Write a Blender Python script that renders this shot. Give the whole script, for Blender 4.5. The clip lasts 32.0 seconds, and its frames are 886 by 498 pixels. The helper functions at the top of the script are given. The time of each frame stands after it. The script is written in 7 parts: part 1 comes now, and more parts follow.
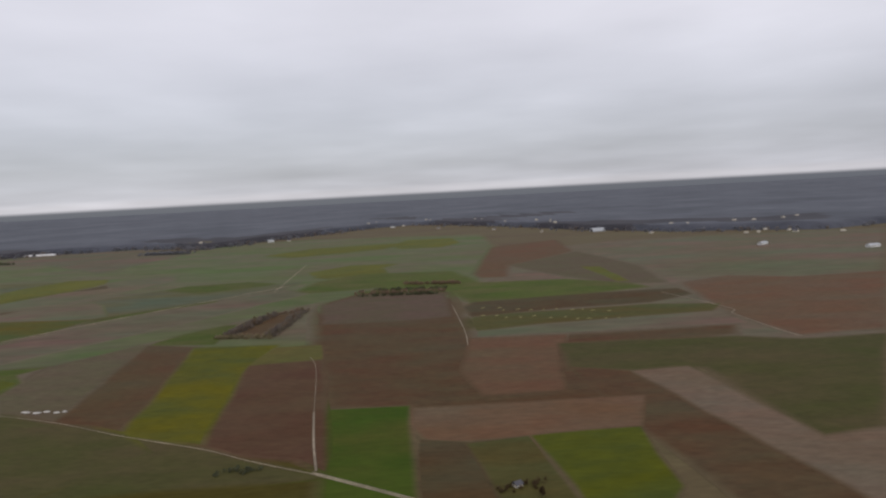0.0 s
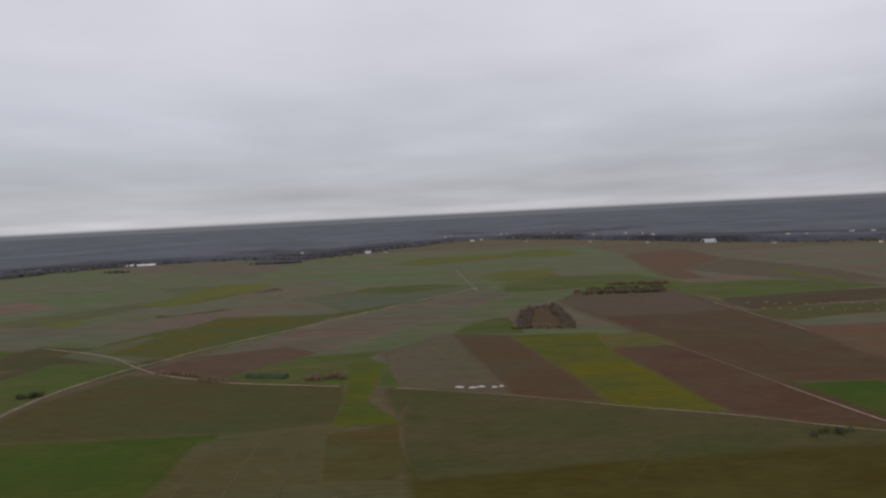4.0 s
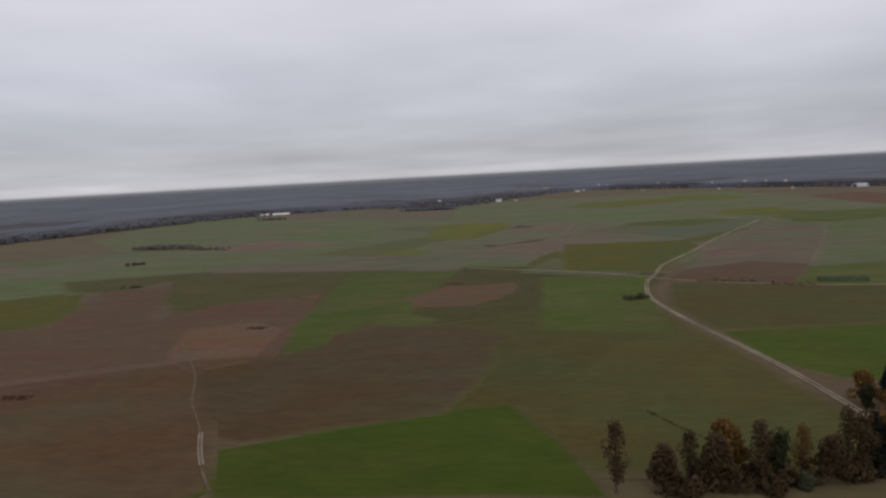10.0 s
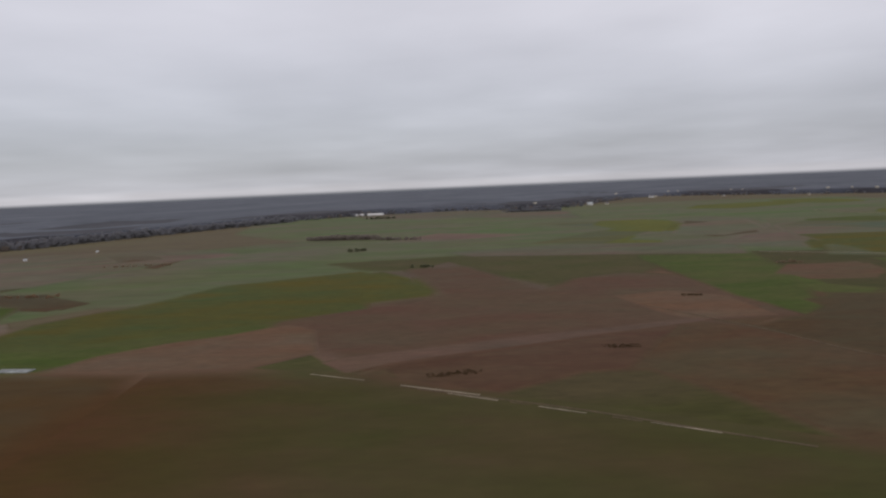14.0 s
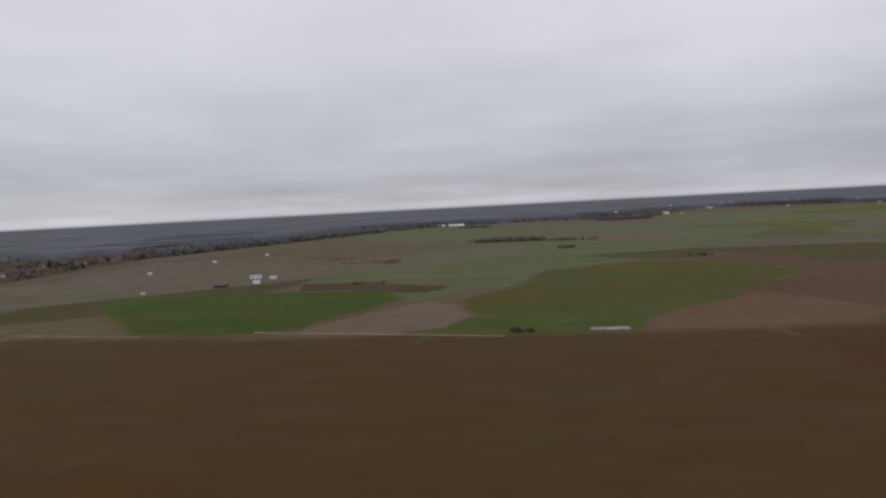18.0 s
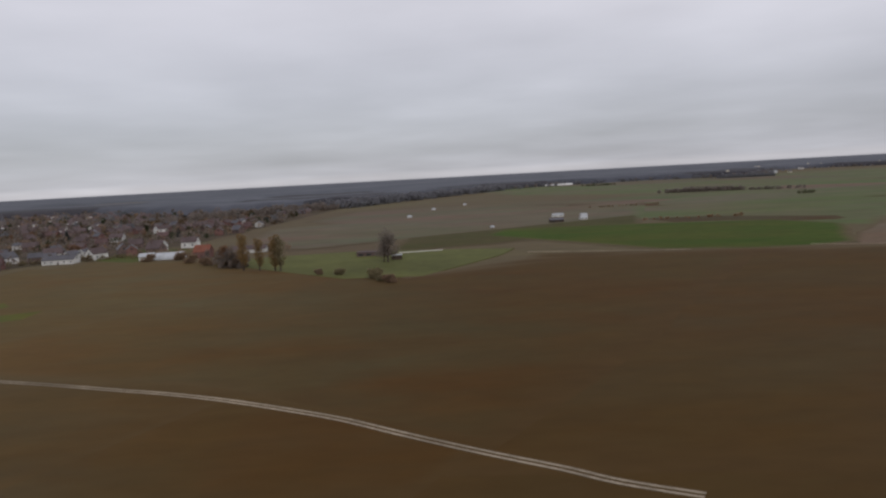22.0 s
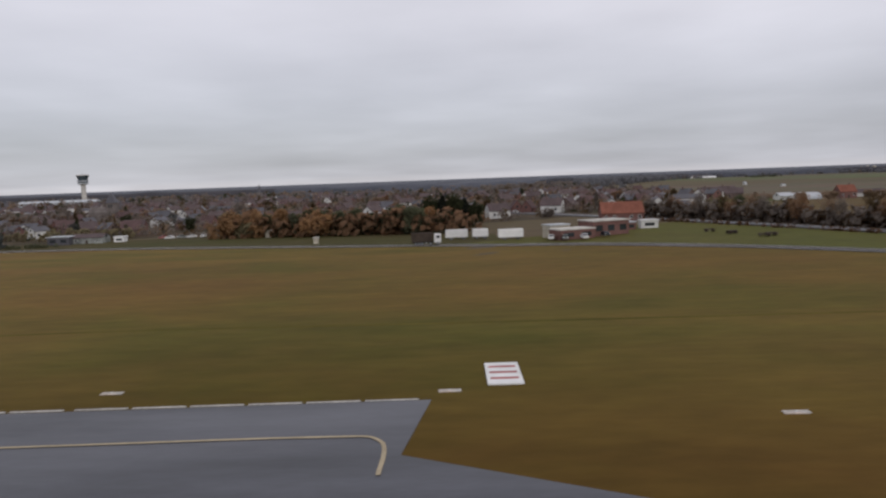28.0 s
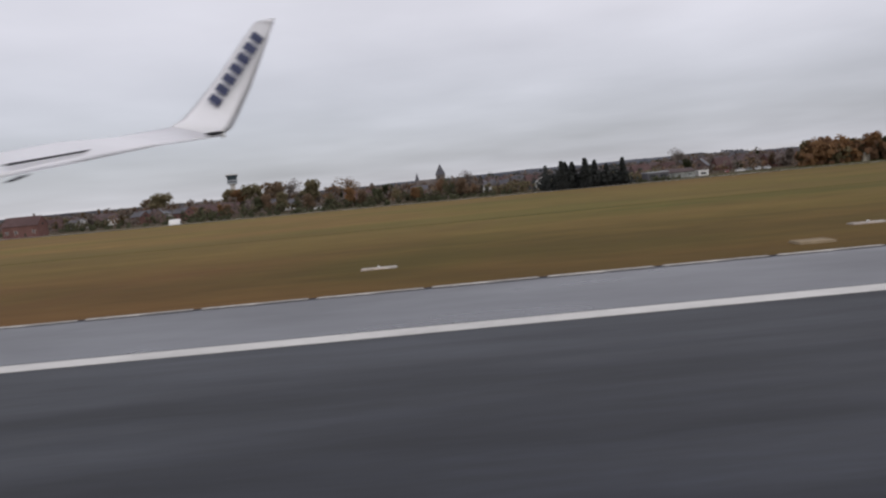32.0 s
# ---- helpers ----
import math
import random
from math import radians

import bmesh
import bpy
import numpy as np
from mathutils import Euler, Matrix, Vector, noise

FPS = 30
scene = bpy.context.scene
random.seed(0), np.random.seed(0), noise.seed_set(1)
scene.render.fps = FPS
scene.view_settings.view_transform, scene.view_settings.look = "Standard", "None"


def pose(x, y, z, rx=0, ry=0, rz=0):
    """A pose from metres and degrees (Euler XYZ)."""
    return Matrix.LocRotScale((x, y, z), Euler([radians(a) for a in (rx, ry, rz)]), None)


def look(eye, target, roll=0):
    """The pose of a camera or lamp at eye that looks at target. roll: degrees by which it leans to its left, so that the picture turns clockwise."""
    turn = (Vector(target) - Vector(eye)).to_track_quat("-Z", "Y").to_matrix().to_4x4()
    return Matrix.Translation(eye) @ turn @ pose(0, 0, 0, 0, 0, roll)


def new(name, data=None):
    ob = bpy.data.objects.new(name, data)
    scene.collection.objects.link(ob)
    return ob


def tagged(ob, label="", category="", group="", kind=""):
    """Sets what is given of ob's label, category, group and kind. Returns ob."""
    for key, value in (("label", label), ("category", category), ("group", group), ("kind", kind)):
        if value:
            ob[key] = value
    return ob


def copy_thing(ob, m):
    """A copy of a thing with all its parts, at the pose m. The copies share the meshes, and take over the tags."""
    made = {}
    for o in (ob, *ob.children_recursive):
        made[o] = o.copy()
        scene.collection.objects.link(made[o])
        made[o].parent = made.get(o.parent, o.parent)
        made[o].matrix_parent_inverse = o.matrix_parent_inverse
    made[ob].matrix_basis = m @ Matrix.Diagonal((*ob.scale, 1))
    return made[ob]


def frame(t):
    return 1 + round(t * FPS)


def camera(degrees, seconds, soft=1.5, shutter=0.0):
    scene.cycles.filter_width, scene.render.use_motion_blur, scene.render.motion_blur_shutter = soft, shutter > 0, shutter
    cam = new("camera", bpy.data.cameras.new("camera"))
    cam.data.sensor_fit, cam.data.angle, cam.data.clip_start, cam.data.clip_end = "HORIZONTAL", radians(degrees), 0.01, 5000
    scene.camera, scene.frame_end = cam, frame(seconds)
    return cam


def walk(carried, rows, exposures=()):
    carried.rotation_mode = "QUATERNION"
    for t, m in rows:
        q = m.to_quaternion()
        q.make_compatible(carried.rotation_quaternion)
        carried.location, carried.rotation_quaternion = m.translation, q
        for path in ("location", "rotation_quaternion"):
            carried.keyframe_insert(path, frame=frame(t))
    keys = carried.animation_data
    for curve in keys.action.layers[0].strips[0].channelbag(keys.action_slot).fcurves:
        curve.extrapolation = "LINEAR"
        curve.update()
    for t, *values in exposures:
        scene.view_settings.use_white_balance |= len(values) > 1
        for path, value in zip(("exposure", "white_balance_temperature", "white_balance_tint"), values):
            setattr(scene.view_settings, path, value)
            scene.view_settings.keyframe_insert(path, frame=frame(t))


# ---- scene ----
cam = camera(64.0, 32.0, soft=2.35, shutter=0.05)
PATH = [
    (0.0, pose(-0.00, -1.19, 69.06, 85.29, 3.07, 0.57)),
    (0.5, pose(-18.68, -1.37, 67.98, 83.26, 3.40, 1.41)),
    (1.0, pose(-37.36, -1.55, 66.92, 81.70, 3.43, 1.38)),
    (1.5, pose(-56.02, -1.73, 65.85, 82.04, 3.18, 0.88)),
    (2.0, pose(-74.70, -1.91, 64.78, 84.62, 3.20, 0.99)),
    (2.5, pose(-93.38, -2.09, 63.68, 85.96, 3.23, 1.08)),
    (3.0, pose(-112.08, -2.30, 62.54, 86.85, 2.79, 0.99)),
    (3.5, pose(-130.79, -2.54, 61.35, 87.24, 2.72, 1.02)),
    (4.0, pose(-149.52, -2.79, 60.13, 87.08, 2.84, 1.03)),
    (4.5, pose(-168.27, -3.07, 58.90, 86.51, 3.09, 1.03)),
    (5.0, pose(-187.03, -3.36, 57.69, 85.70, 3.36, 1.02)),
    (5.5, pose(-205.79, -3.65, 56.51, 84.81, 3.57, 1.02)),
    (6.0, pose(-224.57, -3.94, 55.40, 84.00, 3.64, 1.04)),
    (6.5, pose(-243.34, -4.21, 54.36, 83.84, 3.80, 1.02)),
    (7.0, pose(-262.12, -4.46, 53.40, 84.63, 3.86, 0.85)),
    (7.5, pose(-280.90, -4.68, 52.54, 84.56, 3.97, 0.70)),
    (8.0, pose(-299.70, -4.86, 51.74, 84.49, 3.94, 0.62)),
    (8.5, pose(-318.51, -4.99, 51.01, 84.34, 3.94, 0.51)),
    (9.0, pose(-337.32, -5.07, 50.32, 84.22, 3.78, 0.48)),
    (9.5, pose(-356.11, -5.10, 49.65, 84.12, 3.58, 0.54)),
    (10.0, pose(-374.88, -5.07, 48.96, 84.00, 3.12, 0.44)),
    (10.5, pose(-393.63, -5.01, 48.23, 84.81, 2.33, 0.28)),
    (11.0, pose(-412.36, -4.96, 47.41, 86.54, 1.68, 0.25)),
    (11.5, pose(-431.07, -4.97, 46.48, 87.88, 1.60, 0.28)),
    (12.0, pose(-449.78, -5.05, 45.43, 87.40, 1.86, 0.24)),
    (12.5, pose(-468.48, -5.19, 44.28, 86.28, 2.06, 0.21)),
    (13.0, pose(-487.18, -5.37, 43.05, 85.44, 1.99, 0.35)),
    (13.5, pose(-505.84, -5.55, 41.78, 85.36, 2.26, 0.58)),
    (14.0, pose(-524.47, -5.71, 40.49, 84.94, 2.51, 0.41)),
    (14.5, pose(-543.07, -5.82, 39.22, 84.47, 2.93, 0.22)),
    (15.0, pose(-561.64, -5.89, 37.98, 84.01, 3.11, 0.02)),
    (15.5, pose(-580.19, -5.93, 36.78, 83.70, 3.13, -0.19)),
    (16.0, pose(-598.73, -5.92, 35.63, 83.67, 3.07, -0.40)),
    (16.5, pose(-617.28, -5.88, 34.52, 84.07, 3.00, -0.58)),
    (17.0, pose(-635.84, -5.81, 33.48, 85.02, 2.99, -0.74)),
    (17.5, pose(-654.42, -5.70, 32.47, 86.27, 3.00, -0.74)),
    (18.0, pose(-673.00, -5.56, 31.50, 86.57, 2.99, -0.73)),
    (18.5, pose(-691.57, -5.39, 30.53, 86.30, 2.89, -0.49)),
    (19.0, pose(-710.08, -5.20, 29.54, 86.36, 2.30, -0.21)),
    (19.5, pose(-728.52, -4.99, 28.51, 84.93, 1.09, -0.01)),
    (20.0, pose(-746.85, -4.77, 27.45, 84.23, 0.83, 0.31)),
    (20.5, pose(-765.06, -4.54, 26.38, 83.31, 1.32, 0.29)),
    (21.0, pose(-783.13, -4.29, 25.30, 84.40, 2.05, 0.17)),
    (21.5, pose(-801.08, -4.00, 24.24, 84.68, 2.53, 0.22)),
    (22.0, pose(-818.93, -3.68, 23.20, 84.18, 3.09, 0.45)),
    (22.5, pose(-836.74, -3.32, 22.19, 83.05, 3.11, 0.53)),
    (23.0, pose(-854.57, -2.95, 21.22, 81.82, 3.07, 0.63)),
    (23.5, pose(-872.49, -2.59, 20.28, 81.77, 2.71, 0.77)),
    (24.0, pose(-890.50, -2.25, 19.34, 82.79, 2.37, 0.83)),
    (24.5, pose(-908.57, -1.92, 18.35, 84.19, 2.15, 0.95)),
    (25.0, pose(-926.66, -1.59, 17.29, 84.75, 2.19, 0.98)),
    (25.5, pose(-944.79, -1.27, 16.19, 83.79, 2.36, 1.01)),
    (26.0, pose(-962.94, -0.99, 15.08, 82.69, 2.27, 0.96)),
    (26.5, pose(-981.09, -0.75, 13.96, 82.34, 1.96, 0.97)),
    (27.0, pose(-999.26, -0.53, 12.84, 82.75, 1.87, 0.91)),
    (27.5, pose(-1017.45, -0.36, 11.72, 83.58, 1.94, 0.80)),
    (28.0, pose(-1035.66, -0.21, 10.61, 84.49, 2.08, 0.67)),
    (28.5, pose(-1053.87, -0.09, 9.51, 85.13, 2.20, 0.53)),
    (29.0, pose(-1072.09, -0.01, 8.43, 85.15, 2.22, 0.40)),
    (29.5, pose(-1090.31, 0.03, 7.35, 85.12, 2.51, 0.52)),
    (30.0, pose(-1108.53, 0.05, 6.28, 85.55, 2.88, 0.52)),
    (30.5, pose(-1126.76, 0.03, 5.21, 85.51, 3.15, 0.32)),
    (31.0, pose(-1145.00, -0.00, 4.20, 85.61, 3.64, -0.04)),
    (31.5, pose(-1163.24, -0.06, 3.31, 85.33, 4.78, -0.43)),
    (32.0, pose(-1181.47, -0.07, 2.56, 84.72, 5.32, -0.70)),
]
walk(cam, PATH, [(0.0, 0.13), (1.0, 0.1), (3.0, -0.04), (6.0, -0.06), (7.0, 0.05), (9.0, 0.01), (20.0, -0.03), (22.0, -0.04), (23.0, 0.2), (25.0, 0.06), (32.0, 0.09)])

# world: overcast sky with layered cloud over a low sun, and one wide soft sun
world = bpy.data.worlds.new("overcast_sky")
scene.world = world
world.use_nodes = True
wn, wl = world.node_tree.nodes, world.node_tree.links
wn.clear()
SUN_UP, SUN_TURN = radians(24), radians(150)
w_out = wn.new("ShaderNodeOutputWorld")
w_add = wn.new("ShaderNodeAddShader")
w_sky = wn.new("ShaderNodeTexSky")
w_sky.sky_type, w_sky.sun_disc = 'NISHITA', False
w_sky.sun_elevation, w_sky.sun_rotation = SUN_UP, SUN_TURN
w_bg1, w_bg2 = wn.new("ShaderNodeBackground"), wn.new("ShaderNodeBackground")
w_bg1.inputs["Strength"].default_value = 0.012
wl.new(w_sky.outputs[0], w_bg1.inputs["Color"])
w_tc = wn.new("ShaderNodeTexCoord")
w_sep = wn.new("ShaderNodeSeparateXYZ")
wl.new(w_tc.outputs["Generated"], w_sep.inputs[0])
w_ramp = wn.new("ShaderNodeValToRGB")      # cloud brightness by height above the horizon
wl.new(w_sep.outputs["Z"], w_ramp.inputs[0])
els = w_ramp.color_ramp.elements
els[0].position, els[0].color = 0.0, (0.52, 0.51, 0.555, 1)
els[1].position, els[1].color = 1.0, (0.68, 0.655, 0.70, 1)
for p_, c_ in ((0.004, (0.53, 0.52, 0.565)), (0.012, (0.445, 0.45, 0.505)), (0.03, (0.42, 0.428, 0.487)), (0.10, (0.475, 0.475, 0.53)), (0.22, (0.62, 0.605, 0.66)), (0.45, (0.70, 0.68, 0.735))):
    e_ = els.new(p_)
    e_.color = (*c_, 1)
w_max = wn.new("ShaderNodeMath")
w_max.operation = 'MAXIMUM'
w_max.inputs[1].default_value = 0.0
wl.new(w_sep.outputs["Z"], w_max.inputs[0])
w_off = wn.new("ShaderNodeMath")
w_off.inputs[1].default_value = 0.09
wl.new(w_max.outputs[0], w_off.inputs[0])
w_cmb = wn.new("ShaderNodeCombineXYZ")
for k_ in range(3):
    wl.new(w_off.outputs[0], w_cmb.inputs[k_])
w_div = wn.new("ShaderNodeVectorMath")     # the cloud sheet, seen in perspective
w_div.operation = 'DIVIDE'
wl.new(w_tc.outputs["Generated"], w_div.inputs[0])
wl.new(w_cmb.outputs[0], w_div.inputs[1])
w_fac = None
for sc_, dt_, lo_, hi_ in ((0.28, 3, 0.8, 1.12), (0.9, 5, 0.94, 1.05)):
    n_ = wn.new("ShaderNodeTexNoise")
    n_.inputs["Scale"].default_value, n_.inputs["Detail"].default_value, n_.inputs["Roughness"].default_value = sc_, dt_, 0.55
    wl.new(w_div.outputs[0], n_.inputs["Vector"])
    m_ = wn.new("ShaderNodeMapRange")
    m_.inputs["From Min"].default_value, m_.inputs["From Max"].default_value = 0.3, 0.7
    m_.inputs["To Min"].default_value, m_.inputs["To Max"].default_value = lo_, hi_
    wl.new(n_.outputs["Fac"], m_.inputs["Value"])
    if w_fac is None:
        w_fac = m_
    else:
        x_ = wn.new("ShaderNodeMath")
        x_.operation = 'MULTIPLY'
        wl.new(w_fac.outputs[0], x_.inputs[0])
        wl.new(m_.outputs[0], x_.inputs[1])
        w_fac = x_
w_mul = wn.new("ShaderNodeVectorMath")
w_mul.operation = 'SCALE'
wl.new(w_ramp.outputs["Color"], w_mul.inputs[0])
wl.new(w_fac.outputs[0], w_mul.inputs["Scale"])
w_low = wn.new("ShaderNodeMapRange")       # wooded plain beyond the last trees, up to the horizon, haze painted into its flat colour
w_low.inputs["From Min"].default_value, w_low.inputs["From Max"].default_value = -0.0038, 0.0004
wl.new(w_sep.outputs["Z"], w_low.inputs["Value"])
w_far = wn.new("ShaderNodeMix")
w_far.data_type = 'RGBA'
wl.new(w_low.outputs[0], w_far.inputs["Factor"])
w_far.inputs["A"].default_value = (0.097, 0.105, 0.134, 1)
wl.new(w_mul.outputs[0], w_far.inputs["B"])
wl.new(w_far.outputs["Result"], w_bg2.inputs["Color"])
w_bg2.inputs["Strength"].default_value = 1.0
wl.new(w_bg1.outputs[0], w_add.inputs[0])
wl.new(w_bg2.outputs[0], w_add.inputs[1])
wl.new(w_add.outputs[0], w_out.inputs["Surface"])

sun = new("sun", bpy.data.lights.new("sun", 'SUN'))
sun.data.energy, sun.data.angle, sun.data.color = 0.5, radians(40), (1.0, 0.96, 0.9)
sun.matrix_world = look((0, 0, 0), (-math.sin(SUN_TURN) * math.cos(SUN_UP), -math.cos(SUN_TURN) * math.cos(SUN_UP), -math.sin(SUN_UP)))


# ---- materials ----
def surface(name, base, var=0.18, big=0.02, fine=0.6, rough=0.9, stretch=1.0, bump=0.0, other=None, spread=0.10, wet=0.0, metal=0.0, spec=0.05, turn=0.5, sheen=0.0, far=None, ragged=False, grain=0.8, bands=None, weeds=None):
    """A mottled surface: large patches (towards other, if given) and fine grain, at real size."""
    m = bpy.data.materials.new(name)
    m.use_nodes = True
    nt = m.node_tree
    n, l = nt.nodes, nt.links
    b = n["Principled BSDF"]
    b.inputs["Roughness"].default_value, b.inputs["Metallic"].default_value = rough, metal
    b.inputs["Specular IOR Level"].default_value = spec
    # bluish sheen brightens ground seen at a flat angle, imitating distance haze
    b.inputs["Sheen Weight"].default_value, b.inputs["Sheen Roughness"].default_value = sheen, 0.3
    b.inputs["Sheen Tint"].default_value = (0.86, 0.92, 1.0, 1)
    tc, mp = n.new("ShaderNodeTexCoord"), n.new("ShaderNodeMapping")
    l.new(tc.outputs["Object"], mp.inputs["Vector"])
    mp.inputs["Scale"].default_value = (1, stretch, 1)
    mp.inputs["Rotation"].default_value = (0, 0, turn)
    na, nb = n.new("ShaderNodeTexNoise"), n.new("ShaderNodeTexNoise")
    for t, s, d in ((na, big, 5), (nb, fine, 6)):
        t.inputs["Scale"].default_value, t.inputs["Detail"].default_value, t.inputs["Roughness"].default_value = s, d, 0.6
        l.new(mp.outputs[0], t.inputs["Vector"])
    other = other or tuple(c * (1 + 1.4 * var) for c in base)
    ra = n.new("ShaderNodeMapRange")
    ra.inputs["From Min"].default_value, ra.inputs["From Max"].default_value = 0.36, 0.66
    l.new(na.outputs["Fac"], ra.inputs["Value"])
    mix = n.new("ShaderNodeMix")
    mix.data_type = 'RGBA'
    l.new(ra.outputs[0], mix.inputs["Factor"])
    mix.inputs["A"].default_value, mix.inputs["B"].default_value = (*[c * (1 - var) for c in base], 1), (*other, 1)
    if weeds:                          # thin weeds or bare soil showing through in wide, ragged patches
        wp, wr, wx = n.new("ShaderNodeTexNoise"), n.new("ShaderNodeMapRange"), n.new("ShaderNodeMix")
        wp.inputs["Scale"].default_value, wp.inputs["Detail"].default_value, wp.inputs["Roughness"].default_value = weeds[1], 6, 0.65
        wp.inputs["Distortion"].default_value = 0.6
        l.new(tc.outputs["Object"], wp.inputs["Vector"])
        wr.inputs["From Min"].default_value, wr.inputs["From Max"].default_value = 0.42, 0.68
        wr.inputs["To Max"].default_value = weeds[2]
        l.new(wp.outputs["Fac"], wr.inputs["Value"])
        wx.data_type = 'RGBA'
        l.new(wr.outputs[0], wx.inputs["Factor"])
        l.new(mix.outputs["Result"], wx.inputs["A"])
        wx.inputs["B"].default_value = (*weeds[0], 1)
        mix = wx
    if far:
        colour, x0, x1 = far           # the colour is multiplied by a tint that eases in from x0 to x1
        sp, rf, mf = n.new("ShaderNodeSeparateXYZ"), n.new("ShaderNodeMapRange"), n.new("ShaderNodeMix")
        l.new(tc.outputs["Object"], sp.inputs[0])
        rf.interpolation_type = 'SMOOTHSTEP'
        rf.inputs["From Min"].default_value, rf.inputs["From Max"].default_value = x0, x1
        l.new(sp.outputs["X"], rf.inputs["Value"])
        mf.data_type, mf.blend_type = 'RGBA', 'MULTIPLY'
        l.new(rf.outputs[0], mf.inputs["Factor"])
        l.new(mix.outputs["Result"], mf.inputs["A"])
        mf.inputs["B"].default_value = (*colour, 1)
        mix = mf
    if bands:                          # the sward changes away from the runway, with haze in its far tints
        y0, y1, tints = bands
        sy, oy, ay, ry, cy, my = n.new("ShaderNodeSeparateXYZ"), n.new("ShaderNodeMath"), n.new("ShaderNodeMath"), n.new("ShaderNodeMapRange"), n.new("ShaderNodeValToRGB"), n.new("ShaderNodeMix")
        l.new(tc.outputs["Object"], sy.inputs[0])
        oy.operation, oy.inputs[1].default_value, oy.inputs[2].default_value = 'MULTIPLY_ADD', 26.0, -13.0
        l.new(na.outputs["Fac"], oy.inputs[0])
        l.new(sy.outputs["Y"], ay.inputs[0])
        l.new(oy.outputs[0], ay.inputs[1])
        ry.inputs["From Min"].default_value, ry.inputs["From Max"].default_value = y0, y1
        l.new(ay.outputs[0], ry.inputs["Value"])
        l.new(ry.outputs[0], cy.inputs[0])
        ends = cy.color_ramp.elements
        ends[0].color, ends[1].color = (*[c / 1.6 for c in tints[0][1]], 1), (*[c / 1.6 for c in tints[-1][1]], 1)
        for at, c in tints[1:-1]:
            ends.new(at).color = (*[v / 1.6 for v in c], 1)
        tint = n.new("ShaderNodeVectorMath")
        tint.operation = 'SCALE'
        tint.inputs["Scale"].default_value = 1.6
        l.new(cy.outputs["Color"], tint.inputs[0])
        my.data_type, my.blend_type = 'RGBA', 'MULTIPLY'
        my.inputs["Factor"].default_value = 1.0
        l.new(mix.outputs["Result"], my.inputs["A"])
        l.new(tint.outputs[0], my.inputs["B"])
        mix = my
    rb = n.new("ShaderNodeMapRange")
    rb.inputs["From Min"].default_value, rb.inputs["From Max"].default_value = 0.3, 0.7
    rb.inputs["To Min"].default_value, rb.inputs["To Max"].default_value = 1 - var * grain, 1 + var * grain
    l.new(nb.outputs["Fac"], rb.inputs["Value"])
    nm, rm, mq = n.new("ShaderNodeTexNoise"), n.new("ShaderNodeMapRange"), n.new("ShaderNodeMath")
    nm.inputs["Scale"].default_value, nm.inputs["Detail"].default_value = (big * fine) ** 0.5, 3
    l.new(mp.outputs[0], nm.inputs["Vector"])
    rm.inputs["From Min"].default_value, rm.inputs["From Max"].default_value = 0.3, 0.7
    rm.inputs["To Min"].default_value, rm.inputs["To Max"].default_value = 1 - var * 0.55, 1 + var * 0.55
    l.new(nm.outputs["Fac"], rm.inputs["Value"])
    mq.operation = 'MULTIPLY'
    l.new(rb.outputs[0], mq.inputs[0])
    l.new(rm.outputs[0], mq.inputs[1])
    rb = mq
    oi, ro = n.new("ShaderNodeObjectInfo"), n.new("ShaderNodeMapRange")
    ro.inputs["To Min"].default_value, ro.inputs["To Max"].default_value = 1 - spread, 1 + spread
    l.new(oi.outputs["Random"], ro.inputs["Value"])
    mm = n.new("ShaderNodeMath")
    mm.operation = 'MULTIPLY'
    l.new(rb.outputs[0], mm.inputs[0])
    l.new(ro.outputs[0], mm.inputs[1])
    vs = n.new("ShaderNodeVectorMath")
    vs.operation = 'SCALE'
    if ragged:                         # along its edge a field mingles with the ground beside it
        ed, et, em, er = n.new("ShaderNodeAttribute"), n.new("ShaderNodeAttribute"), n.new("ShaderNodeMix"), n.new("ShaderNodeMapRange")
        ed.attribute_name, et.attribute_name = "mingled", "neighbour_tone"
        er.interpolation_type = 'SMOOTHSTEP'
        l.new(ed.outputs["Fac"], er.inputs["Value"])
        em.data_type = 'RGBA'
        l.new(er.outputs[0], em.inputs["Factor"])
        l.new(mix.outputs["Result"], em.inputs["A"])
        l.new(et.outputs["Color"], em.inputs["B"])
        mix = em
    l.new(mix.outputs["Result"], vs.inputs[0])
    l.new(mm.outputs[0], vs.inputs["Scale"])
    l.new(vs.outputs[0], b.inputs["Base Color"])
    if bump:
        bp = n.new("ShaderNodeBump")
        bp.inputs["Strength"].default_value, bp.inputs["Distance"].default_value = bump, 0.1
        l.new(nb.outputs["Fac"], bp.inputs["Height"])
        l.new(bp.outputs[0], b.inputs["Normal"])
    if wet:
        rr = n.new("ShaderNodeMapRange")
        rr.inputs["From Min"].default_value, rr.inputs["From Max"].default_value = 0.35, 0.65
        rr.inputs["To Min"].default_value, rr.inputs["To Max"].default_value = rough, rough - wet
        l.new(na.outputs["Fac"], rr.inputs["Value"])
        l.new(rr.outputs[0], b.inputs["Roughness"])
    return m


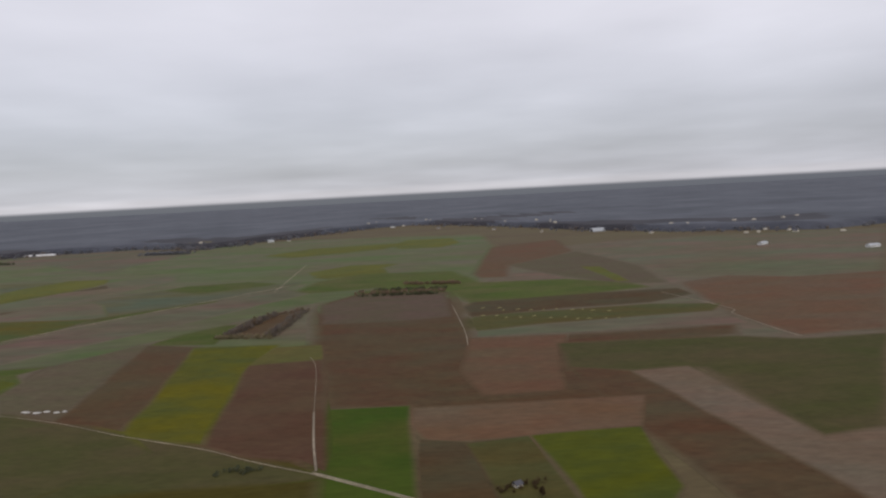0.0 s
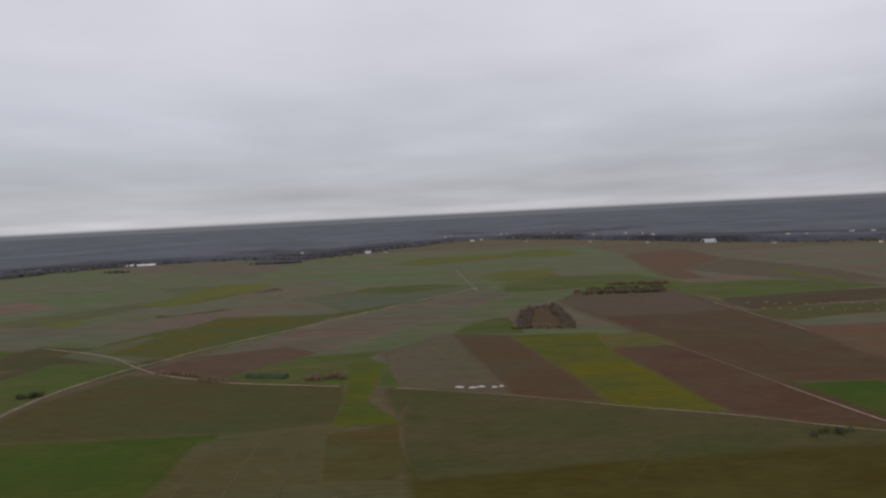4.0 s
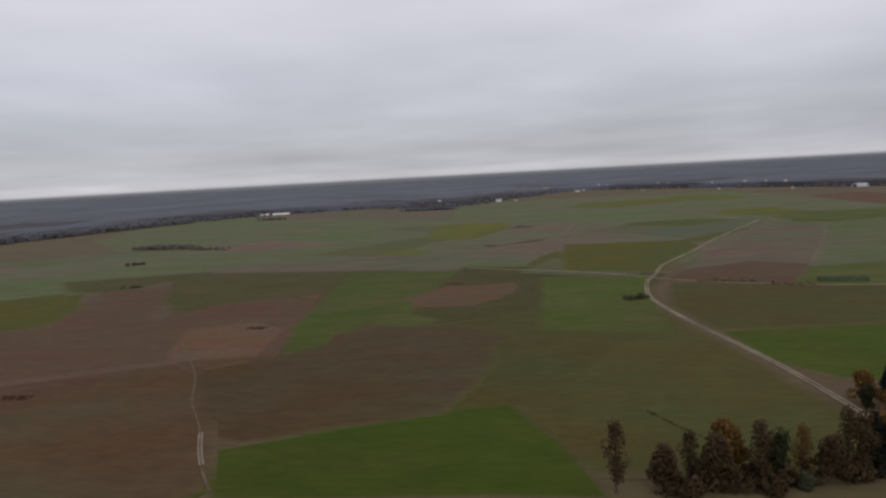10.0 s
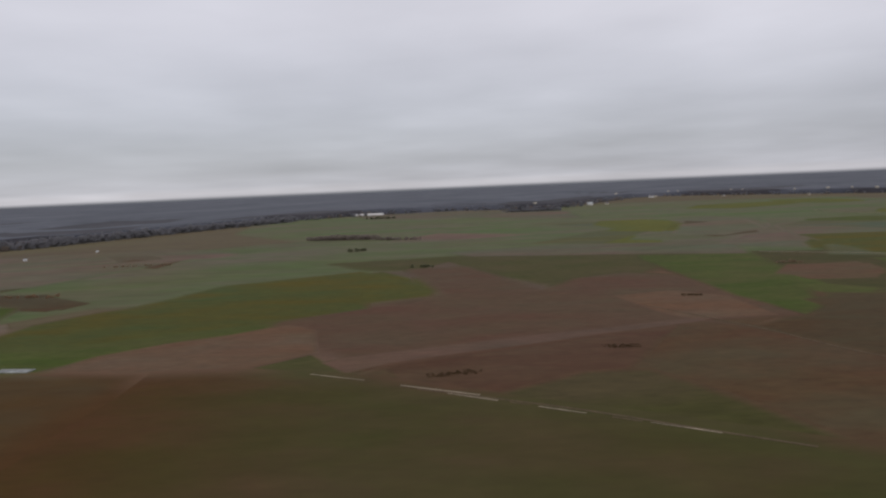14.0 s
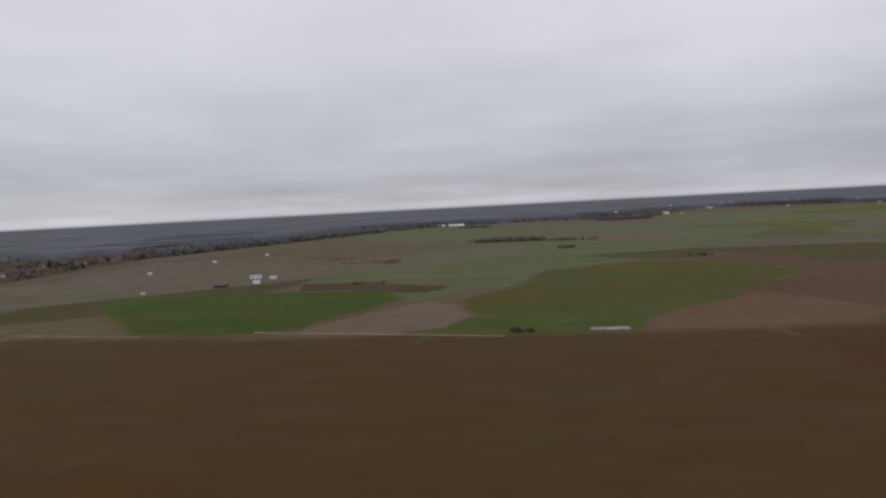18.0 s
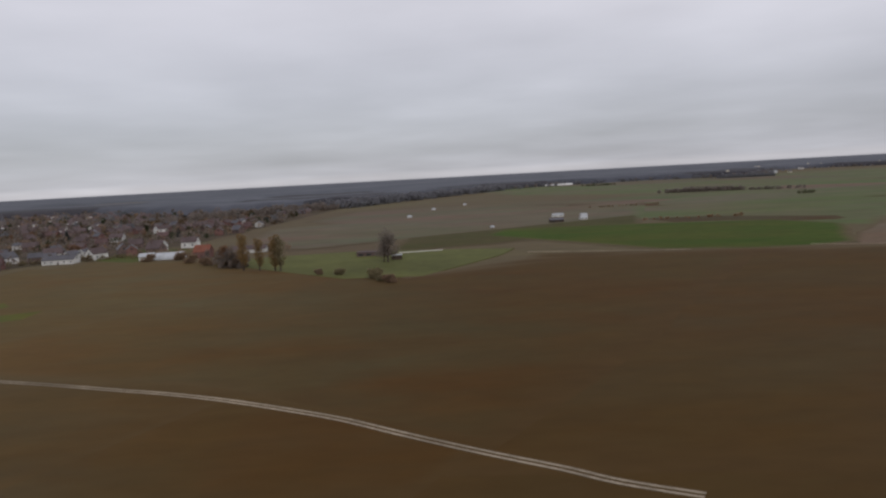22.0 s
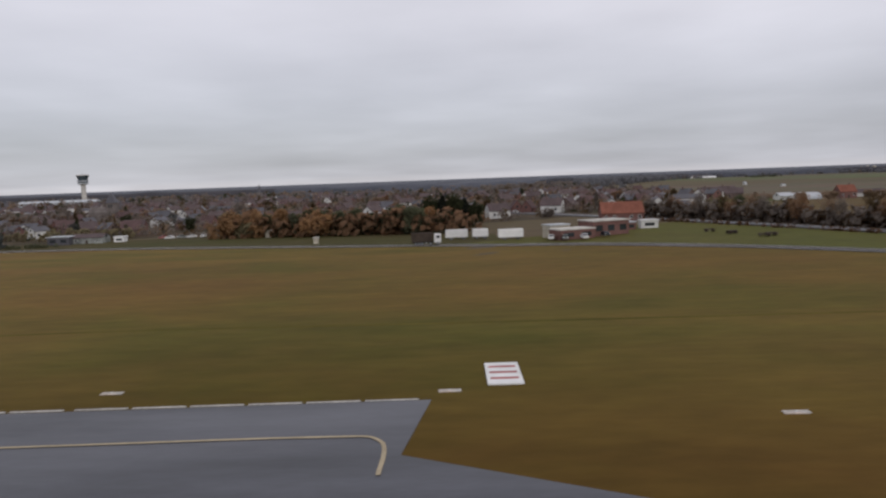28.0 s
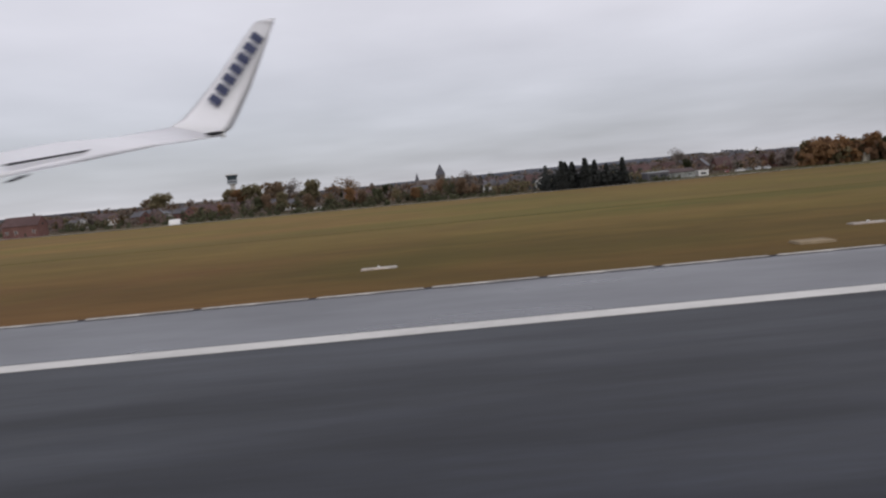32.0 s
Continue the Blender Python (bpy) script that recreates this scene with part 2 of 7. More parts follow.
def leafy(name, base, other):
    """Foliage: every clump a little different."""
    m = bpy.data.materials.new(name)
    m.use_nodes = True
    n, l = m.node_tree.nodes, m.node_tree.links
    b = n["Principled BSDF"]
    b.inputs["Roughness"].default_value = 0.85
    b.inputs["Specular IOR Level"].default_value = 0.1
    g, oi, mix, ad, fr = n.new("ShaderNodeNewGeometry"), n.new("ShaderNodeObjectInfo"), n.new("ShaderNodeMix"), n.new("ShaderNodeMath"), n.new("ShaderNodeMath")
    l.new(g.outputs["Random Per Island"], ad.inputs[0])
    l.new(oi.outputs["Random"], ad.inputs[1])
    fr.operation = 'MULTIPLY'
    fr.inputs[1].default_value = 0.5
    l.new(ad.outputs[0], fr.inputs[0])
    mix.data_type = 'RGBA'
    l.new(fr.outputs[0], mix.inputs["Factor"])
    mix.inputs["A"].default_value, mix.inputs["B"].default_value = (*base, 1), (*other, 1)
    l.new(mix.outputs["Result"], b.inputs["Base Color"])
    tr, ms = n.new("ShaderNodeBsdfTranslucent"), n.new("ShaderNodeMixShader")
    l.new(mix.outputs["Result"], tr.inputs["Color"])
    ms.inputs[0].default_value = 0.62
    l.new(b.outputs[0], ms.inputs[1])
    l.new(tr.outputs[0], ms.inputs[2])
    l.new(ms.outputs[0], n["Material Output"].inputs["Surface"])
    return m


TONES, DULL = {}, 0.87


def crop(name, base, other, far=False, bare=None):
    """Tilled land or a crop: broad blotches of two tones, faint grain, and edges that mingle with the neighbouring field."""
    # distant crops are lifted and get more sheen, haze put into their colour
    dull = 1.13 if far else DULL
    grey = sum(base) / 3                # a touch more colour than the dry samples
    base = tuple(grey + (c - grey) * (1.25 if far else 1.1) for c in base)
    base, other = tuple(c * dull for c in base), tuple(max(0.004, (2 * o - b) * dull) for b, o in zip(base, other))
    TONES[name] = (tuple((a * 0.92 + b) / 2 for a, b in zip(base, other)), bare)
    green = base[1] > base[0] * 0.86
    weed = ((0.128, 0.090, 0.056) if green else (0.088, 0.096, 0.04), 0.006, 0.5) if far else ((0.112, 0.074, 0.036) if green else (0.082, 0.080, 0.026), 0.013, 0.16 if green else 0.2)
    if max(base) / min(base) > 5 and green:
        weed = (tuple(c * 1.25 for c in base), 0.013, 0.4)
    if bare:
        weed = ((base[0] * 0.8, base[1] * 1.0, base[2] * 1.05), 0.009, 0.8)
    return surface(name, base, weeds=weed, var=0.13, big=0.007 if far else 0.02, fine=0.05 if far else 0.22, stretch=3.0 if far else 2.4, other=other, sheen=0.022 if far else 0.012, spread=0.0 if bare else 0.06, ragged=True, far=bare, grain=0.5 if bare else 1.1, turn=0.2 + len(TONES) * 2.4 % 1.5)


CROPS = {
    "brown": crop("ploughed_brown", (0.118, 0.063, 0.035), (0.110, 0.068, 0.036)),
    "brown2": crop("ploughed_dark_red", (0.114, 0.058, 0.037), (0.118, 0.064, 0.038)),
    "redbrown": crop("reddish_soil", (0.162, 0.086, 0.054), (0.148, 0.086, 0.050)),
    "redbrown2": crop("reddish_tilled_soil", (0.136, 0.074, 0.050), (0.128, 0.077, 0.048)),
    "darkbrown": crop("dark_ploughed_soil", (0.094, 0.057, 0.029), (0.088, 0.062, 0.031)),
    "greybrown": crop("stubble_grey_brown", (0.134, 0.100, 0.070), (0.126, 0.102, 0.062)),
    "greybrown2": crop("thin_winter_crop_on_soil", (0.114, 0.092, 0.038), (0.106, 0.094, 0.038)),
    "tanbrown": crop("pale_brown_soil", (0.172, 0.094, 0.058), (0.160, 0.096, 0.058)),
    "tan": crop("bare_pale_soil", (0.205, 0.140, 0.100), (0.190, 0.138, 0.096)),
    "green": crop("young_green_crop", (0.074, 0.104, 0.022), (0.090, 0.104, 0.026)),
    "green2": crop("dense_green_crop", (0.050, 0.086, 0.012), (0.062, 0.084, 0.011)),
    "fargreen": crop("hazed_far_green_pasture", (0.078, 0.112, 0.044), (0.092, 0.106, 0.048), True),
    "farmauve": crop("hazed_far_grey_brown_soil", (0.142, 0.096, 0.078), (0.122, 0.098, 0.066), True),
    "farolive": crop("hazed_far_olive_crop", (0.102, 0.092, 0.036), (0.088, 0.092, 0.04), True),
    "mauve": crop("pinkish_tilled_soil", (0.144, 0.095, 0.075), (0.128, 0.092, 0.062)),
    "umber": crop("rusty_weedy_soil", (0.100, 0.066, 0.022), (0.090, 0.074, 0.022)),
    "tanstrip": crop("pale_pink_bare_soil", (0.176, 0.108, 0.080), (0.150, 0.094, 0.066)),
    "dullgreen": crop("thin_green_winter_wheat", (0.074, 0.079, 0.026), (0.082, 0.077, 0.027)),
    "dullolive": crop("olive_meadow", (0.074, 0.074, 0.025), (0.082, 0.073, 0.027)),
    "olivemix": crop("olive_mustard_crop", (0.118, 0.094, 0.018), (0.096, 0.094, 0.019)),
    "olivedark": crop("dark_olive_mustard", (0.066, 0.051, 0.008), (0.074, 0.060, 0.010)),
    "olivebrown": crop("olive_brown_crop", (0.102, 0.080, 0.028), (0.090, 0.082, 0.026)),
    "mustard": crop("mustard_in_flower", (0.152, 0.136, 0.009), (0.118, 0.116, 0.010)),
    "mustard2": crop("fading_mustard", (0.135, 0.110, 0.038), (0.120, 0.108, 0.030)),
    "mustard3": crop("green_mustard_crop", (0.108, 0.116, 0.013), (0.088, 0.102, 0.012)),
    "yellowgreen": crop("yellow_green_strip", (0.135, 0.128, 0.026), (0.116, 0.122, 0.026)),
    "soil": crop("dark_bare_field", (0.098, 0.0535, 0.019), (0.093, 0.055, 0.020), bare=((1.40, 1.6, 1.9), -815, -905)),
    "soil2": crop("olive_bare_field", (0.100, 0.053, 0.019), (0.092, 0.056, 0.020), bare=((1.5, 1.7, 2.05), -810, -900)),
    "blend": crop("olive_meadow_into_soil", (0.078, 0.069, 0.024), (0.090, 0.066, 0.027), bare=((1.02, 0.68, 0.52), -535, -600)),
}
LIME = surface("yellowish_lime_heap", (0.2, 0.18, 0.085), big=0.3, fine=3, var=0.2)
GROUND = surface("farmland_soil", (0.115, 0.082, 0.045), sheen=0.035, big=0.005, fine=0.2, stretch=3, other=(0.112, 0.092, 0.045), var=0.15)
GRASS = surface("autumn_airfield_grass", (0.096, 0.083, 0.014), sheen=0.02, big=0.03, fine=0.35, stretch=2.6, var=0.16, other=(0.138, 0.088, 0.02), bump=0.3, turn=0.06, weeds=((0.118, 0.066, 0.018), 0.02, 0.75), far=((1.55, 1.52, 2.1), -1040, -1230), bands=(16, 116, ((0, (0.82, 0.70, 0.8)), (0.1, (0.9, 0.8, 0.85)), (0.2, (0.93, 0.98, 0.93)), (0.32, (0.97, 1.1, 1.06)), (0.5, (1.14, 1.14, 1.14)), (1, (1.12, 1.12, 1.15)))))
LAWN = surface("green_verge_grass", (0.092, 0.094, 0.018), sheen=0.03, big=0.03, fine=0.5, var=0.15, other=(0.094, 0.08, 0.018))
DITCH = surface("dark_ditch_growth", (0.04, 0.042, 0.015), other=(0.058, 0.05, 0.02), big=0.1, fine=0.8, var=0.25)
PASTURE = surface("light_green_pasture", (0.1, 0.105, 0.03), sheen=0.035, big=0.03, fine=0.4, var=0.15)
CHALK = surface("pale_dirt_track", (0.25, 0.21, 0.155), big=0.05, fine=1.5, var=0.3)
RUTS = surface("worn_soil_ruts", (0.19, 0.145, 0.095), big=0.05, fine=1.5, var=0.35, other=(0.11, 0.08, 0.05))
ASPHALT = surface("runway_asphalt", (0.015, 0.018, 0.026), big=0.09, fine=1.2, var=0.3, rough=0.56, stretch=7, turn=0.0, wet=0.1, spec=0.24)
SHOULDER = surface("worn_shoulder_asphalt", (0.03, 0.031, 0.041), big=0.09, fine=1.5, var=0.2, rough=0.36, stretch=2.5, wet=0.1, spec=0.5)
ROADTAR = surface("grey_road_asphalt", (0.1, 0.1, 0.106), big=0.06, fine=2, var=0.15, rough=0.7, spec=0.15)
DARKTAR = surface("dark_road_asphalt", (0.05, 0.046, 0.048), big=0.06, fine=2, var=0.15, rough=0.75, spec=0.08)
PAINT = surface("white_road_paint", (0.68, 0.67, 0.64), big=0.2, fine=3, var=0.08, rough=0.6)
WORN = surface("worn_pale_road_paint", (0.3, 0.3, 0.28), big=0.2, fine=3, var=0.25, rough=0.6)
YELLOW = surface("yellow_taxi_paint", (0.37, 0.31, 0.21), big=0.2, fine=3, var=0.15, rough=0.6)
EDGESTONE = surface("worn_edge_stone", (0.5, 0.48, 0.45), big=0.5, fine=4, var=0.3)
SLAB = surface("stained_white_slab", (0.62, 0.6, 0.56), big=0.8, fine=5, var=0.3, other=(0.5, 0.42, 0.36))
WHEELLINE = surface("worn_grass_band", (0.082, 0.075, 0.014), big=0.06, fine=0.6, var=0.2, other=(0.11, 0.085, 0.018))
CONCRETE = surface("pale_concrete", (0.5, 0.48, 0.44), big=0.3, fine=3, var=0.15)
MUD = surface("drain_cover_concrete", (0.3, 0.24, 0.16), big=0.3, fine=3, var=0.15)
WHITE = surface("white_paint", (0.75, 0.75, 0.74), big=0.3, fine=4, var=0.06, rough=0.5)
RENDERED = surface("white_rendered_wall", (0.6, 0.6, 0.58), big=0.4, fine=4, var=0.1)
CREAM = surface("cream_wall", (0.5, 0.46, 0.38), big=0.4, fine=4, var=0.12)
BRICK = surface("red_brick_wall", (0.17, 0.095, 0.084), big=0.5, fine=6, var=0.12)
BRICKD = surface("brown_brick_wall", (0.15, 0.11, 0.1), big=0.5, fine=6, var=0.12)
TILE_O = surface("orange_clay_roof", (0.20, 0.082, 0.058), big=0.4, fine=5, var=0.15)
TILE_R = surface("dark_red_clay_roof", (0.106, 0.068, 0.066), big=0.4, fine=5, var=0.12, spec=0.2)
TILE_G = surface("grey_slate_roof", (0.085, 0.083, 0.095), big=0.4, fine=5, var=0.12, rough=0.5, spec=0.3)
TILE_B = surface("brown_clay_roof", (0.106, 0.08, 0.08), big=0.4, fine=5, var=0.12, spec=0.2)
STEEL = surface("pale_sheet_roof", (0.42, 0.44, 0.46), big=0.3, fine=3, var=0.1, rough=0.45)
GLASS = surface("dark_window_glass", (0.03, 0.035, 0.04), var=0.1, rough=0.12, spec=0.6)
TOWERGLASS = surface("tinted_cab_glass", (0.05, 0.07, 0.08), var=0.1, rough=0.15, spec=0.6)
STONE = surface("grey_church_stone", (0.16, 0.14, 0.13), big=0.4, fine=4, var=0.2)
RUBBER = surface("black_rubber", (0.03, 0.03, 0.03), var=0.1)
DARKWOOD = surface("dark_weathered_boards", (0.07, 0.055, 0.045), big=0.5, fine=5, var=0.2)
CARPAINT = surface("dark_car_paint", (0.03, 0.035, 0.05), var=0.05, rough=0.2, spec=0.5)
TARP = surface("dull_green_tunnel_sheet", (0.055, 0.075, 0.042), big=0.5, fine=3, var=0.15, rough=0.5)
SILVER = surface("pale_plastic_sheet", (0.2, 0.21, 0.2), big=0.4, fine=2, var=0.3, rough=0.4)
REDPAINT = surface("faded_red_paint", (0.4, 0.16, 0.15), big=0.5, fine=4, var=0.15)
LAMP = surface("white_lamp_housing", (0.8, 0.8, 0.78), var=0.05, rough=0.4)
WINGWHITE = surface("aircraft_white_paint", (0.84, 0.84, 0.86), big=0.4, fine=3, var=0.03, rough=0.3, spec=0.5)
NAVY = surface("dark_blue_paint", (0.085, 0.095, 0.165), var=0.05, rough=0.4)
GAP_SHADE = surface("dark_gap_and_shade", (0.05, 0.05, 0.055), var=0.05)
BARK = surface("grey_brown_bark", (0.09, 0.07, 0.055), big=0.5, fine=5, var=0.2)
# blue-grey tone and strong sheen put the distance haze into the woods' colour
FOREST = surface("hazed_winter_canopy", (0.066, 0.071, 0.087), sheen=0.09, big=0.005, fine=0.05, var=0.2, other=(0.096, 0.1, 0.118))
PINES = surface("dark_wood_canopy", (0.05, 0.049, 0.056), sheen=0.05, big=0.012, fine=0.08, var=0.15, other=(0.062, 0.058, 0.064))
# most foliage tones are lifted: the haze before the trees is in their colour
LEAF = {
    "orange": leafy("orange_autumn_leaves", (0.4, 0.23, 0.11), (0.31, 0.2, 0.11)),
    "yellow": leafy("yellow_autumn_leaves", (0.3, 0.2, 0.085), (0.22, 0.16, 0.08)),
    "brown": leafy("brown_autumn_leaves", (0.31, 0.215, 0.145), (0.25, 0.19, 0.13)),
    "rust": leafy("rust_brown_leaves", (0.30, 0.175, 0.1), (0.24, 0.155, 0.1)),
    "beech": leafy("copper_beech_leaves", (0.28, 0.145, 0.085), (0.22, 0.12, 0.07)),
    "olive": leafy("olive_leaves", (0.24, 0.215, 0.13), (0.29, 0.24, 0.14)),
    "green": leafy("dark_green_leaves", (0.1, 0.11, 0.068), (0.15, 0.152, 0.088)),
    "conifer": leafy("dark_conifer_needles", (0.078, 0.084, 0.078), (0.1, 0.105, 0.098)),
    "bare": leafy("bare_grey_twigs", (0.255, 0.215, 0.185), (0.21, 0.18, 0.155)),
    "deep": leafy("deep_green_leaves", (0.05, 0.058, 0.03), (0.075, 0.078, 0.04)),
    "straw": leafy("pale_dry_grass", (0.46, 0.38, 0.25), (0.36, 0.30, 0.19)),
    # umber and amber: darker copies for near trees seen without that haze
    "umber": leafy("dark_umber_leaves", (0.1, 0.072, 0.04), (0.125, 0.084, 0.045)),
    "amber": leafy("deep_amber_leaves", (0.24, 0.14, 0.045), (0.17, 0.105, 0.04)),
    # bluish slate: far foliage with the haze mixed into its colour
    "dusk": leafy("hazed_slate_far_wood", (0.19, 0.195, 0.21), (0.23, 0.228, 0.24)),
    "pine": leafy("black_green_needles", (0.034, 0.038, 0.028), (0.048, 0.052, 0.038)),
}


# ---- builders ----
def smooth(v):
    v = min(1.0, max(0.0, v))
    return v * v * (3 - 2 * v)


def z_at(x, y):
    """Height of the land: the airfield falls away gently to the village."""
    return -1.4 * smooth((-985 - x) / 60) * smooth((y - 35) / 135)


def link(name, bm, mat, parent=None, label=""):
    me = bpy.data.meshes.new(name)
    bm.to_mesh(me)
    bm.free()
    me.materials.append(mat)
    ob = new(name, me)
    if parent is not None:
        ob.parent = parent
    return tagged(ob, label)


def part(name, bm, mat, parent, label=""):
    return link(name, bm, mat, parent, label)


def empty(name, m, label, category, group="", kind=""):
    ob = new(name)
    ob.matrix_basis = m
    return tagged(ob, label, category, group, kind)


def box(x0, x1, y0, y1, z0, z1, bevel=0.0):
    bm = bmesh.new()
    bmesh.ops.create_cube(bm, size=1, matrix=Matrix.LocRotScale(((x0 + x1) / 2, (y0 + y1) / 2, (z0 + z1) / 2), None, (x1 - x0, y1 - y0, z1 - z0)))
    if bevel:
        bmesh.ops.bevel(bm, geom=bm.edges[:], offset=bevel, segments=2, affect='EDGES')
    return bm


def prism(profile, y0, y1):
    """A solid with the outline (x, z) from y0 to y1."""
    bm = bmesh.new()
    a = [bm.verts.new((x, y0, z)) for x, z in profile]
    b = [bm.verts.new((x, y1, z)) for x, z in profile]
    n = len(profile)
    bm.faces.new(a)
    bm.faces.new(b[::-1])
    for i in range(n):
        bm.faces.new((a[i], b[i], b[(i + 1) % n], a[(i + 1) % n]))
    bmesh.ops.recalc_face_normals(bm, faces=bm.faces[:])
    return bm


def tube(r0, r1, z0, z1, n=10, x=0.0, y=0.0):
    bm = bmesh.new()
    bmesh.ops.create_cone(bm, cap_ends=True, segments=n, radius1=r0, radius2=r1, depth=z1 - z0, matrix=Matrix.Translation((x, y, (z0 + z1) / 2)))
    return bm


def merge(*bms):
    """One bmesh out of several."""
    out = bms[0]
    for b in bms[1:]:
        me = bpy.data.meshes.new("tmp")
        b.to_mesh(me)
        b.free()
        out.from_mesh(me)
        bpy.data.meshes.remove(me)
    return out


LAYER = [0]


def sheet(name, mat, pts, z, label, category, kind="structure"):
    """A thin slab of ground with the outline pts."""
    bm = bmesh.new()
    top = [bm.verts.new((x, y, z)) for x, y in pts]
    f = bm.faces.new(top)
    r = bmesh.ops.extrude_face_region(bm, geom=[f])
    for v in r["geom"]:
        if isinstance(v, bmesh.types.BMVert):
            v.co.z -= 0.3
    bmesh.ops.triangulate(bm, faces=bm.faces[:])
    bmesh.ops.recalc_face_normals(bm, faces=bm.faces[:])
    return tagged(link(name, bm, mat), label, category, kind=kind)


FIELD_WORDS = {"fargreen": "distant dull green pasture", "farmauve": "distant grey-brown soil", "farolive": "distant olive crop", "mauve": "pinkish-brown tilled soil", "umber": "rusty weedy soil", "tanstrip": "pale pinkish bare soil", "brown": "ploughed brown soil", "brown2": "dark reddish ploughed soil", "redbrown": "bare reddish soil", "redbrown2": "tilled reddish soil", "darkbrown": "dark ploughed soil",
               "greybrown": "grey-brown stubble", "greybrown2": "thin winter crop with wheel tracks", "tanbrown": "pale brown tilled soil", "tan": "bare pale pinkish soil", "green": "young green crop",
               "green2": "dense dark green crop", "dullgreen": "thin green winter wheat", "dullolive": "olive rough meadow", "olivemix": "olive mustard crop", "olivedark": "dark olive mustard crop", "olivebrown": "olive-brown crop", "mustard": "yellow-green mustard in flower", "mustard2": "fading yellow mustard",
               "yellowgreen": "yellow-green grass strip", "soil": "dark brown bare soil", "mustard3": "green mustard", "blend": "thin olive crop fading into brown soil", "soil2": "olive-brown bare soil"}


def wavy(pts, step, amp):
    """The outline with its long edges broken up and slightly uneven."""
    out = []
    for (x0, y0), (x1, y1) in zip(pts, pts[1:] + pts[:1]):
        d = math.hypot(x1 - x0, y1 - y0)
        k = max(1, min(14, int(d / step)))
        for i in range(k):
            u = i / k
            a = 0 if i == 0 else amp * noise.noise((x0 + (x1 - x0) * u, y0 + (y1 - y0) * u, 3.3))
            out.append((x0 + (x1 - x0) * u - (y1 - y0) / d * a, y0 + (y1 - y0) * u + (x1 - x0) / d * a))
    return out


LAID = []


def within(x, y, pts):
    odd = False
    for (xa, ya), (xb, yb) in zip(pts, pts[1:] + pts[:1]):
        if (ya > y) != (yb > y) and x < xa + (xb - xa) * (y - ya) / (yb - ya):
            odd = not odd
    return odd


def far_from(x, y, a, b):
    """Distance of a place from the edge a to b."""
    dx, dy = b[0] - a[0], b[1] - a[1]
    u = min(1, max(0, ((x - a[0]) * dx + (y - a[1]) * dy) / (dx * dx + dy * dy)))
    return math.hypot(x - a[0] - u * dx, y - a[1] - u * dy)


def tone_at(x, y):
    """Colour of the uppermost field laid so far at a place, or of the bare farmland."""
    for name, pts in reversed(LAID):
        if within(x, y, pts):
            tone, bare = TONES[name]
            k = smooth((x - bare[1]) / (bare[2] - bare[1])) if bare else 0
            return [c * (1 - k + k * f) for c, f in zip(tone, bare[0] if bare else tone)]
    return (0.108, 0.082, 0.045)


def field(kind, *pts):
    """A field with the outline pts: a sheet of soil or crop whose rim takes on the tone of its neighbours."""
    LAYER[0] += 1
    pts = wavy([p for i, p in enumerate(pts) if p != pts[i - 1]], 15, 1.6)
    area = sum(a[0] * b[1] - b[0] * a[1] for a, b in zip(pts, pts[1:] + pts[:1])) / 2
    if area < 0:
        pts = pts[::-1]
    width = min(15.0, max(0.8, 0.06 * abs(area) ** 0.5))
    z = 0.01 + 0.0008 * LAYER[0]
    bm = bmesh.new()
    mingled, tone = bm.verts.layers.float.new("mingled"), bm.verts.layers.float_vector.new("neighbour_tone")
    rings = [[], []]
    for i, (x, y) in enumerate(pts):
        (xa, ya), (xb, yb) = pts[i - 1], pts[(i + 1) % len(pts)]
        out = Vector((y - ya, xa - x)).normalized() + Vector((yb - y, x - xb)).normalized()
        out = out.normalized() if out.length > 0.2 else Vector((0, 0))
        room = min([width] + [0.7 * far_from(x, y, pts[j - 1], pts[j]) for j in range(len(pts)) if j not in (i, (i + 1) % len(pts))])
        for k, side in enumerate((0.5, -0.5)):
            px, py = x + out.x * room * side, y + out.y * room * side
            v = bm.verts.new((px, py, z_at(px, py) + z - 0.0005 * (1 - k)))
            v[mingled], v[tone] = 1.0 - k, tone_at(px, py)
            rings[k].append(v)
    n = len(pts)
    for i in range(n):
        bm.faces.new((rings[0][i], rings[0][(i + 1) % n], rings[1][(i + 1) % n], rings[1][i]))
    bm.faces.new(rings[1])
    bm.normal_update()
    bmesh.ops.triangulate(bm, faces=bm.faces[:])
    LAID.append((CROPS[kind].name, pts))
    return tagged(link("field", bm, CROPS[kind]), "flat field of " + FIELD_WORDS[kind], "field", kind="structure")


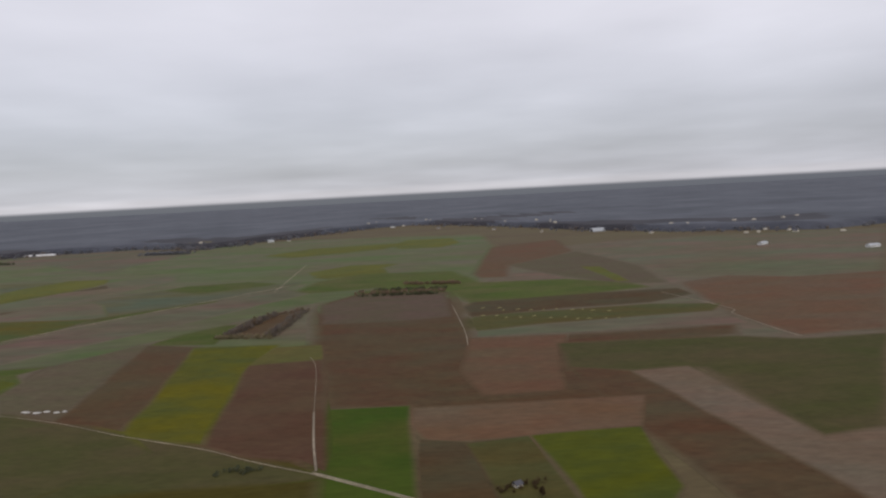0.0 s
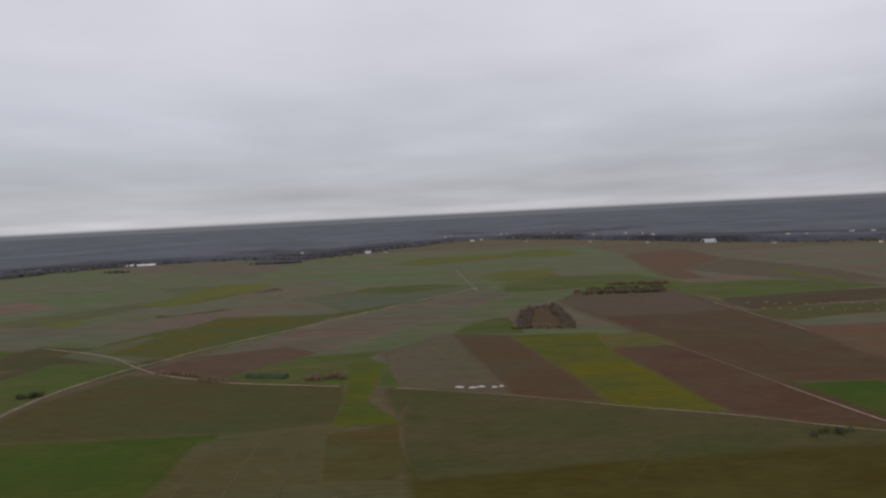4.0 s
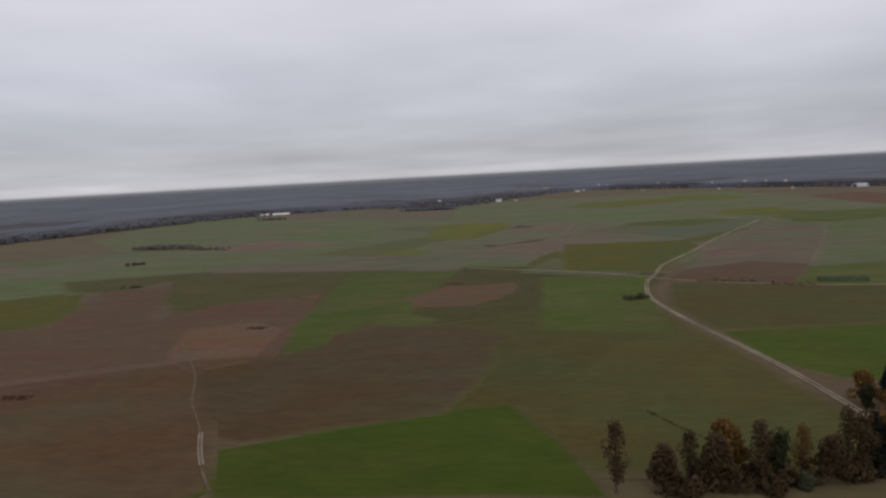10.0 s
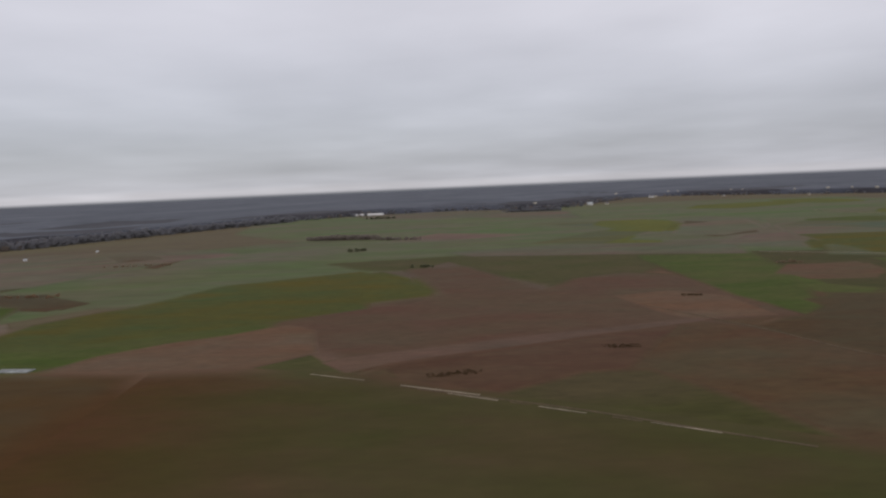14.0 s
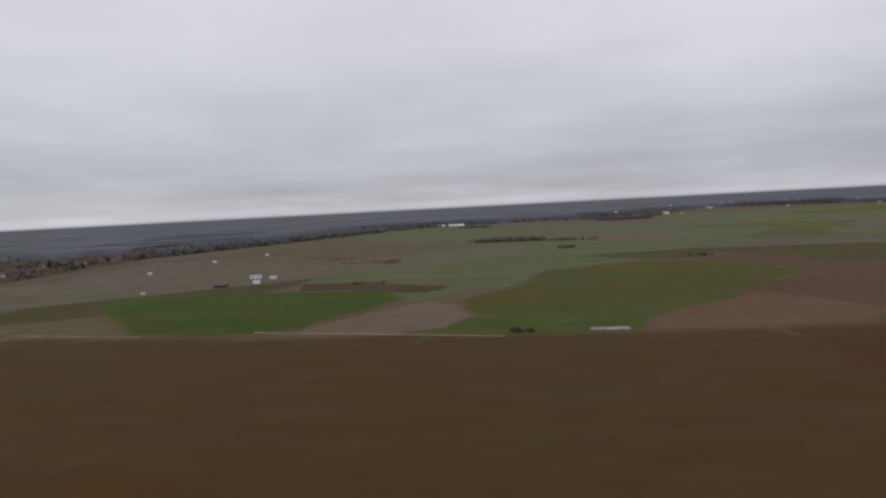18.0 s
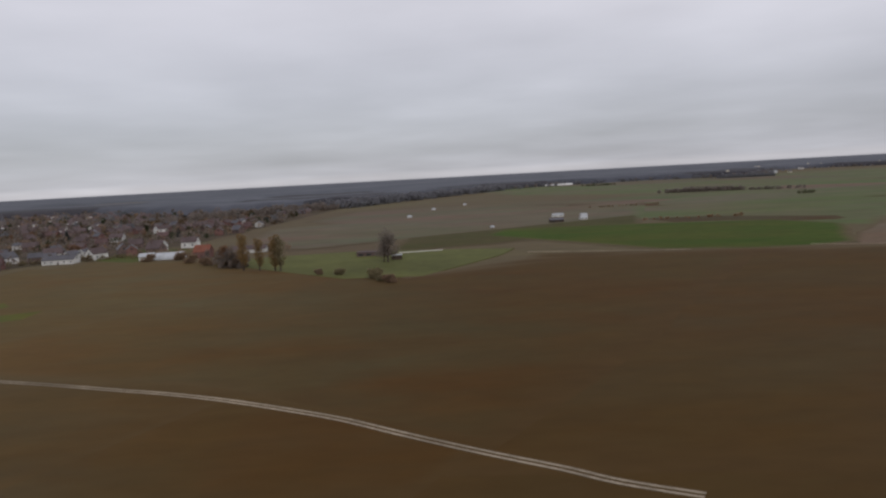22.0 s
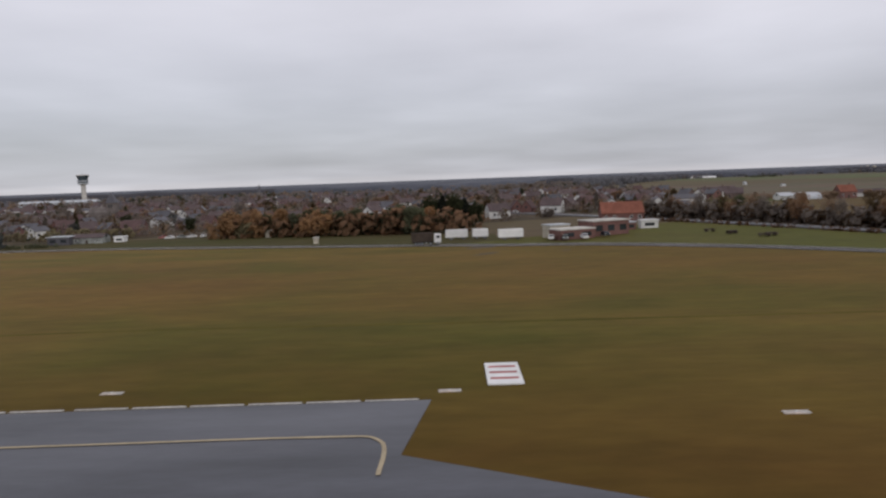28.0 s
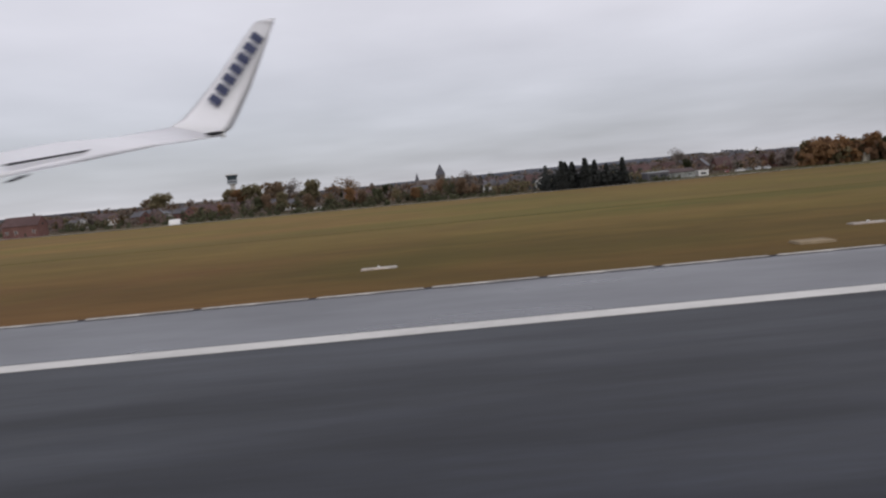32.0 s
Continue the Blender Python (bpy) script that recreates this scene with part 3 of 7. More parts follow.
def ribbon(pts, width, z, lift=0.25):
    """A strip of that width along pts, curving smoothly through them."""
    P = [Vector((x, y, 0)) for x, y in pts]
    line = []
    for i in range(len(P) - 1):
        a, b, c, d = P[max(i - 1, 0)], P[i], P[i + 1], P[min(i + 2, len(P) - 1)]
        for k in range(8):
            u = k / 8
            line.append(0.5 * (2 * b + (c - a) * u + (2 * a - 5 * b + 4 * c - d) * u * u + (3 * b - a - 3 * c + d) * u ** 3))
    line.append(P[-1])
    bm = bmesh.new()
    rows = []
    for i, p in enumerate(line):
        t = (line[min(i + 1, len(line) - 1)] - line[max(i - 1, 0)]).normalized()
        s = Vector((-t.y, t.x, 0)) * width / 2
        q = [(p + s), (p - s)]
        rows.append([bm.verts.new((v.x, v.y, z_at(v.x, v.y) + h)) for v, h in ((q[0], z - lift), (q[0], z), (q[1], z), (q[1], z - lift))])
    for a, b in zip(rows, rows[1:]):
        for k in range(3):
            bm.faces.new((a[k], b[k], b[k + 1], a[k + 1]))
    bmesh.ops.recalc_face_normals(bm, faces=bm.faces[:])
    return bm, line


def beside(line, d):
    """The line moved sideways by d."""
    out = []
    for i, (x, y) in enumerate(line):
        a, b = line[max(i - 1, 0)], line[min(i + 1, len(line) - 1)]
        n = math.hypot(b[0] - a[0], b[1] - a[1])
        out.append((x - (b[1] - a[1]) / n * d, y + (b[0] - a[0]) / n * d))
    return out


def track(width, *pts, mat=None):
    LAYER[0] += 1
    z = 0.03 + 0.0008 * LAYER[0]
    if width < 1.5:
        bm, _ = ribbon(pts, width * 0.55, z)
    else:                              # two wheel ruts
        d = width * 0.21
        bm = merge(*[ribbon(beside(pts, s), width * 0.22, z)[0] for s in (-d, d)])
    return tagged(link("farm_track", bm, mat or CHALK), "pale dirt farm track between the fields", "track", kind="structure")



def soil_path(width, *pts):
    return track(width, *pts, mat=RUTS)


def tramline(width, *pts):
    LAYER[0] += 1
    bm, _ = ribbon(pts, width, 0.02 + 0.0008 * LAYER[0])
    return tagged(link("wheel_track", bm, RUTS), "faint wheel track across a crop", "track", kind="structure")


# ---- ground, far woods ----
def steps(a, b, near, fine, grow):
    """Grid lines from a to b, close together round near."""
    up, s, v = [near], fine, near
    while v < b:
        s *= grow
        v = min(v + s, b)
        up.append(v)
    dn, s, v = [], fine, near
    while v > a:
        s *= grow
        v = max(v - s, a)
        dn.append(v)
    return dn[::-1] + up


def height_grid(name, xs, ys, fn, mat):
    verts = [(x, y, fn(x, y)) for y in ys for x in xs]
    n = len(xs)
    faces = [(j * n + i, j * n + i + 1, (j + 1) * n + i + 1, (j + 1) * n + i) for j in range(len(ys) - 1) for i in range(n - 1)]
    me = bpy.data.meshes.new(name)
    me.from_pydata(verts, [], faces)
    me.materials.append(mat)
    return new(name, me)


gx = [-6200, -5000, -4000, -3000, -2500, -2000, -1800] + [-1600 + 12.5 * i for i in range(57)] + [-850, -700, -500, -300, 0, 400, 1000, 1800, 3000, 4500]
gy = [-4000, -2000, -800, -300, -100, -40, 0] + [12.5 * i for i in range(1, 22)] + [350, 500, 800, 1300, 2000, 3200, 4900]
ground = height_grid("ground", gx, gy, z_at, GROUND)
tagged(ground, "flat brown and olive farmland reaching the horizon", "ground", kind="structure")

EDGE = ((-5200, 800), (-2000, 840), (-1511.5, 860), (-1249.4, 840), (-1016.8, 616.3), (-941.7, 625.3), (-888.3, 716.3), (-830.8, 850.3), (-749.2, 1015.7), (-655.0, 1115.1), (-498.5, 1148.0), (-374.0, 1042.7), (-296.3, 1209.7), (-170, 1420), (-87, 1500), (82, 1279), (195, 1050), (292, 922), (429, 850), (599, 895), (1500, 1000), (4200, 1100))


def wood_edge(x):
    for (xa, ya), (xb, yb) in zip(EDGE, EDGE[1:]):
        if xa <= x <= xb:
            return ya + (yb - ya) * (x - xa) / (xb - xa)
    return 1000


def far_woods():
    """Bare woodland seen over its crowns, rising slowly with the land behind."""
    rng = random.Random(5)
    xs = steps(-5200, 4200, -400, 9, 1.012)
    rows = [0, 10, 22, 30, 36, 52, 70, 92, 118, 150, 188, 235, 290, 355, 430, 520, 620, 740, 880, 1040, 1220, 1430, 1670, 1950, 2270, 2640, 3000, 3300, 3500]
    n = len(xs)
    verts, faces, clear = [], [], set()
    for j, d in enumerate(rows):
        for x in xs:
            e = wood_edge(x) + 25 * noise.noise((x * 0.012, 1.7, 0))
            y = min(e + d * (4680 - e) / 3500, 4680) + (rng.uniform(-4, 4) if 0 < j < len(rows) - 1 else 0)
            rise = (y - e) / (4680 - e)
            land = rise * 9
            wild = max(0.25, 1 - j / 10)
            h = 0 if j == 0 else (5.0 if j == 1 else 8.0) + (2.6 * noise.noise((x * 0.02, y * 0.006, 2)) + rng.uniform(-1.0, 1.0)) * wild
            if j > 0 and noise.noise((x * 0.0035, y * 0.0028, 9)) > 0.26 and 40 < d < 640:
                h *= 0.7
                clear.add(len(verts))
            verts.append((x, y, land + h))
    for j in range(len(rows) - 1):
        for i in range(n - 1):
            faces.append((j * n + i, j * n + i + 1, (j + 1) * n + i + 1, (j + 1) * n + i))
    me = bpy.data.meshes.new("far_woods")
    me.from_pydata(verts, [], faces)
    me.shade_smooth()
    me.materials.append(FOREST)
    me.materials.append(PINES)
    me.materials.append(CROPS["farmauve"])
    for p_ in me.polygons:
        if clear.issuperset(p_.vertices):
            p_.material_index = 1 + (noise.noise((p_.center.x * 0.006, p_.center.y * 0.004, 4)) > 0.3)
        # nearer crowns take the darker tone; the paler far tone holds the haze
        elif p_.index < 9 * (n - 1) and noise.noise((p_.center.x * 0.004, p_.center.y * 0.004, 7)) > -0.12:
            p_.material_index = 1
    tagged(new("far_woods", me), "leafless woodland filling the distance, hazed blue-grey", "woodland", kind="stuff")


far_woods()


def far_farms():
    """Clumps of trees and tiny pale buildings along the wood's edge, too far to tell apart."""
    r = random.Random(77)
    walls, faces = [], []
    for _ in range(24):
        x = r.choice((r.uniform(-400, 600), r.uniform(-100, 480)))
        y = wood_edge(x) + r.uniform(-60, 130)
        w, d, h, a = r.uniform(2, 5.5), r.uniform(2, 4), r.uniform(0.8, 1.8) + (8 if y > wood_edge(x) + 10 else 0), r.uniform(-0.5, 0.5)
        k = len(walls)
        for sx, sy, z in ((-1, -1, 0), (1, -1, 0), (1, 1, 0), (-1, 1, 0), (-1, -1, h), (1, -1, h), (1, 1, h), (-1, 1, h), (-1, 0, h + 0.8), (1, 0, h + 0.8)):
            px, py = sx * w / 2, sy * d / 2
            walls.append((x + px * math.cos(a) - py * math.sin(a), y + px * math.sin(a) + py * math.cos(a), z))
        faces += [tuple(k + i for i in f) for f in ((0, 1, 5, 4), (1, 2, 6, 5), (2, 3, 7, 6), (3, 0, 4, 7), (4, 5, 9, 8), (6, 7, 8, 9), (4, 8, 7), (5, 6, 9))]
    me = bpy.data.meshes.new("far_farms")
    me.from_pydata(walls, [], faces)
    me.materials.append(CREAM)
    tagged(new("far_farms", me), "tiny pale farm buildings along the distant wood", "buildings", kind="stuff")


far_farms()

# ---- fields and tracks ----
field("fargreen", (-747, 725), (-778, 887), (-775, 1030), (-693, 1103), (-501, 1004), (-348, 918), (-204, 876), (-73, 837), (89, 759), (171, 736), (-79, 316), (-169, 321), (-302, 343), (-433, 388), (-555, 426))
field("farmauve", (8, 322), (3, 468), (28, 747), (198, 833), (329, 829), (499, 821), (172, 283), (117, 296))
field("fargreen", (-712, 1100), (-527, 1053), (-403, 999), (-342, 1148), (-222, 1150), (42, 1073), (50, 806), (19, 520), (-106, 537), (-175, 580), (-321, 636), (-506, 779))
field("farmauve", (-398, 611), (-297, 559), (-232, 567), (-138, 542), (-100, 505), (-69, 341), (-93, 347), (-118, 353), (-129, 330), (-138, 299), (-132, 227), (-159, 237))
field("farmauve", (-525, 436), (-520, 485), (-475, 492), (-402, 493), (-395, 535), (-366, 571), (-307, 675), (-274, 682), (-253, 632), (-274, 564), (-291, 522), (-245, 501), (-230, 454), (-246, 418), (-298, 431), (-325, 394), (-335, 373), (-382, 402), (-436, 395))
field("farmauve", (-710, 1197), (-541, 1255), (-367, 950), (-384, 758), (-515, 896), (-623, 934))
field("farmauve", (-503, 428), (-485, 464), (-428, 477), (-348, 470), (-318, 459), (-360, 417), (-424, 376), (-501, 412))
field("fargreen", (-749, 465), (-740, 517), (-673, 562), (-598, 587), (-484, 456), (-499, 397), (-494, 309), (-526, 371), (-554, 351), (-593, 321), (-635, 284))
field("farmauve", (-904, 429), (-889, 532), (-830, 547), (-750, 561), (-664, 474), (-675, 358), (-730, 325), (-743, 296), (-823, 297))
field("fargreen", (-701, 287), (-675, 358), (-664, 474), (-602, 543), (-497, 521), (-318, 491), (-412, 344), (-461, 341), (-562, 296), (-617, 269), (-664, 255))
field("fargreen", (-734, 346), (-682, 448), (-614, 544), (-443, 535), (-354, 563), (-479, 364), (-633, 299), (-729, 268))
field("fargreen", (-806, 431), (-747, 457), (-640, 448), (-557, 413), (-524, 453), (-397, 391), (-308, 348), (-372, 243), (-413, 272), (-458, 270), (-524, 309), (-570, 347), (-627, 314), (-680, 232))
field("yellowgreen", (-83, 928), (-66, 1021), (-1, 1018), (8, 924), (-15, 865), (-64, 871))
field("yellowgreen", (-122, 606), (-114, 664), (-65, 650), (-55, 594), (-96, 584))
field("farolive", (-398, 611), (-446, 685), (-382, 680), (-327, 627), (-318, 582))
field("green", (-243, 555), (-226, 589), (-176, 598), (-147, 579), (-174, 531), (-211, 515))
field("green", (-118, 511), (-113, 573), (-81, 613), (-2, 603), (19, 520), (81, 514), (117, 480), (126, 455), (67, 433), (8, 430), (-6, 485), (-65, 487))
field("redbrown", (16, 574), (45, 826), (127, 887), (122, 725), (48, 624), (40, 545), (20, 547))
field("greybrown", (48, 624), (126, 723), (150, 574), (141, 471), (114, 482), (83, 527))
field("yellowgreen", (105, 587), (120, 580), (121, 488), (113, 488))
field("tanbrown", (146, 429), (151, 467), (189, 488), (222, 467), (287, 471), (185, 303), (146, 298), (138, 350))
field("darkbrown", (4, 411), (11, 429), (90, 442), (140, 444), (141, 419), (110, 397), (61, 393), (29, 384), (8, 378))
field("olivebrown", (6, 340), (8, 378), (29, 384), (108, 392), (144, 382), (132, 362), (84, 356), (40, 350))
field("yellowgreen", (-385, 569), (-372, 608), (-327, 603), (-323, 552), (-354, 522), (-381, 526))
field("green", (-256, 437), (-241, 506), (-192, 506), (-170, 536), (-167, 488), (-195, 460), (-226, 420))
field("mauve", (-204, 408), (-146, 494), (-132, 463), (-156, 381), (-182, 375), (-226, 369), (-231, 376))
field("olivemix", (-337, 362), (-325, 394), (-298, 431), (-246, 418), (-231, 415), (-243, 378), (-268, 344), (-288, 311), (-317, 332))
field("mauve", (-566, 344), (-525, 337), (-475, 250), (-490, 243), (-503, 244))
field("yellowgreen", (-427, 426), (-412, 462), (-389, 449), (-400, 412), (-420, 402))
field("yellowgreen", (-395, 630), (-379, 687), (-336, 682), (-320, 624), (-353, 577), (-391, 574))
field("darkbrown", (-359, 496), (-314, 629), (-283, 578), (-314, 479), (-351, 458))
field("olivebrown", (-307, 435), (-266, 510), (-231, 506), (-196, 480), (-232, 417), (-282, 409))
field("greybrown", (-738, 447), (-776, 508), (-737, 497), (-705, 447))
field("darkbrown", (-729, 281), (-733, 309), (-710, 307), (-669, 274), (-673, 259), (-703, 277))
field("brown", (-745, 432), (-740, 471), (-698, 444), (-696, 403))
field("yellowgreen", (-442, 461), (-412, 513), (-394, 490), (-419, 438), (-449, 420))
field("farolive", (-472, 462), (-406, 557), (-354, 563), (-428, 445))
field("brown", (-86, 450), (-66, 493), (-6, 479), (6, 323), (50, 322), (128, 324), (120, 305), (46, 299), (42, 259), (61, 236), (69, 176), (78, 144), (60, 146), (61, 181), (50, 198), (22, 193), (-8, 190), (-16, 223), (-44, 228), (-64, 315), (-82, 408))
field("redbrown", (6, 323), (50, 322), (39, 272), (35, 234), (8, 232), (1, 263))
field("mauve", (-85, 445), (-65, 487), (-8, 475), (-3, 384), (-33, 376), (-73, 379))
field("dullgreen", (44, 304), (119, 302), (142, 290), (178, 292), (114, 187), (95, 181), (90, 253), (79, 257), (63, 254), (42, 261))
field("brown", (42, 263), (63, 253), (90, 124), (66, 119), (59, 142), (50, 198))
field("tan", (63, 253), (84, 256), (94, 180), (112, 184), (127, 176), (90, 119), (85, 144))
field("brown", (-131, 225), (-138, 264), (-138, 301), (-127, 321), (-115, 253), (-103, 207))
field("tanbrown", (-15, 221), (59, 223), (50, 194), (18, 191), (-9, 189), (-15, 204))
field("darkbrown", (-12, 192), (2, 188), (12, 136), (-2, 141), (-11, 150), (-12, 175))
field("olivebrown", (1, 187), (19, 191), (29, 122), (25, 125), (12, 136))
field("mustard3", (19, 191), (50, 194), (49, 154), (30, 122))
field("brown", (-11, 149), (-2, 140), (24, 123), (28, 120), (27, 118), (-2, 120))
field("green2", (-45, 224), (-17, 224), (-13, 175), (-11, 150), (-7, 128), (-4, 121), (-28, 123), (-34, 146), (-38, 172))
field("greybrown", (-171, 240), (-184, 297), (-185, 344), (-164, 360), (-140, 269), (-131, 223))
field("greybrown", (-173, 243), (-185, 348), (-150, 347), (-137, 245), (-134, 224), (-155, 236))
field("brown", (-154, 345), (-126, 335), (-112, 257), (-104, 207), (-134, 223), (-141, 272))
field("mustard", (-127, 334), (-85, 331), (-88, 293), (-79, 228), (-73, 193), (-104, 208), (-112, 257))
field("mustard2", (-86, 325), (-64, 326), (-58, 295), (-88, 291))
field("brown2", (-88, 291), (-58, 295), (-44, 222), (-35, 169), (-73, 193), (-79, 228))
field("green", (-153, 345), (-148, 390), (-123, 392), (-119, 339))
field("olivedark", (-188, 160), (-173, 180), (-127, 182), (-82, 189), (-46, 180), (-37, 170), (-34, 146), (-28, 123), (-31, 108), (-165, 118))
field("dullgreen", (-161, 164), (-177, 240), (-155, 236), (-134, 223), (-104, 207), (-73, 193), (-35, 168), (-75, 165), (-129, 158))
field("brown", (-275, 278), (-239, 299), (-223, 285), (-219, 266), (-231, 260), (-251, 265))
field("dullgreen", (-168, 203), (-166, 226), (-121, 219), (-104, 209), (-89, 192), (-107, 162), (-160, 153), (-165, 165))
field("olivedark", (-161, 153), (-107, 162), (-137, 111), (-157, 114))
field("redbrown", (-281, 300), (-260, 340), (-227, 326), (-227, 283), (-233, 265), (-273, 289))
field("green", (-230, 284), (-223, 310), (-191, 297), (-179, 281), (-172, 243), (-196, 248), (-230, 263))
field("olivebrown", (-286, 281), (-231, 259), (-193, 246), (-185, 220), (-189, 200), (-217, 196), (-273, 195), (-299, 195), (-301, 237))
field("green2", (-299, 195), (-273, 195), (-220, 196), (-220, 153), (-222, 117), (-222, 104), (-255, 108), (-257, 143), (-283, 143), (-292, 148), (-299, 163))
field("greybrown2", (-219, 194), (-189, 200), (-176, 189), (-178, 149), (-198, 115), (-221, 116), (-221, 154))
field("greybrown2", (-224, 190), (-188, 190), (-183, 157), (-164, 159), (-157, 114), (-221, 121))
field("umber", (-188, 191), (-169, 199), (-164, 164), (-167, 155), (-183, 156))
field("mustard3", (-196, 289), (-181, 281), (-181, 225), (-168, 198), (-188, 199), (-189, 227))
field("tan", (-285, 144), (-272, 144), (-266, 110), (-282, 112))
field("olivebrown", (-272, 144), (-257, 143), (-255, 108), (-266, 110))
field("dullgreen", (-595, 388), (-535, 399), (-504, 403), (-368, 360), (-331, 335), (-290, 302), (-303, 253), (-339, 249), (-381, 251), (-418, 234), (-440, 240), (-475, 250), (-525, 337), (-566, 344))
field("green", (-421, 235), (-425, 288), (-427, 347), (-390, 344), (-350, 336), (-293, 298), (-303, 253), (-306, 221), (-358, 216), (-384, 223), (-408, 222))
field("yellowgreen", (-422, 213), (-422, 249), (-421, 300), (-420, 333), (-411, 272), (-412, 215))
field("redbrown", (-382, 280), (-377, 310), (-347, 305), (-347, 277), (-357, 268))
field("olivebrown", (-378, 220), (-306, 219), (-303, 152), (-301, 115), (-305, 97), (-358, 105))
field("brown", (-442, 180), (-436, 208), (-409, 222), (-378, 221), (-365, 143), (-385, 139), (-417, 132), (-424, 127), (-435, 155))
field("green2", (-421, 122), (-402, 130), (-367, 143), (-363, 135), (-354, 96), (-415, 102))
field("olivebrown", (-384, 222), (-348, 238), (-314, 254), (-309, 223), (-359, 142), (-377, 138), (-366, 175), (-366, 203))
field("dullgreen", (-372, 362), (-334, 352), (-282, 306), (-306, 255), (-348, 238), (-383, 225), (-393, 247))
field("green", (-425, 335), (-407, 359), (-370, 367), (-389, 279), (-392, 244), (-381, 231), (-408, 209), (-425, 198), (-428, 253))
field("redbrown", (-392, 275), (-381, 298), (-348, 303), (-351, 278), (-368, 254), (-391, 258))
field("olivemix", (-618, 257), (-609, 280), (-590, 316), (-558, 338), (-536, 294), (-533, 262), (-570, 246), (-592, 216))
field("mauve", (-532, 260), (-546, 329), (-526, 371), (-500, 297), (-487, 258), (-526, 253))
field("redbrown2", (-579, 212), (-564, 233), (-527, 256), (-487, 261), (-465, 235), (-455, 200), (-511, 184), (-556, 162))
field("brown", (-474, 254), (-433, 310), (-401, 226), (-437, 154), (-455, 192))
field("tanbrown", (-472, 249), (-451, 293), (-434, 299), (-428, 253), (-425, 196), (-450, 191), (-460, 209))
field("darkbrown", (-445, 179), (-425, 195), (-408, 209), (-401, 226), (-384, 222), (-366, 203), (-366, 175), (-379, 137), (-417, 126), (-428, 131))
field("brown", (-551, 156), (-505, 176), (-455, 192), (-445, 178), (-437, 154), (-428, 131), (-418, 105), (-475, 109), (-484, 135), (-521, 143), (-529, 140), (-550, 149))
field("brown2", (-551, 156), (-505, 176), (-455, 192), (-451, 180), (-492, 170), (-524, 150), (-542, 148))
field("tanstrip", (-557, 166), (-511, 186), (-463, 205), (-450, 194), (-455, 192), (-505, 176), (-551, 156))
field("tanbrown", (-617, 161), (-625, 184), (-598, 192), (-574, 197), (-568, 188), (-562, 170), (-578, 163), (-577, 154))
field("green", (-655, 194), (-632, 207), (-597, 217), (-581, 226), (-574, 197), (-598, 192), (-626, 185), (-637, 166))
field("olivemix", (-668, 214), (-643, 261), (-626, 310), (-569, 342), (-549, 298), (-528, 283), (-533, 255), (-572, 236), (-579, 217), (-628, 206), (-654, 191))
field("dullgreen", (-577, 153), (-576, 163), (-563, 172), (-554, 156), (-549, 147))
field("darkbrown", (-724, 302), (-706, 307), (-673, 271), (-677, 256), (-700, 265))
field("tanstrip", (-572, 191), (-567, 190), (-553, 165), (-546, 159), (-545, 154), (-551, 152), (-556, 161))
field("dullolive", (-521, 143), (-484, 136), (-475, 109), (-495, 111), (-514, 126), (-538, 138), (-550, 149), (-529, 140))
field("redbrown2", (-589, 239), (-538, 235), (-527, 256), (-547, 344), (-517, 345), (-491, 258), (-473, 287), (-450, 299), (-432, 281), (-431, 220), (-424, 192), (-455, 194), (-502, 180), (-551, 163), (-564, 183), (-574, 195))
field("tanbrown", (-469, 238), (-447, 245), (-433, 228), (-433, 194), (-455, 193), (-461, 200))
field("green", (-427, 363), (-376, 347), (-389, 288), (-412, 207), (-425, 193), (-430, 228), (-430, 289))
field("darkbrown", (-414, 217), (-377, 223), (-358, 204), (-372, 181), (-411, 187))
field("brown", (-539, 153), (-502, 169), (-456, 190), (-444, 173), (-429, 140), (-423, 122), (-418, 106), (-437, 76), (-457, 77), (-464, 94), (-472, 115), (-481, 130), (-488, 142), (-514, 130), (-537, 139), (-545, 146))
field("brown2", (-540, 153), (-502, 168), (-463, 186), (-488, 143), (-500, 142), (-516, 130), (-536, 139))
field("tanstrip", (-556, 159), (-551, 163), (-502, 180), (-455, 194), (-454, 190), (-502, 171), (-540, 156), (-549, 149))
field("dullolive", (-576, 152), (-555, 150), (-534, 137), (-516, 128), (-497, 141), (-484, 141), (-475, 121), (-470, 107), (-465, 93), (-461, 77), (-542, 82), (-554, 115), (-570, 143))
field("brown", (-590, 151), (-573, 150), (-554, 115), (-542, 82), (-558, 83), (-609, 151))
field("redbrown", (-396, 276), (-378, 303), (-347, 295), (-359, 264), (-384, 261))
field("yellowgreen", (-403, 547), (-341, 684), (-321, 643), (-368, 518))
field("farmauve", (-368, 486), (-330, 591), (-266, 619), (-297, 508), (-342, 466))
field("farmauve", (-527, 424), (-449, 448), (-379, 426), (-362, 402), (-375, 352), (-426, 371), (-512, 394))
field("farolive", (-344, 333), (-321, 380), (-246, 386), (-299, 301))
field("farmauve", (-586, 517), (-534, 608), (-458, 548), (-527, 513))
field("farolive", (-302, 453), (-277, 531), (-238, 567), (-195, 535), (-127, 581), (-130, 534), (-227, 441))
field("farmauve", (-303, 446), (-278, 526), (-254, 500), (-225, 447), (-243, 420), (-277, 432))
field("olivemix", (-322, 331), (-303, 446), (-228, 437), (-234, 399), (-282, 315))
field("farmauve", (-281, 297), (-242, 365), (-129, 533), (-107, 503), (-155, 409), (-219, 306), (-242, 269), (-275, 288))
field("redbrown2", (-286, 288), (-271, 315), (-233, 332), (-215, 312), (-242, 269), (-276, 286))
field("green", (-243, 269), (-218, 305), (-182, 310), (-217, 252))
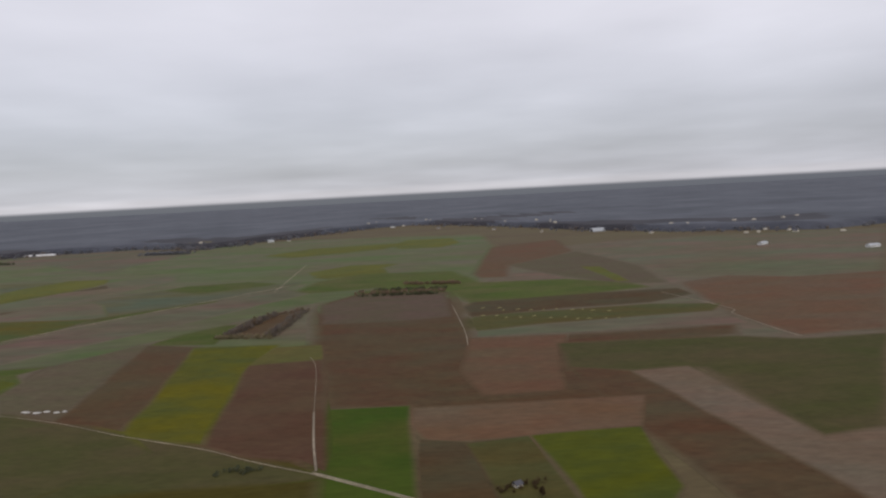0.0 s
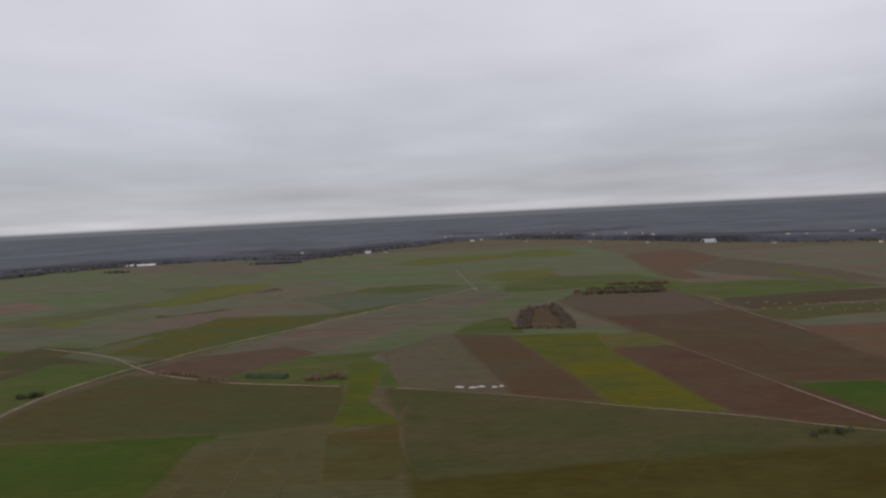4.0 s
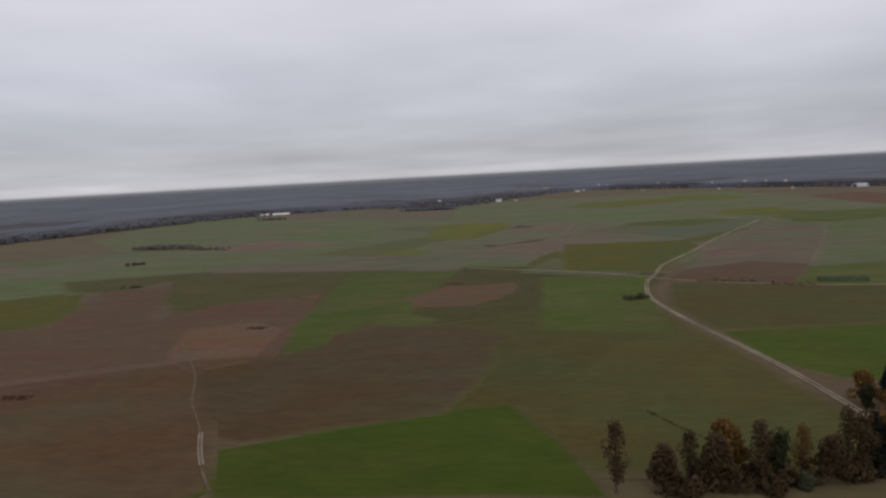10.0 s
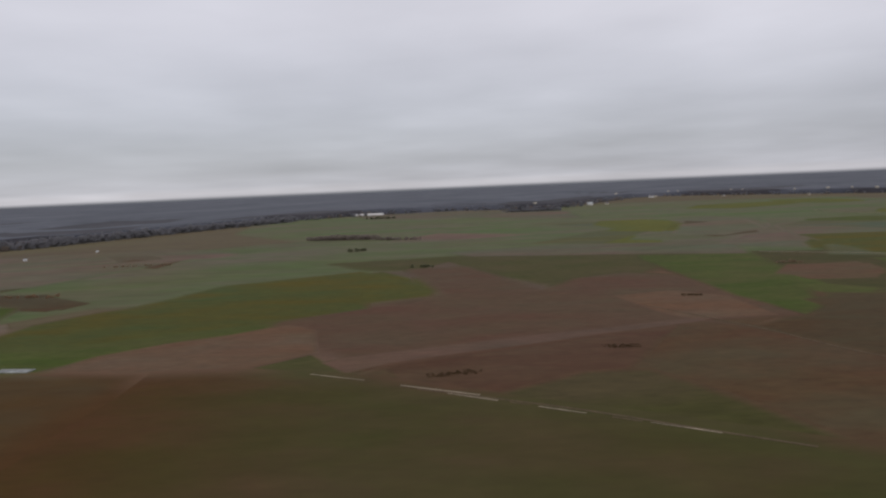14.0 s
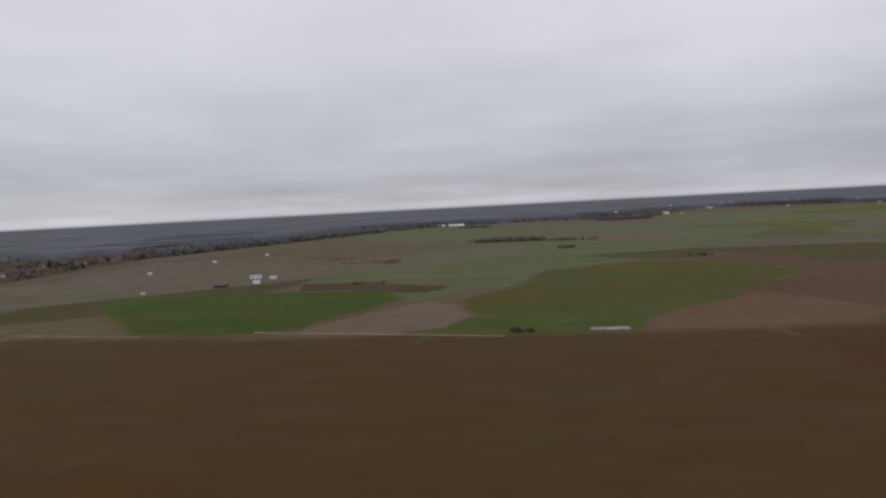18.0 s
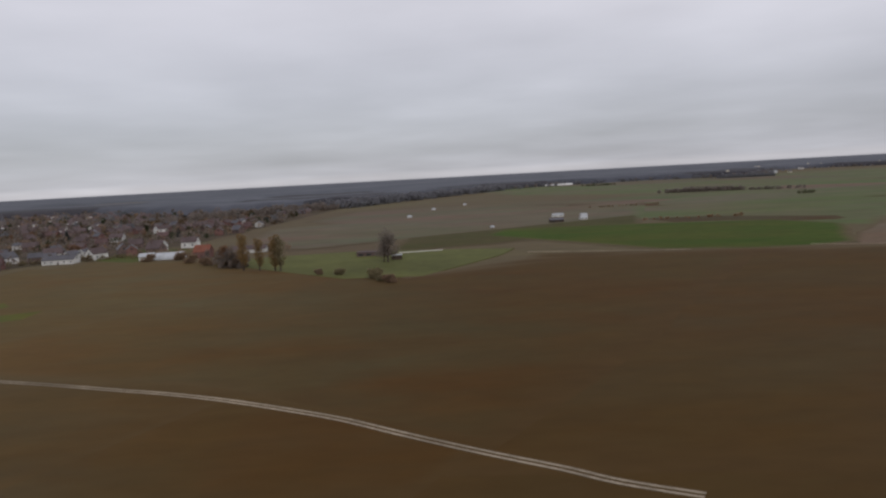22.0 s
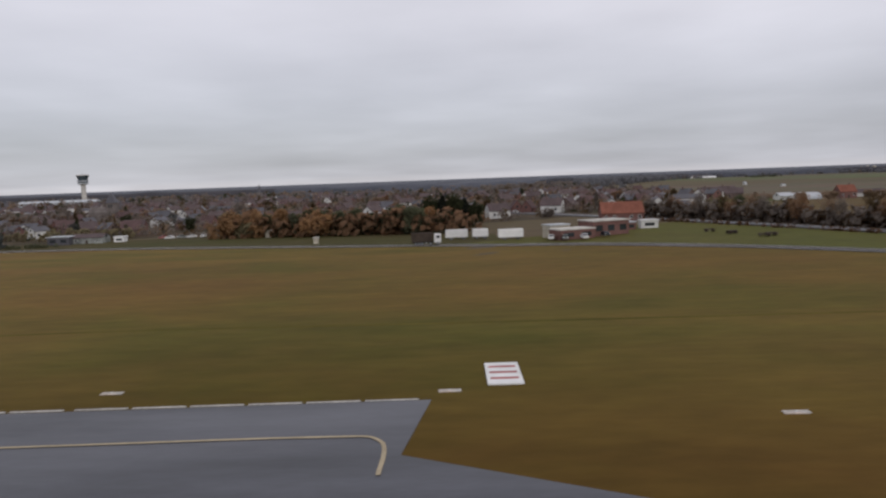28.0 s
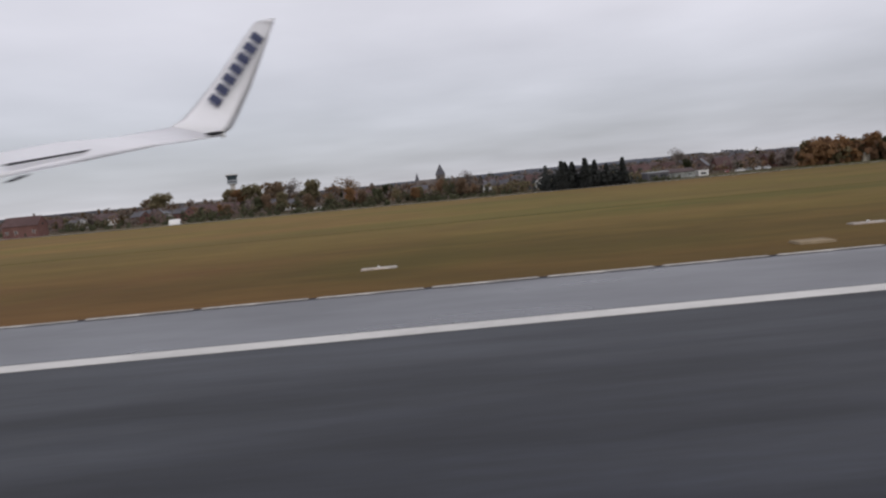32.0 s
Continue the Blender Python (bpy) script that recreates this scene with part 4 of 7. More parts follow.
field("fargreen", (-107, 503), (-56, 517), (-182, 310), (-218, 305), (-155, 409))
field("green", (-335, 313), (-290, 304), (-304, 249), (-313, 196), (-349, 208))
field("yellowgreen", (-134, 647), (-101, 696), (-54, 689), (-79, 630), (-125, 620))
field("yellowgreen", (-233, 871), (-190, 951), (-62, 971), (-87, 883), (-189, 821))
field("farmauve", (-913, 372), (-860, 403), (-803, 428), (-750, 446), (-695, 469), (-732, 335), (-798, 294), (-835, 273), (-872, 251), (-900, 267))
field("dullgreen", (-835, 273), (-798, 294), (-732, 335), (-747, 267), (-808, 232), (-837, 227))
field("green2", (-804, 266), (-796, 290), (-738, 281), (-696, 268), (-686, 241), (-711, 189), (-724, 183), (-760, 193))
field("tan", (-713, 180), (-697, 208), (-677, 232), (-660, 203), (-672, 176), (-687, 172))
field("green", (-687, 172), (-672, 176), (-660, 200), (-633, 189), (-616, 198), (-575, 219), (-618, 173), (-627, 160), (-655, 163))
field("olivemix", (-666, 205), (-665, 227), (-652, 250), (-613, 267), (-564, 285), (-554, 233), (-575, 219), (-616, 198), (-633, 189), (-658, 193))
field("tanbrown", (-623, 161), (-618, 176), (-575, 209), (-566, 199), (-560, 170), (-581, 149))
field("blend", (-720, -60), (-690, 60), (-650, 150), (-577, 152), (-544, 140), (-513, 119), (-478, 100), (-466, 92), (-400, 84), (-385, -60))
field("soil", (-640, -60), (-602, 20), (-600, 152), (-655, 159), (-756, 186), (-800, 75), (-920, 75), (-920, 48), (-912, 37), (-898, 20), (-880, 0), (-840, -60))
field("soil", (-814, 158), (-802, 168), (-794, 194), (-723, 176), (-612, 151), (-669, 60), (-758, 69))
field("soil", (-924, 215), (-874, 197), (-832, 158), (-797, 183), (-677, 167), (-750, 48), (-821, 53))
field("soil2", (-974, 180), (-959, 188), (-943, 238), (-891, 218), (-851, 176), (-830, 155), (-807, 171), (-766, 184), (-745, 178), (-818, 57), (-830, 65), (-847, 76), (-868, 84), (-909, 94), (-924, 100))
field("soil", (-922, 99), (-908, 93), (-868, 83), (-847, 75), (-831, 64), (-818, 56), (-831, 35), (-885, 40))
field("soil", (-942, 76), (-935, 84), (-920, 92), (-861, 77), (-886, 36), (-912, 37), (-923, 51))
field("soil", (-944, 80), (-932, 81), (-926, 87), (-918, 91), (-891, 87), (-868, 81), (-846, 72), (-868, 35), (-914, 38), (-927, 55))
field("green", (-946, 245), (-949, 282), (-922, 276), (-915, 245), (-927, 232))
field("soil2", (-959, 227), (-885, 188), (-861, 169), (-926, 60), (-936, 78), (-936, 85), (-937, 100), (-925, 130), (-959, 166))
field("yellowgreen", (-930, 135), (-921, 154), (-916, 148), (-926, 127))
field("yellowgreen", (-926, 119), (-918, 133), (-904, 140), (-903, 131), (-915, 123), (-924, 114))
tramline(0.3, (-218, 188), (-214, 121))
tramline(0.3, (-206, 187), (-204, 148), (-202, 119))
tramline(0.3, (-194, 187), (-191, 143), (-189, 118))
tramline(0.3, (-180, 146), (-174, 148), (-166, 149))
tramline(0.3, (-180, 146), (-178, 121))
track(2.4, (-301.6, 97.1), (-299.9, 112.3), (-299.1, 137.3), (-299.7, 167.5), (-303.0, 210.0), (-303.8, 240.0), (-301.9, 260.5), (-294.4, 288.3), (-285.0, 308.1), (-273.5, 335.1), (-242.3, 384.3), (-200.3, 452.9), (-130.1, 557.8))
track(0.9, (-135.6, 523.7), (-142.3, 607.5), (-152.1, 723.2))
track(1.4, (-366.0, 358.5), (-319.0, 328.3), (-288.7, 295.6), (-270.5, 279.0), (-250.3, 267.1), (-231.9, 258.2), (-194.3, 247.4))
track(0.45, (-173.5, 241.1), (-134.5, 225.0), (-102.5, 207.0), (-73.5, 192.6), (-56.6, 181.5), (-35.0, 169.3))
track(1.8, (-38.4, 171.6), (-15.6, 156.0), (4.3, 142.0), (17.7, 132.6), (29.1, 120.4))
track(1.1, (-37.6, 172.7), (-42.1, 192.8), (-47.6, 221.7))
track(0.3, (-47.6, 221.7), (-57.7, 279.1), (-64.6, 301.9))
track(0.7, (-2.5, 423.0), (3.5, 343.5), (4.3, 308.9))
track(1.0, (126.0, 431.5), (142.5, 367.6), (138.5, 350.1), (143.2, 301.2), (145.4, 295.9))
soil_path(0.9, (-463.7, 217.9), (-445.2, 178.8), (-437.0, 154.1), (-427.7, 133.1), (-421.7, 116.2), (-416.4, 104.9))
track(1.5, (-427.3, 132.3), (-424.6, 124.0), (-421.4, 115.7))
track(0.8, (-797.0, 202.3), (-775.4, 194.8), (-754.6, 187.6))
track(1.0, (-723.4, 185.5), (-685.6, 171.2), (-657.7, 160.8))
track(1.6, (-923, 99), (-908, 93.5), (-892, 89), (-877.8, 84.6), (-868.8, 81.5), (-860.2, 78.2), (-852.2, 75.2), (-844.6, 71.7), (-837.5, 67.8), (-830.9, 63.8), (-825.0, 59.3), (-819.9, 55.5), (-815.3, 52.3), (-811.1, 49.5), (-807.4, 46.7), (-802.2, 43.9))
track(0.4, (-366.8, 357.3), (-330.9, 335.4), (-305.4, 317.0), (-287.5, 300.9))
track(0.9, (-536, 137), (-520, 128))
track(0.6, (-557, 149), (-544, 142))
for k_ in range(9):
    u_ = (0.0, 0.13, 0.21, 0.34, 0.45, 0.52, 0.66, 0.78, 0.87)[k_]
    x_, y_, d_ = -531 + 53 * u_, 133 - 33.5 * u_, (0.7 + 0.9 * (k_ * 7 % 5) / 4)
    (track if k_ % 3 else soil_path)(0.55 if k_ % 2 else 0.8, (x_ - 1.9 * d_, y_ + 1.2 * d_), (x_, y_), (x_ + 1.9 * d_, y_ - 1.2 * d_))
soil_path(1.0, (-531, 133), (-508, 120), (-497, 113), (-488, 106.5), (-472, 95.5))

# ---- airfield, roads ----
def strip_between(name, low, high, rows, mat, lift, label, category, cols=64):
    """Ground between two lines, following the land."""
    def along(line, n):
        seg = [0.0]
        for (xa, ya), (xb, yb) in zip(line, line[1:]):
            seg.append(seg[-1] + math.hypot(xb - xa, yb - ya))
        out, k = [], 0
        for i in range(n + 1):
            s = seg[-1] * i / n
            while k < len(seg) - 2 and seg[k + 1] < s:
                k += 1
            u = (s - seg[k]) / (seg[k + 1] - seg[k])
            out.append((line[k][0] + (line[k + 1][0] - line[k][0]) * u, line[k][1] + (line[k + 1][1] - line[k][1]) * u))
        return out
    a, b = along(low, cols), along(high, cols)
    verts = []
    for j in range(rows + 1):
        for p, q in zip(a, b):
            x, y = p[0] + (q[0] - p[0]) * j / rows, p[1] + (q[1] - p[1]) * j / rows
            verts.append((x, y, z_at(x, y) + lift))
    n = cols + 1
    faces = [(j * n + i, j * n + i + 1, (j + 1) * n + i + 1, (j + 1) * n + i) for j in range(rows) for i in range(cols)]
    me = bpy.data.meshes.new(name)
    me.from_pydata(verts, [], faces)
    me.materials.append(mat)
    return tagged(new(name, me), label, category, kind="structure")


R2 = ((-905, 14), (-918, 25), (-926.4, 31.6), (-931.0, 35.6), (-936.3, 41.3), (-942.5, 47.7), (-948.8, 54.3), (-955.6, 61.0), (-969.2, 74.5), (-982.0, 86.6), (-991.3, 95.4), (-1001.6, 103.8), (-1014.0, 113.5), (-1026.5, 120.2), (-1037.8, 126.5), (-1052, 131.5), (-1102.7, 146.5), (-1145.3, 152.7), (-1216.4, 168.3), (-1295.7, 185.5), (-1429.4, 275.1), (-1700, 420))
R1 = ((-1061.0, 330), (-1038.8, 280), (-1016.5, 231), (-998.0, 185), (-985.0, 153.5), (-974.3, 129.6), (-967.8, 113.5), (-961.5, 99.8), (-957.2, 91.5), (-951.0, 79.2), (-945.0, 68.4), (-938.6, 59.4), (-932.8, 52.0), (-928.0, 46.2), (-923.2, 41.0), (-919.0, 36.4), (-905, 21))
grass_top = [(-840, 8), (-880, 12)] + list(R2)
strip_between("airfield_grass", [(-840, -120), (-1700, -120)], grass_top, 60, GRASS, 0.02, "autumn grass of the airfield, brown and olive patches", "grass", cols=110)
DITCH_LINE = ((-899, 20), (-912.1, 36.0), (-917.0, 42.5), (-921.8, 49.0), (-927.0, 56.0), (-933.6, 64.0), (-942.5, 76.0), (-949.0, 88.0))


strip_between("verge_lawn", R2[1:15], R1[::-1][1:13], 24, LAWN, 0.05, "green meadow between the two roads", "grass")
strip_between("verge_grass", R1[::-1][:9], DITCH_LINE, 8, LAWN, 0.16, "grass verge beside the main road", "grass")
strip_between("boundary_meadow", R2[13:19], [(-1027, 150), (-1045, 165), (-1099, 178), (-1150, 168), (-1216, 182), (-1295, 200)], 12, CROPS["dullolive"], 0.04, "dull olive meadow between the road and the tree belt", "grass")
bm, _ = ribbon(DITCH_LINE, 2.3, 0.2)
tagged(link("ditch_verge", bm, DITCH), "dark green ditch growth along the field edge", "verge", kind="structure")
bm, _ = ribbon(beside(R1[3:], 3.6), 1.2, 0.12)
tagged(link("cycle_path", bm, CROPS["tanbrown"]), "worn pale brown path beside the road", "path", kind="structure")
bm, _ = ribbon(beside(DITCH_LINE, 2.0), 0.8, 0.22)
tagged(link("footpath", bm, CROPS["greybrown"]), "narrow grey-brown footpath beside the road", "path", kind="structure")


def cut(line, a, b):
    """The stretch of a line from a to b metres along it."""
    out, s = [], 0.0
    for p, q in zip(line, line[1:]):
        d = (q - p).length
        if s + d >= a and s <= b:
            if not out:
                out.append(p.lerp(q, max(0, a - s) / d))
            out.append(p.lerp(q, min(1, (b - s) / d)))
        s += d
    return [(p.x, p.y) for p in out]


def road(name, pts, width, mat, z, label, dashes, edge=0.1, paint=None):
    """An asphalt road with edge lines; its centre line is dashed from dashes metres on."""
    bm, line = ribbon(pts, width, z)
    ob = tagged(link(name, bm, mat), label, "road", kind="structure")
    for off in (-width / 2 + 0.3, width / 2 - 0.3):
        e, _ = ribbon(beside(pts, off), edge, z + 0.012, 0.01)
        part("edge_line", e, paint or PAINT, ob, "white painted edge line")
    total = sum((q - p).length for p, q in zip(line, line[1:]))
    e, _ = ribbon(cut(line, 0, dashes or total), 0.13, z + 0.012, 0.01)
    part("centre_line", e, PAINT, ob, "white painted centre line")
    k = dashes or total
    while k + 1.2 < total:
        d, _ = ribbon(cut(line, k + 0.9, k + 2.0), 0.2, z + 0.012, 0.01)
        part("centre_dash", d, PAINT, ob)
        k += 2.0
    return ob


road("perimeter_road", R2, 3.8, DARKTAR, 0.09, "dark asphalt road with white lines round the airfield", 0)
road("village_road", R1, 4.6, ROADTAR, 0.24, "grey asphalt road into the village, partly with a dashed line", 317, 0.09, WORN)

# runway with its shoulder and the turning pad
RWY = 0.03
sheet("runway", ASPHALT, [(-1060, -30), (-1060, 12.6), (-2600, 12.6), (-2600, -30)], RWY, "dark wet-looking asphalt runway", "runway")
sheet("runway_shoulder", SHOULDER, [(-1060, 12.6), (-1060, 17.3), (-2600, 17.3), (-2600, 12.6)], RWY - 0.004, "lighter worn asphalt runway shoulder", "runway")
sheet("turning_pad", surface("pad_asphalt", (0.026, 0.028, 0.038), big=0.05, fine=1.2, var=0.25, rough=0.42, stretch=4, wet=0.14, spec=0.38), [(-1020, 17.3), (-1038, 26.5), (-1037, 33.4), (-1072.5, 33.2), (-1082, 27.8), (-1096, 17.3)], RWY + 0.004, "asphalt turning pad beside the runway end", "runway")
sheet("runway_edge_line", PAINT, [(-1096, 11.95), (-1096, 12.5), (-2500, 12.5), (-2500, 11.95)], RWY + 0.01, "broad white painted runway edge line", "marking")
sheet("pavement_edge", GAP_SHADE, [(-1096, 17.2), (-1096, 17.4), (-2500, 17.4), (-2500, 17.2)], RWY + 0.006, "dark joint along the edge of the pavement", "kerb")
kerb = tagged(new("runway_kerb"), "row of pale worn edge stones along the runway shoulder", "kerb", kind="structure")
stone = None
rng = random.Random(8)
for k_ in range(120):
    if stone is None:
        stone = part("edge_stone", box(-1.32, 1.32, -0.085, 0.085, -0.1, 0.025, 0.01), EDGESTONE, kerb)
        piece = stone
    else:
        piece = new("edge_stone", stone.data)
        piece.parent = kerb
    piece.matrix_basis = pose(-1097.5 - 2.86 * k_, 17.3 + rng.uniform(-0.012, 0.012), RWY + rng.uniform(-0.004, 0.006), 0, 0, rng.uniform(-0.2, 0.2))
for a_, b_ in (((-1037.5, 33.5), (-1055, 33.5)), ((-1055, 33.5), (-1072.5, 33.3)), ((-1072.5, 33.3), (-1082, 27.9)), ((-1082, 27.9), (-1096, 17.4))):
    d_ = math.hypot(b_[0] - a_[0], b_[1] - a_[1])
    for k_ in range(int(d_ / 2.86)):
        u_ = (k_ + 0.5) * 2.86 / d_
        piece = new("edge_stone", stone.data)
        piece.parent = kerb
        piece.matrix_basis = pose(a_[0] + (b_[0] - a_[0]) * u_, a_[1] + (b_[1] - a_[1]) * u_, RWY + 0.01, 0, 0, math.degrees(math.atan2(b_[1] - a_[1], b_[0] - a_[0])))
for pts_, w_ in (([(-1096, 13.5), (-1085.8, 20.5), (-1080.2, 24.2), (-1074.5, 27.5), (-1072.2, 28.2), (-1067.6, 28.5), (-1054.5, 28.6), (-1042, 28.7), (-1039, 28.1), (-1038.7, 24.6)], 0.18),
                 ([(-1082, 12), (-1073.2, 18.9), (-1070.5, 21.3), (-1068.6, 22.5), (-1067, 22.9), (-1057.9, 22.9), (-1046.7, 22.6), (-1045.1, 21.9), (-1043.3, 20.3), (-1041, 17.8)], 0.16)):
    bm, _ = ribbon(pts_, w_, RWY + 0.03, 0.01)
    tagged(link("taxi_line", bm, YELLOW), "curved yellow painted taxi line", "marking", kind="structure")


def light_pad(x, y):
    ob = empty("runway_light", pose(x, y, z_at(x, y) + 0.02), "low runway edge light on a white concrete slab", "light", "runway edge lights")
    part("slab", box(-0.58, 0.58, -0.22, 0.22, -0.1, 0.04, 0.02), SLAB, ob, "worn white concrete slab")
    part("lamp_base", tube(0.05, 0.04, 0.04, 0.07), STEEL, ob)
    part("lamp_head", tube(0.04, 0.03, 0.07, 0.1), LAMP, ob, "clear glass lamp head")
    return ob


first_pad = light_pad(-1103.8, 24.2)
for i in range(1, 24):
    x_ = (-1121.3, -1133.9, -1151.8, -1167.6)[i - 1] if i < 5 else -1167.6 - 15.9 * (i - 4)
    copy_thing(first_pad, pose(x_, (24.0, 24.2, 23.0, 22.7)[i - 1] if i < 5 else 22.7, z_at(x_, 24) + 0.02))
for x_, y_ in ((-1054.0, 36.2), (-1071.2, 36.0), (-1036.1, 34.8), (-1089.7, 26.6), (-1021, 30)):
    copy_thing(first_pad, pose(x_, y_, z_at(x_, y_) + 0.02))
first_cover = tagged(link("drain_cover", box(-0.5, 0.5, -0.35, 0.35, -0.1, 0.06, 0.03), MUD), "worn concrete drain cover in the grass", "drain cover", "drain covers")
first_cover.matrix_basis = pose(-1118.9, 18.9, 0.03)
for x_ in (-1142.8, -1171.3, -1205, -1240):
    copy_thing(first_cover, pose(x_, 19.2, 0.03))

board = empty("ground_marker_board", pose(-1033.2, 37.6, z_at(-1033.2, 37.6) + 0.02), "white marker board with faded red stripes on the grass", "marker")
part("panel", box(-0.95, 0.95, -2.1, 2.1, 0, 0.1, 0.02), WHITE, board)
for k_ in range(3):
    part("stripe", box(-0.75, 0.75, -1.3 + 1.15 * k_, -0.95 + 1.15 * k_, 0.1, 0.112), REDPAINT, board, "faded red painted stripe")

bm, _ = ribbon([(-950, 50), (-976, 49.8), (-1005, 51), (-1036, 52.2), (-1060, 53.3), (-1080, 52.4), (-1097, 49.2), (-1128, 48.2), (-1180, 46), (-1300, 42)], 0.5, 0.024)
tagged(link("mown_line", bm, WHEELLINE), "thin darker wheel line across the airfield grass", "track", kind="structure")

first_post = empty("roadside_post", pose(-940.9, 73.9, 0.18), "low white roadside marker post", "post", "roadside posts")
part("post", box(-0.09, 0.09, -0.05, 0.05, 0, 0.17), WHITE, first_post)
part("reflector", box(-0.091, 0.091, -0.052, 0.052, 0.11, 0.14), REDPAINT, first_post, "dull red reflector band")
for x_, y_ in ((-935.5, 65.3), (-929.1, 57.3), (-921.9, 48.5), (-915.5, 39.7), (-946.2, 83.4)):
    copy_thing(first_post, pose(x_, y_, 0.18))


# ---- plants ----
def leaf_cloud(rng, centres, size, count, flat=1.0):
    """Many small bent leaf clumps round the centres (x, y, z, radius)."""
    verts, faces = [], []
    for _ in range(count):
        cx, cy, cz, r = rng.choice(centres)
        d = Vector((rng.gauss(0, 1), rng.gauss(0, 1), rng.gauss(0, 1))).normalized() * r * rng.uniform(0.6, 1.05)
        p = Vector((cx, cy, cz)) + Vector((d.x, d.y, d.z * flat))
        a = (d / r + Vector((rng.gauss(0, 0.4), rng.gauss(0, 0.4), rng.gauss(0.35, 0.4)))).normalized()
        b = a.orthogonal().normalized()
        c = a.cross(b) * rng.uniform(0.6, 1)
        s = size * rng.uniform(0.6, 1.3)
        k = len(verts)
        verts += [p + b * s, p + c * s + a * s * 0.4, p - b * s, p - c * s + a * s * 0.4]
        faces += [(k, k + 1, k + 2), (k, k + 2, k + 3)]
    me = bpy.data.meshes.new("crown")
    me.from_pydata([tuple(v) for v in verts], [], faces)
    return me


def limb(a, b, r0, r1):
    bm = bmesh.new()
    d = Vector(b) - Vector(a)
    m = Matrix.Translation((Vector(a) + Vector(b)) / 2) @ d.to_track_quat('Z', 'Y').to_matrix().to_4x4()
    bmesh.ops.create_cone(bm, cap_ends=True, segments=6, radius1=r0, radius2=r1, depth=d.length, matrix=m)
    return bm


TREE_SEEDS = {}
TREE_WORDS = {"orange": "orange autumn leaves", "yellow": "yellow autumn leaves", "brown": "thin brown autumn leaves", "rust": "rust-brown leaves", "olive": "olive fading leaves", "green": "dark green leaves", "conifer": "dark green needles", "bare": "bare grey twigs", "umber": "dark brown autumn leaves", "deep": "deep green leaves", "amber": "amber autumn leaves", "pine": "very dark green needles"}
KIND_WORDS = {"round": ("broad tree with ", "tree"), "poplar": ("tall narrow poplar with ", "tree"), "conifer": ("tall pointed conifer with ", "conifer"), "bush": ("low spreading bush with ", "bush"), "bare": ("open-crowned tree with ", "tree")}


def tree(kind, colour, x, y, h, group="", spread=1.0):
    """A tree or bush of height h."""
    key = (kind, colour)
    rng = random.Random(int(abs(x) * 13 + abs(y) * 7))
    rz = rng.uniform(0, 360)
    wide = rng.uniform(0.88, 1.14) * (1.3 if kind == "poplar" else 1.0) * spread
    m = pose(x, y, z_at(x, y) - 0.05, 0, 0, rz) @ Matrix.Diagonal((h * wide, h * wide, h, 1))
    if key in TREE_SEEDS:
        src, h0 = TREE_SEEDS[key]
        ob = copy_thing(src, m @ Matrix.Diagonal((1 / src.scale.x, 1 / src.scale.y, 1 / src.scale.z, 1)))
        return tagged(ob, group=group or "trees of the countryside")
    name = KIND_WORDS[kind][1]
    ob = empty(name, m, KIND_WORDS[kind][0] + TREE_WORDS[colour], name, group or "trees of the countryside")
    r = random.Random(len(TREE_SEEDS) + 40)
    cs = []
    if kind in ("round", "bare"):
        for _ in range(16):
            a, q, z = r.uniform(0, 6.28), r.uniform(0.05, 0.26), r.uniform(0.26, 0.86)
            q *= 1.0 - 0.8 * max(0, z - 0.6)
            cs.append((q * math.cos(a), q * math.sin(a), z, r.uniform(0.11, 0.17)))
        cs += [(0, 0, 0.4, 0.2), (0, 0, 0.6, 0.24), (0, 0, 0.75, 0.18)]
        bits = [limb((0, 0, 0), (0.01, 0, 0.5), 0.028, 0.012)]
        for c in cs[:8]:
            bits.append(limb((0.005, 0, r.uniform(0.15, 0.35)), c[:3], 0.013, 0.004))
        part("trunk", merge(*bits), BARK, ob)
        me = leaf_cloud(r, cs, 0.038 if kind == "round" else 0.023, 1500 if kind == "round" else 900)
    elif kind == "poplar":
        for i in range(13):
            cs.append((r.uniform(-0.05, 0.05), r.uniform(-0.05, 0.05), 0.22 + 0.058 * i, 0.06 + 0.055 * math.sin(3.14 * (i + 1.2) / 14)))
        bits = [limb((0, 0, 0), (0, 0, 0.9), 0.02, 0.004)] + [limb((0, 0, c[2] - 0.08), (c[0] * 2, c[1] * 2, c[2]), 0.007, 0.003) for c in cs[::2]]
        part("trunk", merge(*bits), BARK, ob)
        me = leaf_cloud(r, cs, 0.019, 850, 1.3)
    elif kind == "conifer":
        for i in range(13):
            q = 0.27 * (1 - i / 13.5)
            for k in range(5):
                a = r.uniform(0, 6.28)
                cs.append((q * 0.6 * math.cos(a), q * 0.6 * math.sin(a), 0.06 + 0.068 * i, q * 0.5 + 0.02))
        part("trunk", limb((0, 0, 0), (0, 0, 0.92), 0.02, 0.004), BARK, ob)
        me = leaf_cloud(r, cs, 0.034, 1300)
    else:
        for _ in range(12):
            a, q = r.uniform(0, 6.28), r.uniform(0.05, 0.5)
            cs.append((q * math.cos(a), q * math.sin(a), r.uniform(0.2, 0.72) - q * 0.25, r.uniform(0.22, 0.3)))
        part("trunk", merge(*[limb((0, 0, 0), c[:3], 0.03, 0.01) for c in cs[:5]]), BARK, ob)
        me = leaf_cloud(r, cs, 0.085, 750)
    me.materials.append(LEAF[colour])
    crown = new("crown", me)
    crown.parent = ob
    TREE_SEEDS[key] = (ob, h)
    return ob


